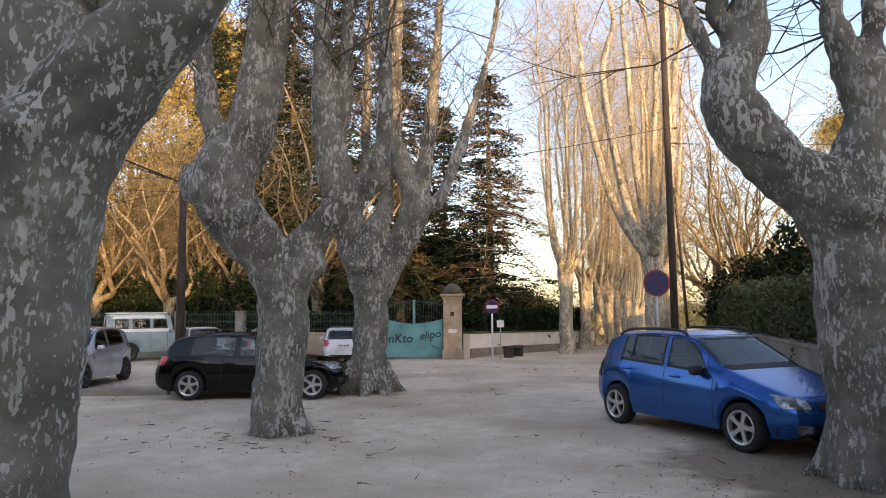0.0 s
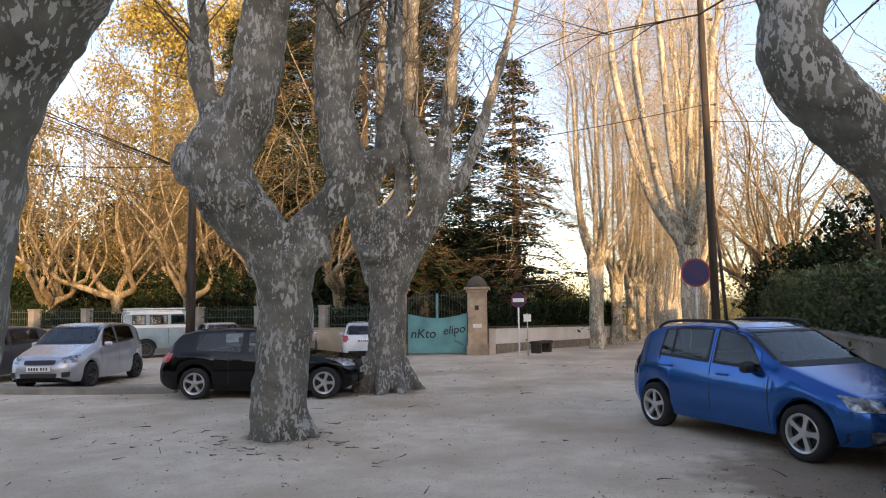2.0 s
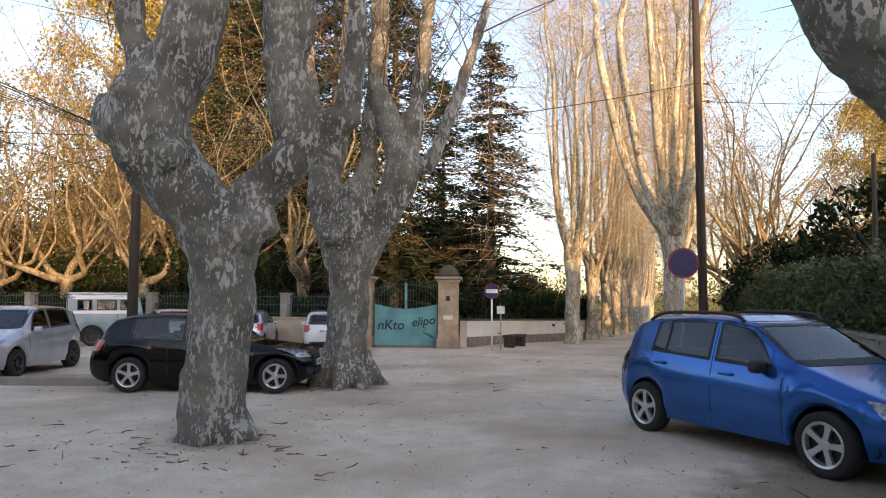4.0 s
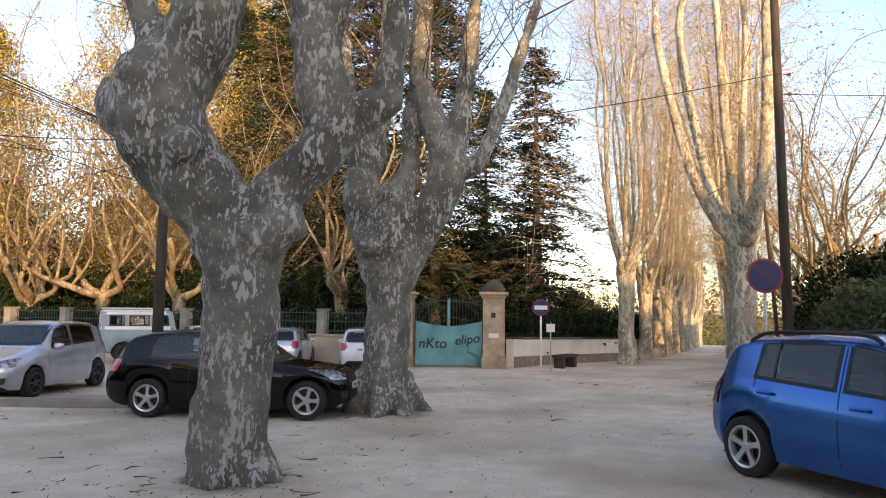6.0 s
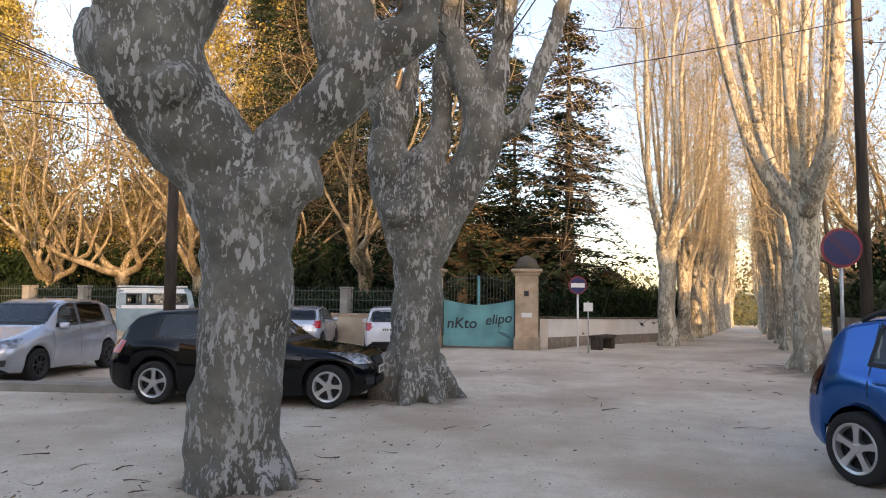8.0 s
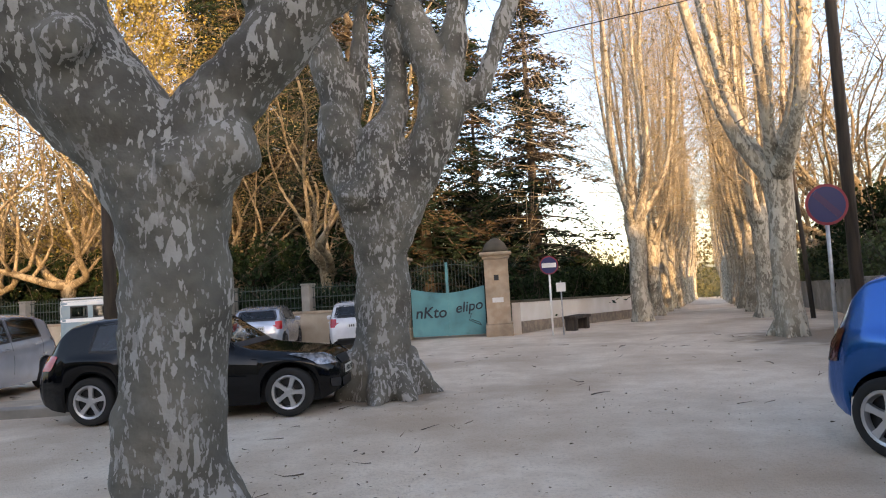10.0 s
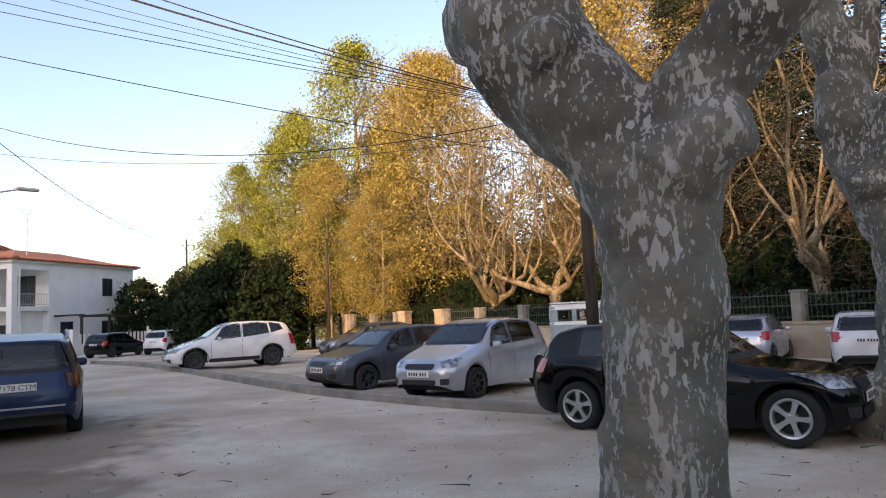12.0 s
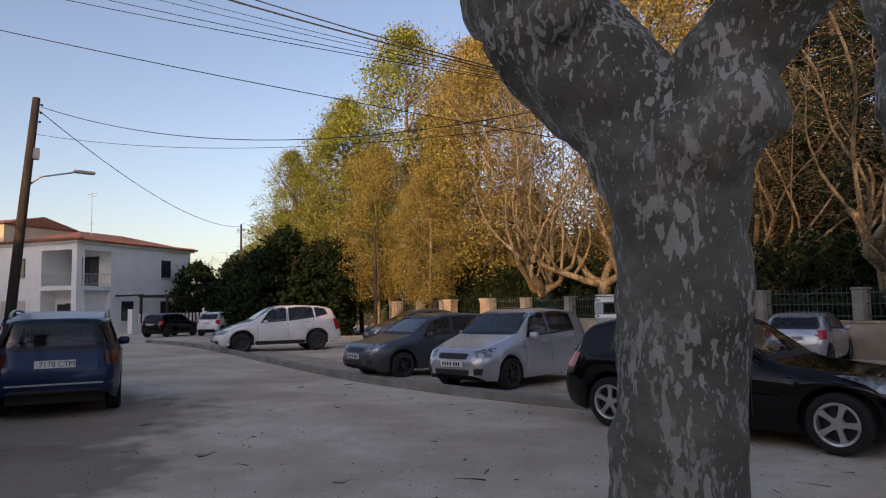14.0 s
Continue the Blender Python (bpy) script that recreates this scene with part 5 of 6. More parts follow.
hatch("blue hatchback with roof rails and dusty alloy wheels", 4.08, 1.76, 1.57, 2.59, 0.83, 0.325, P_BLUE, (4.18, 10.5), (0.45, -0.893), "right", "five", rails=M["black"], bonnet=1.02, belt0=0.96, clear=0.24, low_tail=1.02, fog="lamp", chin=True, lamps="tail_dark", mirror_mat=M["black"])
hatch("glossy black hatchback with silver alloy wheels", 4.08, 1.75, 1.43, 2.66, 0.62, 0.315, P_BLACK, (-2.81, 15.77), (1, 0.026), "right", "five", bonnet=0.89, cowl=0.31, roof0=0.45, belt0=0.84, low_tail=0.93, doors=3, clear=0.17, tail=0.895)
hatch("silver hatchback with dark alloy wheels", 3.70, 1.69, 1.50, 2.39, 0.78, 0.30, P_SILVER, (-8.8, 17.6), (0.087, -0.996), "left", "plain", bonnet=0.98, cowl=0.27, roof0=0.42, belt0=0.92, low_tail=1.0)
hatch("dark grey hatchback parked beside a silver car", 4.0, 1.70, 1.44, 2.46, 0.82, 0.30, P_GREY, (-12.2, 17.8), (-0.12, -0.99), "left", "plain", bonnet=0.93, belt0=0.88)
hatch("white sport utility car with black lower trim", 4.48, 1.85, 1.65, 2.67, 0.88, 0.35, P_WHITE, (-23.78, 19.73), (-0.30, -0.955), "left", "plain", bonnet=1.06, cowl=0.27, roof0=0.42, belt0=1.0, lower=M["black"], clear=0.26, low_tail=1.12, quarter=True, tail=0.91, rise=0.12, size=1.05)
hatch("dark blue estate car parked at the kerb, seen from behind", 4.40, 1.76, 1.54, 2.71, 0.86, 0.31, P_NAVY, (-14.25, 11.5), (-0.955, 0.297), "", "plain", bonnet=0.94, cowl=0.25, roof0=0.40, tail=0.955, belt0=0.92, rails=M["steel"], plate_text="7178 CTM", low_tail=0.95, lamps="tail_dark", quarter=True, glass_w=1.08, strip=True, size=1.06)
hatch("silver hatchback parked nose-in at the fence", 3.8, 1.66, 1.46, 2.47, 0.75, 0.3, P_SILVER, (-6.8, 26.6), (-0.12, 0.99), "", "plain", size=0.88)
hatch("small white hatchback parked nose-in by the gate", 3.65, 1.64, 1.48, 2.3, 0.7, 0.29, P_WHITE, (-4.05, 25.9), (-0.2, 0.98), "", "plain", size=0.88)
hatch("white hatchback parked nose-out by the fence", 3.9, 1.68, 1.46, 2.45, 0.78, 0.3, P_WHITE, (-9.6, 26.9), (0.55, -0.83), "", "plain", size=0.88)
hatch("silver-grey hatchback parked by the stone gatepost", 3.9, 1.68, 1.46, 2.45, 0.78, 0.3, P_GREY, (-22.0, 26.3), (-0.35, -0.94), "", "plain")
hatch("black hatchback parked in front of the white house", 3.8, 1.66, 1.46, 2.45, 0.75, 0.3, P_BLACK, (-43.3, 24.6), (-0.5, 0.86), "", "plain")
hatch("white hatchback parked near the white house", 3.8, 1.66, 1.48, 2.45, 0.75, 0.3, P_WHITE, (-42.0, 27.4), (-0.55, 0.83), "", "plain")
hatch("white car parked beyond the hedge", 4.4, 1.8, 1.7, 2.7, 0.86, 0.33, P_WHITE, (-42.5, 16.6), (-0.9, 0.42), "", "plain", bonnet=1.05, belt0=1.05)


def off_roader():
    """Boxy old off-roader, white top over grey-blue body."""
    L, W, H = 3.65, 1.66, 1.98
    top = [(0, 1.05), (0.01, 1.1), (0.28, 1.12), (0.30, 1.22), (0.335, 1.86), (0.37, 1.95), (0.7, 1.98), (0.985, 1.96), (0.995, 1.9), (1, 1.85)]
    belt = [(0, 0.98), (0.28, 1.05), (0.3, 1.18), (1, 1.22)]
    width = [(0, 0.9), (0.02, 0.96), (0.2, 1), (0.98, 1), (1, 0.97)]
    up = 1.72
    side = [[(0.385, up), (0.52, up), (0.52, 1.36), (0.37, 1.36)], [(0.56, up), (0.74, up), (0.74, 1.36), (0.56, 1.36)], [(0.79, up), (0.92, up), (0.92, 1.36), (0.79, 1.36)]]
    shield = [(-0.62, 1.78), (0.62, 1.78), (0.66, 1.3), (-0.66, 1.3)]
    back = [(-0.3, 1.74), (0.3, 1.74), (0.3, 1.38), (-0.3, 1.38)]
    w = W / 2
    pan = [("headlight", "front", [(0.32, 0.95), (0.5, 0.95), (0.5, 0.78), (0.32, 0.78)], "lamp", ""), ("tail_light", "rear", [(0.68, 0.9), (0.76, 0.9), (0.76, 0.8), (0.68, 0.8)], "tail", "")]
    pan += [("roof_side", sd, [(L / 2 - 0.345 * L, 1.93), (-L / 2 + 0.01, 1.93), (-L / 2 + 0.01, 1.76), (L / 2 - 0.335 * L, 1.76)], "white", "white upper body") for sd in ("left", "right")]
    pan += [("body_side", sd, [(L / 2 - 0.33 * L, 1.33), (-L / 2 + 0.01, 1.33), (-L / 2 + 0.01, 1.22), (L / 2 - 0.33 * L, 1.2)], "white", "white upper body") for sd in ("left", "right")]
    pan += [("rear_panel", "rear", [(-0.74, 1.9), (-0.32, 1.9), (-0.32, 1.22), (-0.76, 1.22)], "white", "white upper body")]
    t = car("old boxy off-roader, white over grey-blue", L, W, H, 2.2, 0.65, 0.37, P_ROVER, top, belt, width, side, shield, back, (-12.0, 27.8, 0), (0.83, 0.56), "", "plain", dict(panels=pan, seams=[(0.37, 0.5, 1.2), (0.55, 0.5, 1.3)], mirror=0.34, plate_r=0.85), "off_roader", clear=0.38, tumble=0.12)
    bm = bmesh.new()
    box(bm, -L / 2 + 0.02, L / 2 - 0.37 * L, -0.68, 0.68, 1.962, 2.01, 0.02)
    part("roof_panel", bm, M["white"], t, "white roof panel")
    t.scale = (0.92, 0.92, 0.92)
    return t


off_roader()


# ---- fence, gate and walls ----
def fence_y(x):
    return 27.6 - 0.2 * (x + 3)


def fence_run(x0, x1, posts, cap="stone"):
    """Low rendered wall with stone posts and an iron railing of single bars."""
    a, b = Vector((x0, fence_y(x0), 0)), Vector((x1, fence_y(x1), 0))
    L = (b - a).length
    turn = math.degrees(math.atan2(b.y - a.y, b.x - a.x))
    t = thing("railing_fence", "low rendered wall topped by stone posts and iron railings", "fence", (a.x, a.y, 0), turn, kind="structure")
    boxes("low_wall", [(0, L, -0.16, 0.16, -0.3, 0.92)], M["cream"], t)
    boxes("coping", [(0, L, -0.2, 0.2, 0.923, 1.0)], M["stone"], t, bevel=0.012)
    pm = None
    for k in range(posts + 1):
        x = L * k / posts
        if pm is None:
            bm = bmesh.new()
            box(bm, -0.14, 0.14, -0.205, 0.205, 1.003, 1.8, 0.015)
            box(bm, -0.17, 0.17, -0.23, 0.23, 1.803, 1.87, 0.025)
            o = part("stone_post", bm, M["concrete"], t)
            pm = o.data
        else:
            o = new("stone_post", pm)
            o.parent = t
        o.location = (x, 0, 0)
    for z in (1.1, 1.42, 1.72):
        boxes("rail", [(0.2, L - 0.2, -0.012, 0.012, z, z + 0.03)], M["iron"], t)
    v, f = tube_data([(0, 0, 1.0), (0, 0, 1.84), (0, 0, 1.9)], [0.011, 0.011, 0.002], 4)
    bar = None
    x = 0.3
    while x < L - 0.25:
        if bar is None:
            o = mesh_object("railing_bar", v, f, M["iron"], t)
            bar = o.data
        else:
            o = new("railing_bar", bar)
            o.parent = t
        o.location = (x, 0, 0)
        x += 0.135
    return t


fence_run(-19.8, -3.3, 6)
fence_run(-31.5, -26.6, 2)
# openwork gates between the far gateposts
fence_run(-22.4, -19.85, 1)


def gatepost(x, y, h=2.45, w=0.8, urn=True, label="weathered sandstone gatepost with a moulded cap"):
    t = thing("gatepost", label, "gatepost", (x, y, 0))
    q = w / 2
    bm = bmesh.new()
    box(bm, -q - 0.05, q + 0.05, -q - 0.05, q + 0.05, -0.1, 0.35, 0.02)
    box(bm, -q, q, -q, q, 0.352, h - 0.2, 0.012)
    part("shaft", bm, M["stone"], t)
    bm = bmesh.new()
    k = 1.0 if urn else 0.4
    box(bm, -q - 0.05 * k, q + 0.05 * k, -q - 0.05 * k, q + 0.05 * k, h - 0.198, h - 0.1, 0.02)
    box(bm, -q - 0.12 * k, q + 0.12 * k, -q - 0.12 * k, q + 0.12 * k, h - 0.098, h, 0.03)
    part("cap", bm, M["stone"], t)
    if urn:
        n, vs, prof = 20, [], [(0.36, h + 0.002), (0.38, h + 0.08), (0.33, h + 0.16), (0.3, h + 0.24), (0.2, h + 0.34), (0.1, h + 0.4), (0.02, h + 0.42)]
        for r, z in prof:
            vs += [(r * math.cos(6.2832 * k / n), r * math.sin(6.2832 * k / n), z) for k in range(n)]
        fs = [(i * n + k, i * n + (k + 1) % n, (i + 1) * n + (k + 1) % n, (i + 1) * n + k) for i in range(len(prof) - 1) for k in range(n)] + [tuple(range(n - 1, -1, -1))]
        mesh_object("finial", vs, fs, M["dark_shaded"], t, smooth=True)
    return t


gp = gatepost(-0.09, 27.3, 2.45, 0.7)
boxes("letter_plate", [(-0.16, 0.16, -0.375, -0.352, 0.98, 1.12)], M["white"], gp, "pale letter plate", bevel=0.004)
boxes("intercom", [(-0.08, 0.06, -0.38, -0.352, 1.62, 1.78)], M["black"], gp, "dark intercom panel", bevel=0.006)
gatepost(-3.08, 27.45, 2.45, 0.66)
for x in (-22.7, -25.9, -32.0):
    gatepost(x, fence_y(x), 1.9, 0.5, False, "sunlit sandstone gatepost in the fence")


def teal_gate():
    t = thing("double_gate", "teal sheet-metal double gate with iron bars and black graffiti", "gate", (-1.57, 27.3, 0))
    half = 1.1
    lo = lambda x: 1.30 + 0.17 * (abs(x) / half) ** 1.6
    hi = lambda x: 2.27 - 0.16 * (abs(x) / half) ** 2
    for s in (-1, 1):
        n = 14
        vs, fs = [], []
        for k in range(n + 1):
            x = s * (0.008 + (half - 0.016) * k / n)
            for y in (-0.02, 0.02):
                vs += [(x, y, 0.07), (x, y, lo(x))]
        for k in range(n):
            a, b = 4 * k, 4 * k + 4
            fs += [(a, b, b + 1, a + 1), (a + 2, a + 3, b + 3, b + 2), (a + 1, b + 1, b + 3, a + 3), (a, a + 2, b + 2, b)]
        fs += [(0, 1, 3, 2), (4 * n, 4 * n + 2, 4 * n + 3, 4 * n + 1)]
        leaf = mesh_object("gate_leaf", vs, fs, M["teal"], t)
        v, f = tube_data([(s * (0.008 + (half - 0.016) * k / 12), 0, lo(half * k / 12) + 0.01) for k in range(13)], [0.022] * 13, 6)
        mesh_object("curved_rail", v, f, M["teal"], leaf)
        v, f = tube_data([(s * (0.02 + (half - 0.04) * k / 12), 0, hi(half * k / 12) - 0.1) for k in range(13)], [0.014] * 13, 6)
        mesh_object("top_rail", v, f, M["iron"], leaf)
        for k in range(11):
            x = s * (0.06 + k * 0.1)
            v, f = tube_data([(x, 0, lo(x)), (x, 0, hi(x)), (x, 0, hi(x) + 0.07)], [0.011, 0.011, 0.002], 5)
            mesh_object("gate_bar", v, f, M["iron"], leaf)
        boxes("stile", [(s * 0.02 - 0.018, s * 0.02 + 0.018, -0.035, 0.035, 0.06, 2.24)], M["teal"], leaf)
    up = Matrix.Rotation(math.pi / 2, 4, "X")
    lettering("nKto", "graffiti", 0.46, M["ink"], t, Matrix.Translation((-1.0, -0.024, 0.62)) @ up, 0.001, 0.15, 0.006)
    lettering("elipo", "graffiti", 0.42, M["ink"], t, Matrix.Translation((0.2, -0.024, 0.72)) @ Matrix.Rotation(-0.12, 4, "Y") @ up, 0.001, 0.25, 0.004)
    v, f = tube_data([(0.68, -0.026, 0.7), (0.6, -0.026, 0.5), (0.95, -0.026, 0.33), (0.9, -0.026, 0.42), (0.66, -0.026, 0.52)], [0.012] * 5, 5)
    mesh_object("graffiti_tail", v, f, M["ink"], t)
    return t


teal_gate()


def line_wall(name, label, a, b, h, mat, thick=0.3, base=None, base_h=0.0, cope=True, z0=-0.5):
    """A straight wall from a to b, with an optional rough foot and a coping; it follows the fall of the ground."""
    a, b = Vector((a[0], a[1], 0)), Vector((b[0], b[1], 0))
    L = (b - a).length
    za, zb = ground_z(a.x, a.y), ground_z(b.x, b.y)
    t = thing(name, label, "wall", (a.x, a.y, za), math.degrees(math.atan2(b.y - a.y, b.x - a.x)), kind="structure")
    t.matrix_basis = t.matrix_basis @ Matrix.Rotation(-math.atan2(zb - za, L), 4, "Y")
    boxes("wall_body", [(0, L, -thick / 2, thick / 2, z0, h)], mat, t)
    if cope:
        boxes("coping", [(-0.02, L + 0.02, -thick / 2 - 0.04, thick / 2 + 0.04, h + 0.003, h + 0.075)], M["dark_shaded"] if mat == M["limewash"] else M["concrete"], t, bevel=0.012)
    if base:
        boxes("wall_foot", [(0, L, -thick / 2 - 0.06, -thick / 2 - 0.002, z0, base_h), (0, L, thick / 2 + 0.002, thick / 2 + 0.06, z0, base_h)], base, t)
    return t


line_wall("wall_park", "long limewashed garden wall with a rough stone foot", (0.42, 27.6), (6.2, 37.2), 0.92, M["limewash"], base=M["rubble"], base_h=0.36)
line_wall("wall_park_far", "long limewashed garden wall with a rough stone foot", (6.25, 37.3), (24, 97), 0.92, M["limewash"], base=M["rubble"], base_h=0.36)
line_wall("wall_lane", "weathered concrete garden wall below a dark hedge", (4.9, 3.0), (9.3, 25.0), 1.1, M["concrete"])
line_wall("wall_lane_far", "weathered concrete garden wall below a dark hedge", (9.35, 25.1), (13.5, 39.0), 1.05, M["concrete"])
K = Vector((-0.93, 0.3676, 0))
W0 = Vector((-12.17, 8.16, 0))
line_wall("wall_street", "rendered garden wall below a clipped hedge", tuple((W0 - K * 3)[:2]), tuple((W0 + K * 8.8)[:2]), 1.02, M["dark_shaded"], cope=False)


def hedge(name, label, a, b, z0, z1, depth, mat, count, leaf, seed):
    """A hedge of many small leaves over a dark branching core, ragged on top."""
    rng = np.random.default_rng(seed)
    a, b = Vector((a[0], a[1], 0)), Vector((b[0], b[1], 0))
    L = (b - a).length
    t = thing(name, label, "hedge", (a.x, a.y, 0), math.degrees(math.atan2(b.y - a.y, b.x - a.x)))
    n = int(L / 0.4) + 2
    S = [(rng.uniform(0, L), rng.uniform(-depth * 0.3, depth * 0.3), z0) for _ in range(n * 4)]
    v, f, _, _, _ = twig_batch(S, rng.normal(0, 0.3, (len(S), 3)) + np.array([0, 0, 1]), np.full(len(S), (z1 - z0) * 0.95), np.full(len(S), 0.025), rng, 0.5)
    soup("branchwork", v, f, M["twig_dark"], t)["kind"] = "stuff"
    c = rng.uniform(0, 1, (count, 3)) ** np.array([1, 1, 0.8])
    side = rng.random(count)
    y = np.where(side < 0.4, -0.5 + 0.12 * c[:, 1], np.where(side < 0.55, 0.5 - 0.12 * c[:, 1], c[:, 1] - 0.5)) * depth
    top = np.array([0.86 + 0.16 * noise.noise(Vector((q * L * 0.9, 3.1, seed))) + 0.06 * noise.noise(Vector((q * L * 3.1, 7.7, seed))) for q in c[:, 0]])
    pts = np.stack([c[:, 0] * L, y, z0 + (z1 - z0) * c[:, 2] * top], axis=1)
    v, f = leaf_cloud(pts, rng, 6, leaf * 1.2, np.array([0.1, 0.07, 0.09]))
    soup("foliage", v, f, M[mat], t)["kind"] = "stuff"
    return t


hedge("hedge", "dark evergreen hedge growing over the lane wall", (5.6, 4.0), (9.5, 24.0), 0.9, 2.75, 1.0, "hedge", 6500, 0.09, 11)
hedge("hedge", "dark evergreen hedge farther along the lane", (9.9, 25.0), (14.0, 39.0), 0.8, 2.3, 1.0, "hedge", 2500, 0.11, 12)
hedge("hedge", "clipped yellow-green hedge over the street wall", tuple((W0 - K * 3 - Vector((0.17, 0.43, 0)))[:2]), tuple((W0 + K * 8.6 - Vector((0.17, 0.43, 0)))[:2]), 0.95, 2.12, 0.8, "hedge_lit", 8000, 0.055, 13)
hedge("hedge", "dark shrubs behind the park wall", (0.9, 29.8), (6.5, 39.0), 0.1, 2.1, 1.3, "leaf_dark", 2600, 0.12, 14)
hedge("hedge", "dark ivy behind the iron railings", (-19.5, fence_y(-19.5) + 0.9), (-3.6, fence_y(-3.6) + 0.9), 0.1, 1.75, 0.8, "leaf_dark", 3600, 0.11, 15)
hedge("hedge", "dark undergrowth behind the far railings", (-34, fence_y(-34) + 1.2), (-19.6, fence_y(-19.6) + 1.2), 0.1, 2.2, 1.2, "leaf_dark", 3600, 0.12, 16)

# the near undergrowth takes the dark leaf colour for the shade below the trees
hedge("undergrowth", "tangled undergrowth under the park trees, coloured dark for shade", (-34, fence_y(-34) + 4.5), (-4, fence_y(-4) + 4.5), 0.0, 4.2, 3.0, "leaf_dark", 6500, 0.13, 17)
hedge("undergrowth", "brown tangled undergrowth deep in the park", (-38, 46), (2, 44), 0.0, 7.0, 4.0, "leaf_olive", 8000, 0.2, 18)

# ---- street edge ----
def swept(name, label, line, section, mat, kind="structure", cat="kerb", z=0.0):
    """A cross-section carried along a line on the ground."""
    pts = [Vector((p[0], p[1], 0)) for p in line]
    sm, _ = smooth_line(pts, [0] * len(pts), 8)
    vs, fs, m = [], [], len(section)
    for i, p in enumerate(sm):
        d = (sm[min(i + 1, len(sm) - 1)] - sm[max(i - 1, 0)]).normalized()
        nrm = Vector((-d.y, d.x, 0))
        for a, h in section:
            q = p + nrm * a
            vs.append((q.x, q.y, ground_z(q.x, q.y) + h + z))
    fs = [(i * m + k, i * m + (k + 1) % m, (i + 1) * m + (k + 1) % m, (i + 1) * m + k) for i in range(len(sm) - 1) for k in range(m)]
    fs += [tuple(range(m)), tuple((len(sm) - 1) * m + k for k in reversed(range(m)))]
    ob = mesh_object(name, vs, fs, mat)
    return tagged(ob, label, cat, kind=kind)


KERB = [(-36, 20.6), (-31, 20.5), (-27, 19.9), (-22.5, 18.95), (-18.4, 18.06), (-15.5, 17.4), (-12.9, 16.95), (-9.8, 16.62), (-7.2, 16.75), (-6.4, 16.85)]
swept("kerb", "low worn kerb of dark stone edging the parking strip", KERB, [(-0.11, -0.1), (-0.1, 0.13), (-0.07, 0.155), (0.07, 0.155), (0.1, 0.13), (0.1, -0.1)], M["concrete"])
swept("parking_edge", "dark packed earth strip behind the kerb", [(x, y + 0.55) for x, y in KERB], [(-0.44, -0.1), (-0.44, 0.03), (0.7, 0.045), (1.2, 0.004), (1.2, -0.1)], M["earth"], cat="road")
kl = Vector((-9.58, 8.72, 0))
swept("kerb", "worn concrete kerb along the street pavement", [tuple((kl - K * 4)[:2]), tuple(kl[:2]), tuple((kl + K * 9)[:2]), tuple((kl + K * 18)[:2]), tuple((kl + K * 30)[:2])], [(-0.09, -0.1), (-0.09, 0.13), (-0.07, 0.15), (0.075, 0.15), (0.09, 0.13), (0.09, -0.1)], M["kerbstone"])
nk = Vector((-0.3676, -0.93, 0))
pv = kl + nk * 0.78
swept("pavement", "narrow grey concrete pavement below the garden wall", [tuple((pv - K * 4)[:2]), tuple(pv[:2]), tuple((pv + K * 9)[:2]), tuple((pv + K * 30)[:2])], [(-0.69, -0.1), (-0.69, 0.135), (0.69, 0.135), (0.69, -0.1)], M["dark_shaded"], cat="pavement")


# ---- poles, signs and cables ----
def pole(name, label, base, top, r, mat, cat="pole"):
    b, t = Vector(base), Vector(top)
    o = thing(name, label, cat, tuple(b))
    v, f = tube_data([(0, 0, -0.3), tuple((t - b) * 0.5), tuple(t - b)], [r * 1.15, r, r * 0.78], 14)
    mesh_object("shaft", v, f, M[mat], o, smooth=True)
    return o


def insulators(o, zs, r, way=(1, 0), lean=(0, 0)):
    for z in zs:
        bm = bmesh.new()
        box(bm, -0.03, 0.03, -0.03, 0.03, z - 0.03, z + 0.03, 0.01, Matrix.Translation((way[0] * (r + 0.07) + lean[0] * z, way[1] * (r + 0.07) + lean[1] * z, 0)))
        box(bm, -0.06 if way[0] else -0.012, 0.06 if way[0] else 0.012, -0.012 if way[0] else -0.06, 0.012 if way[0] else 0.06, z - 0.012, z + 0.012, 0, Matrix.Translation((way[0] * (r + 0.02) + lean[0] * z, way[1] * (r + 0.02) + lean[1] * z, 0)))
        part("insulator", bm, M["black"], o)


PR = (5.75, 18.6)
p1 = pole("utility_pole", "tall dark wooden utility pole beside the lane", (*PR, 0), (5.7, 18.6, 10.2), 0.088, "wood")
insulators(p1, (6.1, 6.5, 8.6), 0.12)
PB = (-7.1, 19.0)
p2 = pole("utility_pole", "wooden utility pole behind the parked cars", (*PB, 0), (-7.1, 19.0, 5.5), 0.11, "wood")
insulators(p2, (5.2, 5.35), 0.1)
PL0, PL1 = (-24.5, 12.35, 0), (-24.35, 12.98, 8.35)
p3 = pole("utility_pole", "leaning wooden utility pole carrying a street lamp", PL0, PL1, 0.14, "wood")
insulators(p3, (7.6, 7.9, 8.15), 0.1, (0, 1), (0.018, 0.0755))
boxes("junction_box", [(0.0, 0.22, 0.55, 0.75, 6.4, 6.75)], M["steel"], p3, "grey metal junction box", bevel=0.01)
v, f = tube_data([(0.1, 0.42, 5.5), (0.2, 0.8, 5.85), (0.5, 1.7, 6.05)], [0.03, 0.028, 0.025], 8)
arm = mesh_object("lamp_arm", v, f, M["steel"], p3, smooth=True)
bm = bmesh.new()
box(bm, -0.1, 0.1, -0.32, 0.32, -0.05, 0.05, 0.04, Matrix.Translation((0.55, 1.95, 6.07)))
part("lamp_head", bm, M["steel"], arm)
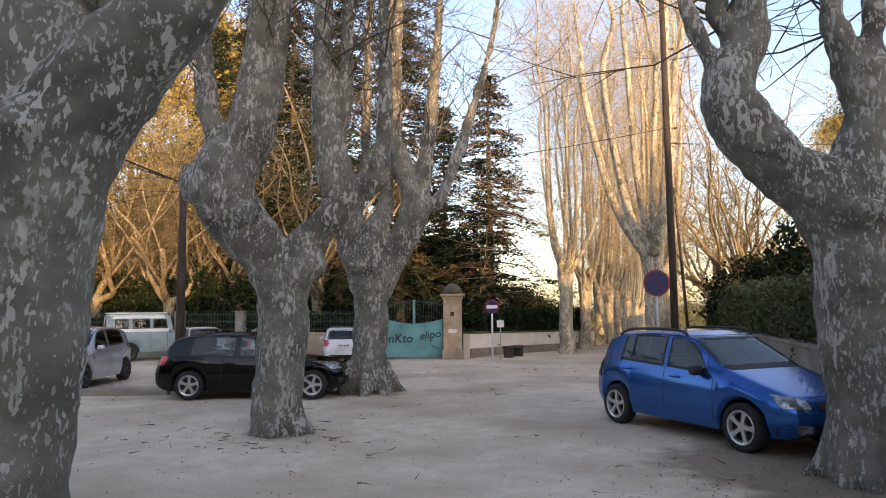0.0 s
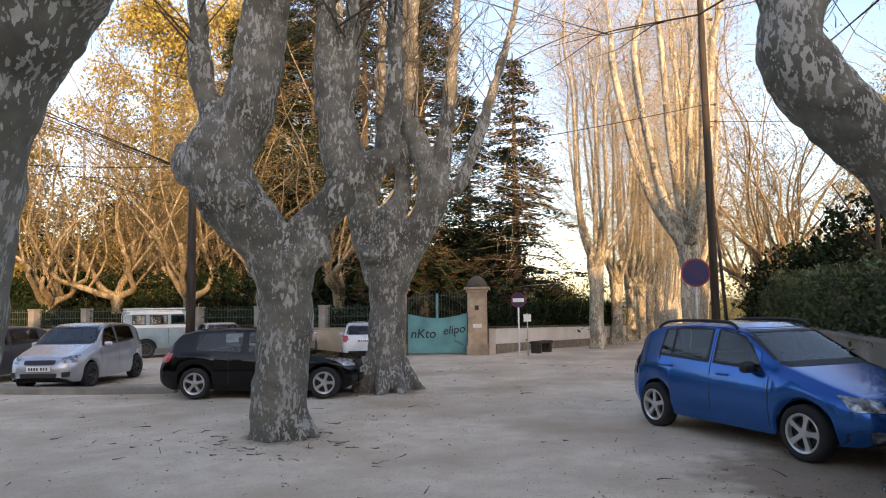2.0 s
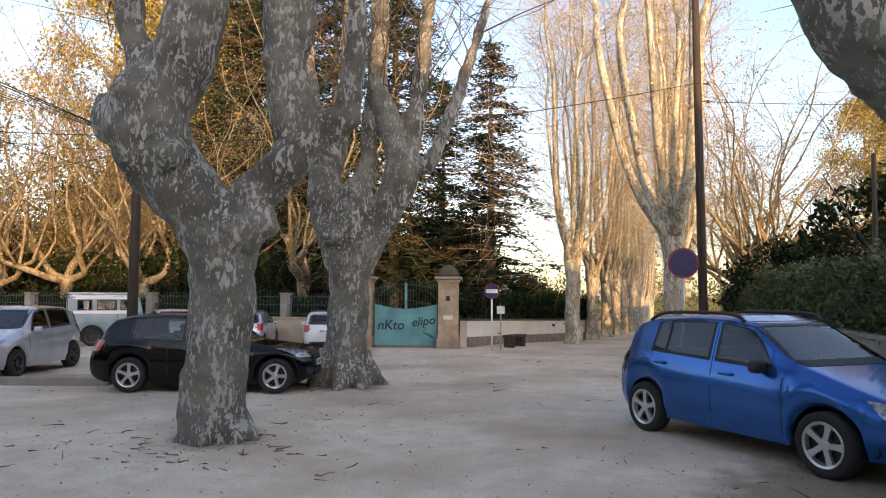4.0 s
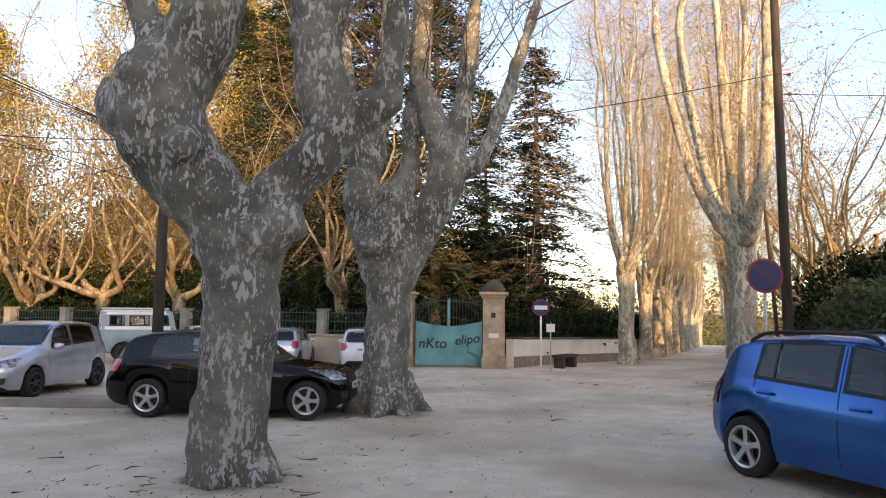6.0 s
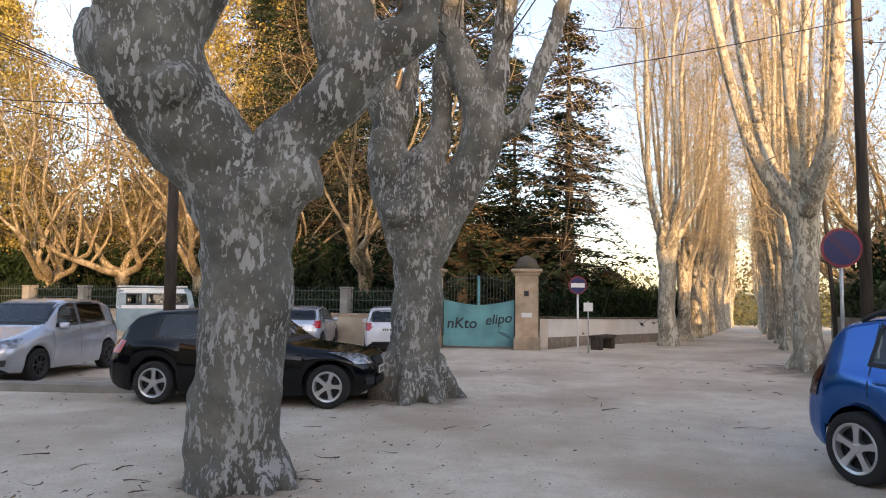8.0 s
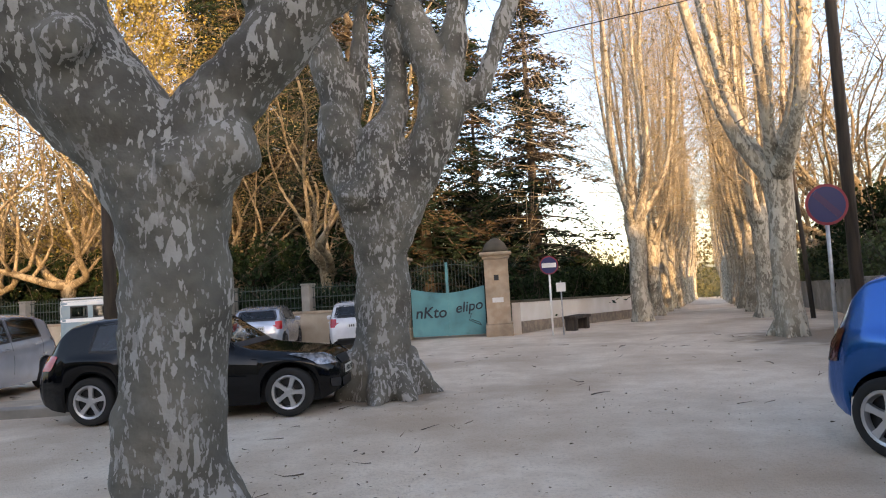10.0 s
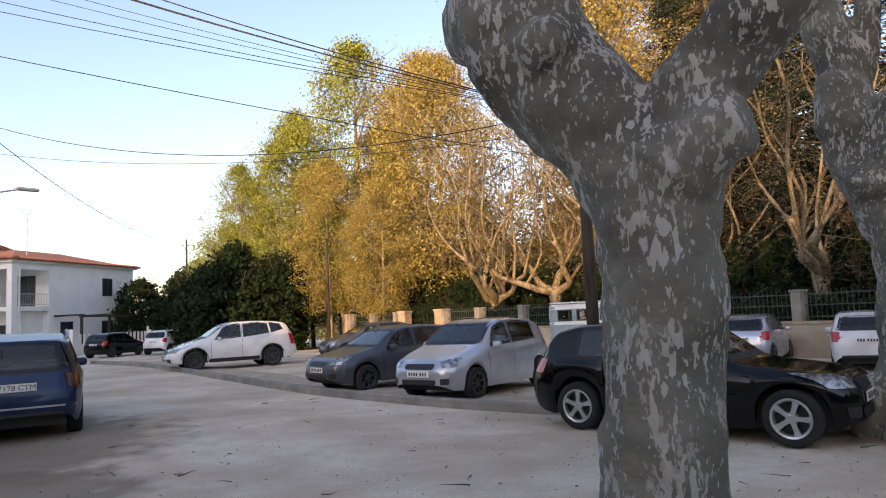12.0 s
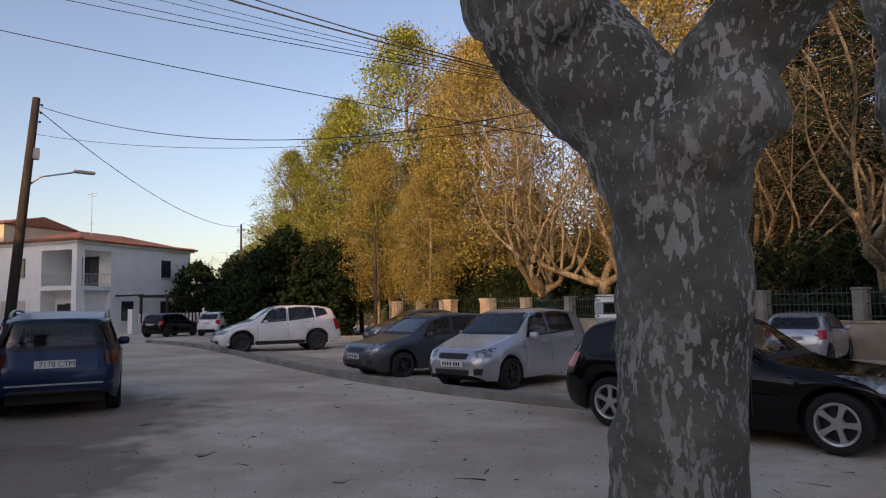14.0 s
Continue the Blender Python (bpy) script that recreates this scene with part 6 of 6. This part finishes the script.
for b, h in (((-52, 33.5, 0), 8.5), ((-31.5, 31.6, 0), 6.2)):
    pole("utility_pole", "thin pale pole by the dark bushes", b, (b[0], b[1], h), 0.09, "wood")
for b, h, lean in (((8.9, 27.5, 0), 6.5, -0.4), ((9.6, 19.0, 0), 5.0, 0.1)):
    pole("utility_pole", "thin wooden pole beyond the lane wall", b, (b[0] + lean, b[1], h), 0.06, "wood")


def cable(a, b, sag, r, label="thin black overhead cable strung between poles", n=20):
    a, b = Vector(a), Vector(b)
    pts = [a.lerp(b, k / n) - Vector((0, 0, sag * 4 * (k / n) * (1 - k / n))) for k in range(n + 1)]
    v, f = tube_data(pts, [r] * (n + 1), 5)
    return tagged(mesh_object("overhead_cable", v, f, M["cable"], smooth=True), label, "cable", "overhead cables")


TB = (-7.1, 19.0, 5.35)
for (x, y, z), r in (((-14.34, 9.47, 7.51), 0.007), ((-14.2, 10.37, 7.7), 0.007), ((-13.93, 11.51, 7.9), 0.006), ((-13.72, 12.21, 8.0), 0.006), ((-13.37, 13.12, 8.11), 0.013), ((-13.1, 13.74, 8.17), 0.013), ((-13.2, 13.4, 8.05), 0.011)):
    a, q = Vector(TB), Vector((x, y, z))
    cable(tuple(a), tuple(a + (q - a) * 1.9 + Vector((0, 0, 0.5))), 0.35, r)
cable((-7.1, 19, 4.4), (-20.95, 0.11, 9.4), 0.35, 0.008)
cable((-24.35, 13.05, 8.1), (-7.1, 19.0, 5.5), 1.0, 0.011)
cable((-24.4, 13.0, 7.2), (-7.1, 19.0, 5.1), 0.55, 0.007)
cable((-24.35, 13.0, 8.0), (-52, 33.5, 8.3), 1.0, 0.014)
cable((-7.1, 19.0, 5.3), (5.75, 18.5, 6.5), 0.3, 0.01)
cable((-7.1, 19.0, 5.15), (-31.5, 31.6, 6.0), 0.5, 0.008)
cable((5.75, 18.6, 8.6), (8.6, 27.5, 6.3), 0.3, 0.008)
cable((5.75, 18.6, 6.1), (30, 20, 7.5), 0.5, 0.008)
cable((5.75, 18.6, 8.7), (14, 60, 9.5), 0.7, 0.008)


def disc(bm, r, y0, y1, z, n=36, r0=0.0):
    vs = []
    for y in (y0, y1):
        vs.append([bm.verts.new((r * math.cos(6.28319 * k / n), y, z + r * math.sin(6.28319 * k / n))) for k in range(n)])
    bm.faces.new(vs[0])
    bm.faces.new(list(reversed(vs[1])))
    for k in range(n):
        bm.faces.new((vs[0][k], vs[0][(k + 1) % n], vs[1][(k + 1) % n], vs[1][k]))


def round_sign(x, y, z, r, label, bar=False, post="steel"):
    t = thing("road_sign", label, "road sign", (x, y, ground_z(x, y)))
    v, f = tube_data([(0, 0.04, -0.2), (0, 0.04, z + r * 0.8)], [0.03, 0.03], 10)
    mesh_object("post", v, f, M[post], t, smooth=True)
    for nm, rr, y0, y1, mat in (("rim", r, -0.004, 0.008, "red"), ("face", r * 0.87, -0.008, -0.0045, "blue")):
        bm = bmesh.new()
        disc(bm, rr, y0, y1, z)
        part(nm, bm, M[mat], t)
    if bar:
        boxes("lettering_bar", [(-0.75 * r, 0.75 * r, -0.0125, -0.0085, z - 0.24 * r, z + 0.24 * r)], M["white"], t, "unreadable pale lettering bar")
    else:
        bm = bmesh.new()
        box(bm, -r * 0.8, r * 0.8, -0.012, -0.0085, -0.05, 0.05, 0, Matrix.Translation((0, 0, z)) @ Matrix.Rotation(math.radians(45), 4, "Y"))
        part("bar", bm, M["faded"], t, "faded dark red bar")
    return t


round_sign(5.24, 18.3, 2.5, 0.33, "round no-parking sign, dark blue with a red rim")
round_sign(1.38, 26.2, 1.95, 0.26, "round blue and red sign on a white post", True, "white")
t = thing("notice_board", "small white notice on a thin grey post", "sign", (1.68, 26.3, 0))
boxes("panel", [(-0.13, 0.13, -0.015, 0.0, 1.2, 1.45)], M["white"], t, bevel=0.003)
v, f = tube_data([(0, 0.02, -0.1), (0, 0.02, 1.5)], [0.02, 0.02], 8)
mesh_object("post", v, f, M["steel"], t, smooth=True)
t = thing("street_sign", "small brown street sign on a rusty post", "sign", (-13.75, 8.98, 0), 20)
v, f = tube_data([(0, 0, 0), (0, 0, 3.05)], [0.03, 0.03], 8)
mesh_object("post", v, f, M["steel"], t, smooth=True)
boxes("panel", [(-0.16, 0.16, -0.05, 0.05, 2.72, 3.05)], M["house_rose"], t, bevel=0.006)
t = thing("bench", "low dark weathered bench by the park wall", "bench", (2.25, 28.0, 0), 58)
boxes("seat", [(-0.55, 0.55, -0.2, 0.2, 0.34, 0.43)], M["wood"], t, bevel=0.015)
for x in (-0.4, 0.4):
    boxes("leg", [(x - 0.09, x + 0.09, -0.17, 0.17, -0.05, 0.338)], M["wood"], t, bevel=0.01)


# ---- houses ----
def house_window(t, x, y, z, w, h, face, shutter=False):
    """A framed window on a wall that faces -y or +x."""
    o = new("window")
    o.parent = t
    o.matrix_basis = Matrix.Translation((x, y, z)) @ Matrix.Rotation(0 if face == "-y" else math.pi / 2, 4, "Z")
    boxes("frame", [(-w / 2 - 0.06, w / 2 + 0.06, -0.05, 0.0, -0.06, -0.001), (-w / 2 - 0.06, w / 2 + 0.06, -0.05, 0.0, h + 0.001, h + 0.06), (-w / 2 - 0.06, -w / 2 - 0.001, -0.05, 0.0, 0, h), (w / 2 + 0.001, w / 2 + 0.06, -0.05, 0.0, 0, h), (-0.03, 0.03, -0.045, -0.0145, 0, h)], M["black"] if not shutter else M["shutter"], o)
    boxes("pane", [(-w / 2, w / 2, -0.014, -0.004, 0, h)], M["shutter"] if shutter else M["pane"], o)
    boxes("sill", [(-w / 2 - 0.12, w / 2 + 0.12, -0.12, -0.003, -0.13, -0.062)], M["white"], o)
    return o


def tile_roof(t, x0, x1, y0, y1, z, ridge, over=0.4):
    """Hipped roof laid in rows of round tiles."""
    bm = bmesh.new()
    X0, X1, Y0, Y1 = x0 - over, x1 + over, y0 - over, y1 + over
    cx, cy = (X0 + X1) / 2, (Y0 + Y1) / 2
    d = min(X1 - X0, Y1 - Y0) / 2
    r0, r1 = ((X0 + d, cy), (X1 - d, cy)) if X1 - X0 > Y1 - Y0 else ((cx, Y0 + d), (cx, Y1 - d))
    vs = [bm.verts.new(p) for p in ((X0, Y0, z), (X1, Y0, z), (X1, Y1, z), (X0, Y1, z), (*r0, ridge), (*r1, ridge))]
    a, b, c, e, f, g = vs
    if X1 - X0 > Y1 - Y0:
        fcs = [(a, b, g, f), (b, c, g), (c, e, f, g), (e, a, f)]
    else:
        fcs = [(a, b, f), (b, c, g, f), (c, e, g), (e, a, f, g)]
    for q in fcs:
        bm.faces.new(q)
    bm.faces.new((e, c, b, a))
    part("roof", bm, M["tile"], t, "terracotta tile roof")
    ch = []
    k = X0
    while k < X1:
        ch.append(tube_data([(k, Y0 - 0.04, z + 0.03), (k, Y0 + 0.5, z + 0.03 + 0.5 * (ridge - z) / d)], [0.085, 0.085], 6))
        k += 0.24
    k = Y0
    while k < Y1:
        ch.append(tube_data([(X1 + 0.04, k, z + 0.03), (X1 - 0.5, k, z + 0.03 + 0.5 * (ridge - z) / d)], [0.085, 0.085], 6))
        k += 0.24
    o = mesh_object("eaves_edging", *merge(ch), M["tile"], t, smooth=True)
    o["kind"] = "stuff"
    boxes("cornice", [(x0 - 0.25, x1 + 0.25, y0 - 0.25, y1 + 0.25, z - 0.16, z - 0.004)], M["white"], t)


HOUSE = (-54.0, 21.9, 0)
t = thing("white_house", "two-storey white rendered house with balcony and tile roof", "house", HOUSE, 28.4)
t.scale = (1.05, 1.05, 1.05)
boxes("wall", [(-7.4, -3.2, 0, 11.5, -0.3, 6.3)], M["house_white"], t)
boxes("wall", [(-3.198, 0, 3.0, 11.5, -0.3, 6.3)], M["house_white"], t)
boxes("wall", [(-3.198, -0.5, 1.2, 2.998, -0.3, 3.05)], M["house_white"], t)
boxes("balcony_slab", [(-3.198, 0.02, -0.02, 2.998, 3.052, 3.35)], M["house_white"], t)
boxes("beam", [(-3.198, 0.02, -0.02, 0.3, 5.85, 6.3), (-0.28, 0.02, 0.302, 2.998, 5.85, 6.3)], M["house_white"], t)
boxes("corner_column", [(-0.4, 0.04, -0.04, 0.4, -0.3, 3.05), (-0.4, 0.04, -0.04, 0.4, 3.352, 5.848)], M["house_white"], t)
boxes("ceiling_panel", [(-3.198, -0.3, 0.302, 2.998, 6.1, 6.3)], M["house_white"], t)
tile_roof(t, -7.4, 0, 0, 11.5, 6.46, 7.6)
for a, b in (((-3.1, 0.02), (-0.42, 0.02)), ((-0.02, 0.42), (-0.02, 2.95))):
    for z in (3.5, 4.2):
        v, f = tube_data([(*a, z), (*b, z)], [0.022, 0.022], 6)
        mesh_object("balcony_rail", v, f, M["steel"], t)
    for k in range(20):
        x, y = a[0] + (b[0] - a[0]) * k / 19, a[1] + (b[1] - a[1]) * k / 19
        v, f = tube_data([(x, y, 3.36), (x, y, 4.2)], [0.01, 0.01], 5)
        mesh_object("baluster", v, f, M["steel"], t)
house_window(t, -5.2, 0, 4.1, 0.9, 1.2, "-y")
house_window(t, -2.0, 3.0, 3.4, 1.6, 2.1, "-y")
house_window(t, 0, 8.6, 4.2, 0.9, 1.25, "+x")
house_window(t, 0, 4.6, 0.9, 1.0, 1.3, "+x")
house_window(t, 0, 8.6, 0.9, 1.0, 1.3, "+x")
house_window(t, -1.6, 1.2, 0.9, 1.1, 1.2, "-y")
boxes("garage_door", [(-6.9, -4.6, -0.04, -0.003, 0, 2.4)], M["shutter"], t, "grey garage door")
boxes("front_door", [(-2.95, -2.1, 1.15, 1.197, 0, 2.1)], M["black"], t, "dark front door")
boxes("downpipe", [(0.05, 0.13, 0.45, 0.53, 0, 6.2)], M["white"], t)
v, f = tube_data([(-1.4, 2.5, 7.0), (-1.4, 2.5, 10.2)], [0.03, 0.02], 6)
mast = mesh_object("aerial_mast", v, f, M["steel"], t)
for z, w in ((10.1, 0.5), (9.9, 0.35), (7.9, 0.25)):
    v, f = tube_data([(-1.4 - w, 2.5, z), (-1.4 + w, 2.5, z)], [0.015, 0.015], 5)
    mesh_object("aerial_rod", v, f, M["steel"], mast)
# pergola and garden wall
t = thing("pergola", "dark timber pergola along the house wall", "pergola", HOUSE, 28.4)
for y in (3.6, 6.4, 9.2, 11.4):
    boxes("post", [(2.4, 2.55, y - 0.08, y + 0.08, 0, 2.6)], M["wood"], t)
    boxes("rafter", [(0.06, 2.7, y - 0.06, y + 0.06, 2.72, 2.86)], M["wood"], t)
boxes("beam", [(2.4, 2.56, 3.4, 11.6, 2.603, 2.718)], M["wood"], t)
t = thing("garden_wall", "low white garden wall with white pickets", "wall", HOUSE, 28.4, kind="structure")
boxes("wall_body", [(4.0, 4.2, 1.0, 18, -0.2, 0.7)], M["house_white"], t)
for k in range(40):
    boxes("picket", [(4.06, 4.14, 1.2 + k * 0.42, 1.36 + k * 0.42, 0.703, 1.4)], M["house_white"], t)
for y in (1.0, 9, 18):
    boxes("pier", [(3.9, 4.3, y - 0.2, y + 0.2, -0.2, 1.75)], M["house_white"], t)
t = thing("cream_house", "two-storey cream and rose rendered house with an attic", "house", HOUSE, 28.4)
t.scale = (1.05, 1.05, 1.05)
boxes("wall", [(-18.5, -7.5, 0.25, 10, -0.3, 6.2)], M["house_cream"], t)
tile_roof(t, -18.5, -7.5, 0.25, 10, 6.36, 7.3, 0.35)
boxes("attic_wall", [(-14.5, -9.4, 2.0, 8.5, 6.4, 8.35)], M["house_cream"], t)
mesh_object("attic_roof", [(-14.8, 1.7, 8.36), (-9.1, 1.7, 8.36), (-9.1, 8.8, 8.36), (-14.8, 8.8, 8.36), (-14.8, 5.2, 9.2), (-9.1, 5.2, 9.2)], [(0, 1, 5, 4), (2, 3, 4, 5), (1, 2, 5), (3, 0, 4), (3, 2, 1, 0)], M["tile"], t)
for x in (-15.6, -12.6, -9.5):
    house_window(t, x, 0.25, 4.0, 1.1, 1.4, "-y", True)
house_window(t, -12.2, 2.0, 6.9, 0.5, 0.9, "-y")
boxes("garage_door", [(-10.8, -8.3, 0.2, 0.247, 0, 2.4)], M["shutter"], t, "pale garage door")
house_window(t, -13.4, 0.25, 1.0, 1.0, 1.2, "-y", True)
boxes("balcony", [(-20.5, -18.502, 0.5, 3, 3.1, 3.3)], M["house_rose"], t)
t = thing("rose_house", "terracotta rendered house behind the cream one", "house", HOUSE, 28.4)
t.scale = (1.05, 1.05, 1.05)
boxes("wall", [(-30, -20.6, 2, 12, -0.3, 5.6)], M["house_rose"], t)
tile_roof(t, -30, -20.6, 2, 12, 5.76, 6.8, 0.3)
# the building above the street hedge
t = thing("cream_house", "cream rendered house rising above the street hedge", "house", (-36.5, 7.2, 0), 21)
boxes("wall", [(-6, 5, -11, 0, -0.3, 8.2)], M["house_cream"], t)
tile_roof(t, -6, 5, -11, 0, 8.36, 9.2, 0.3)
tr = leafy_tree(91, 5.6, 1.7, "leaf_dark", "sparse dark shrub-like tree above the hedge", trunk_r=0.09, clumps=260, per=40, leaf=0.12, low=0.2, bark="twig_dark")
place(tr, -21.5, 8.2)
# umbrella pine and far woods on the skyline
pine = leafy_tree(92, 11, 4.2, "leaf_green", "umbrella pine on the skyline", trunk_r=0.2, clumps=160, per=40, leaf=0.2, low=0.62, bark="wood")
place(pine, -58, 41)
again(pine, -72, 45, 90, 0.85)
again(bush, -50, 40, 30, 1.0)
again(bush, -56, 43, 80, 1.1)


def far_woods():
    rng = np.random.default_rng(7)
    pts = []
    for k in range(1500):
        a = rng.uniform(-1.2, 1.35)
        r = rng.uniform(110, 150)
        x, y = math.sin(a) * r, math.cos(a) * r
        h = 7 + 4 * noise.noise(Vector((a * 6, 1, 2)))
        pts.append((x, y, -4 + rng.uniform(0, 1) * (h + 3.0)))
    v, f = leaf_cloud(pts, rng, 26, 0.65, np.array([2.0, 2.0, 1.2]))
    return tagged(soup("far_woods", v, f, M["leaf_olive"]), "distant olive-brown woods along the skyline", "woods", kind="stuff")


def wooded_hill():
    rng = np.random.default_rng(8)
    pts = []
    for k in range(1500):
        a = rng.uniform(-0.8, 0.02)
        r = rng.uniform(68, 96)
        h = 9.5 + 2.5 * noise.noise(Vector((a * 9, 4, 2)))
        pts.append((math.sin(a) * r, math.cos(a) * r, -2 + rng.uniform(0, 1) ** 0.7 * (h + 2)))
    v, f = leaf_cloud(pts, rng, 34, 0.36, np.array([1.3, 1.3, 0.9]))
    return tagged(soup("wooded_hill", v, f, M["needle_brown"]), "golden brown wooded rise beyond the park", "woods", kind="stuff")


def far_ridge():
    """The low bank that the far woods stand on."""
    vs, fs, n = [], [], 160
    for k in range(n + 1):
        a = -1.45 + 3.0 * k / n
        h = 1.2 + 2.2 * noise.noise(Vector((a * 9, 3, 1))) + 1.2 * noise.noise(Vector((a * 40, 1, 5)))
        for r, z in ((150, -8.0), (158, h), (230, h + 0.5), (240, -8.0)):
            vs.append((math.sin(a) * r, math.cos(a) * r, z))
    fs = [(4 * k + j, 4 * k + j + 1, 4 * k + 5 + j, 4 * k + 4 + j) for k in range(n) for j in range(3)]
    return tagged(mesh_object("backdrop", vs, fs, M["backdrop"], smooth=True), "low olive wooded ridge on the skyline", "hill", kind="structure")


far_ridge()
far_woods()
wooded_hill()


# ---- litter ----
def litter():
    rng = np.random.default_rng(3)
    spots = [((-2.4, 11.95), 1.0, 260), ((-1.78, 17.15), 1.4, 220), ((4.98, 9.0), 1.8, 700), ((-2.6, 5.8), 1.6, 400), ((5.4, 7.5), 1.6, 500)]
    pts = []
    for (x, y), s, n in spots:
        pts.append(np.stack([rng.normal(x, s, n), rng.normal(y, s, n)], 1))
    pts.append(np.stack([rng.uniform(-14, 8, 330), rng.uniform(2, 27, 330)], 1))
    pts.append(np.stack([rng.uniform(-20, -5, 300), rng.uniform(7, 17, 300)], 1))
    p = np.concatenate(pts)
    z = np.array([ground_z(x, y) + 0.012 for x, y in p])
    c = np.column_stack([p, z])
    n = len(c)
    a = rng.uniform(0, 6.28, n)
    s = rng.uniform(0.008, 0.028, n)
    k = rng.uniform(0.35, 0.8, n)
    d = np.column_stack([np.cos(a), np.sin(a), rng.uniform(-0.15, 0.3, n)]) * s[:, None]
    e = np.column_stack([-np.sin(a), np.cos(a), rng.uniform(-0.1, 0.3, n)]) * (s * k)[:, None]
    v = np.stack([c - d, c - e, c + d, c + e], 1).reshape(-1, 3)
    v[:, 2] += 0.004
    soup_ob = soup("leaf_litter", v, np.arange(n * 4).reshape(-1, 4), M["debris"])
    tagged(soup_ob, "scattered dry brown leaves on the sandy ground", "litter", kind="stuff")
    g = np.column_stack([np.concatenate([rng.uniform(-9, 7, 1600), rng.normal(4.8, 1.3, 900)]), np.concatenate([rng.uniform(4, 17, 1600), rng.normal(8.6, 1.2, 900)])])
    gz = np.array([ground_z(x, y) + 0.006 for x, y in g])
    v, f = leaf_cloud(np.column_stack([g, gz]), rng, 1, 0.022, np.array([0.02, 0.02, 0.001]), 0.85, 0.4)
    tagged(soup("crumbs", v, f, M["litter_brown"]), "crumbs of bark and dry leaf strewn on the ground", "litter", kind="stuff")
    q = np.concatenate([np.stack([rng.uniform(-13, 6, 330), rng.uniform(2, 24, 330)], 1), np.stack([rng.normal(-2.6, 0.75, 60), rng.normal(11.5, 0.5, 60)], 1)])
    st = np.column_stack([q, [ground_z(x, y) + 0.012 for x, y in q]])
    a = rng.uniform(0, 6.28, len(q))
    v, f, _, _, _ = twig_batch(st, np.column_stack([np.cos(a), np.sin(a), np.zeros(len(q))]), rng.uniform(0.06, 0.3, len(q)), rng.uniform(0.004, 0.011, len(q)), rng, 0.0)
    v[:, 2] = np.clip(v[:, 2], -0.02, 0.05)
    tagged(soup("fallen_twigs", v, f, M["debris"]), "small fallen twigs scattered on the ground", "litter", kind="stuff")


litter()
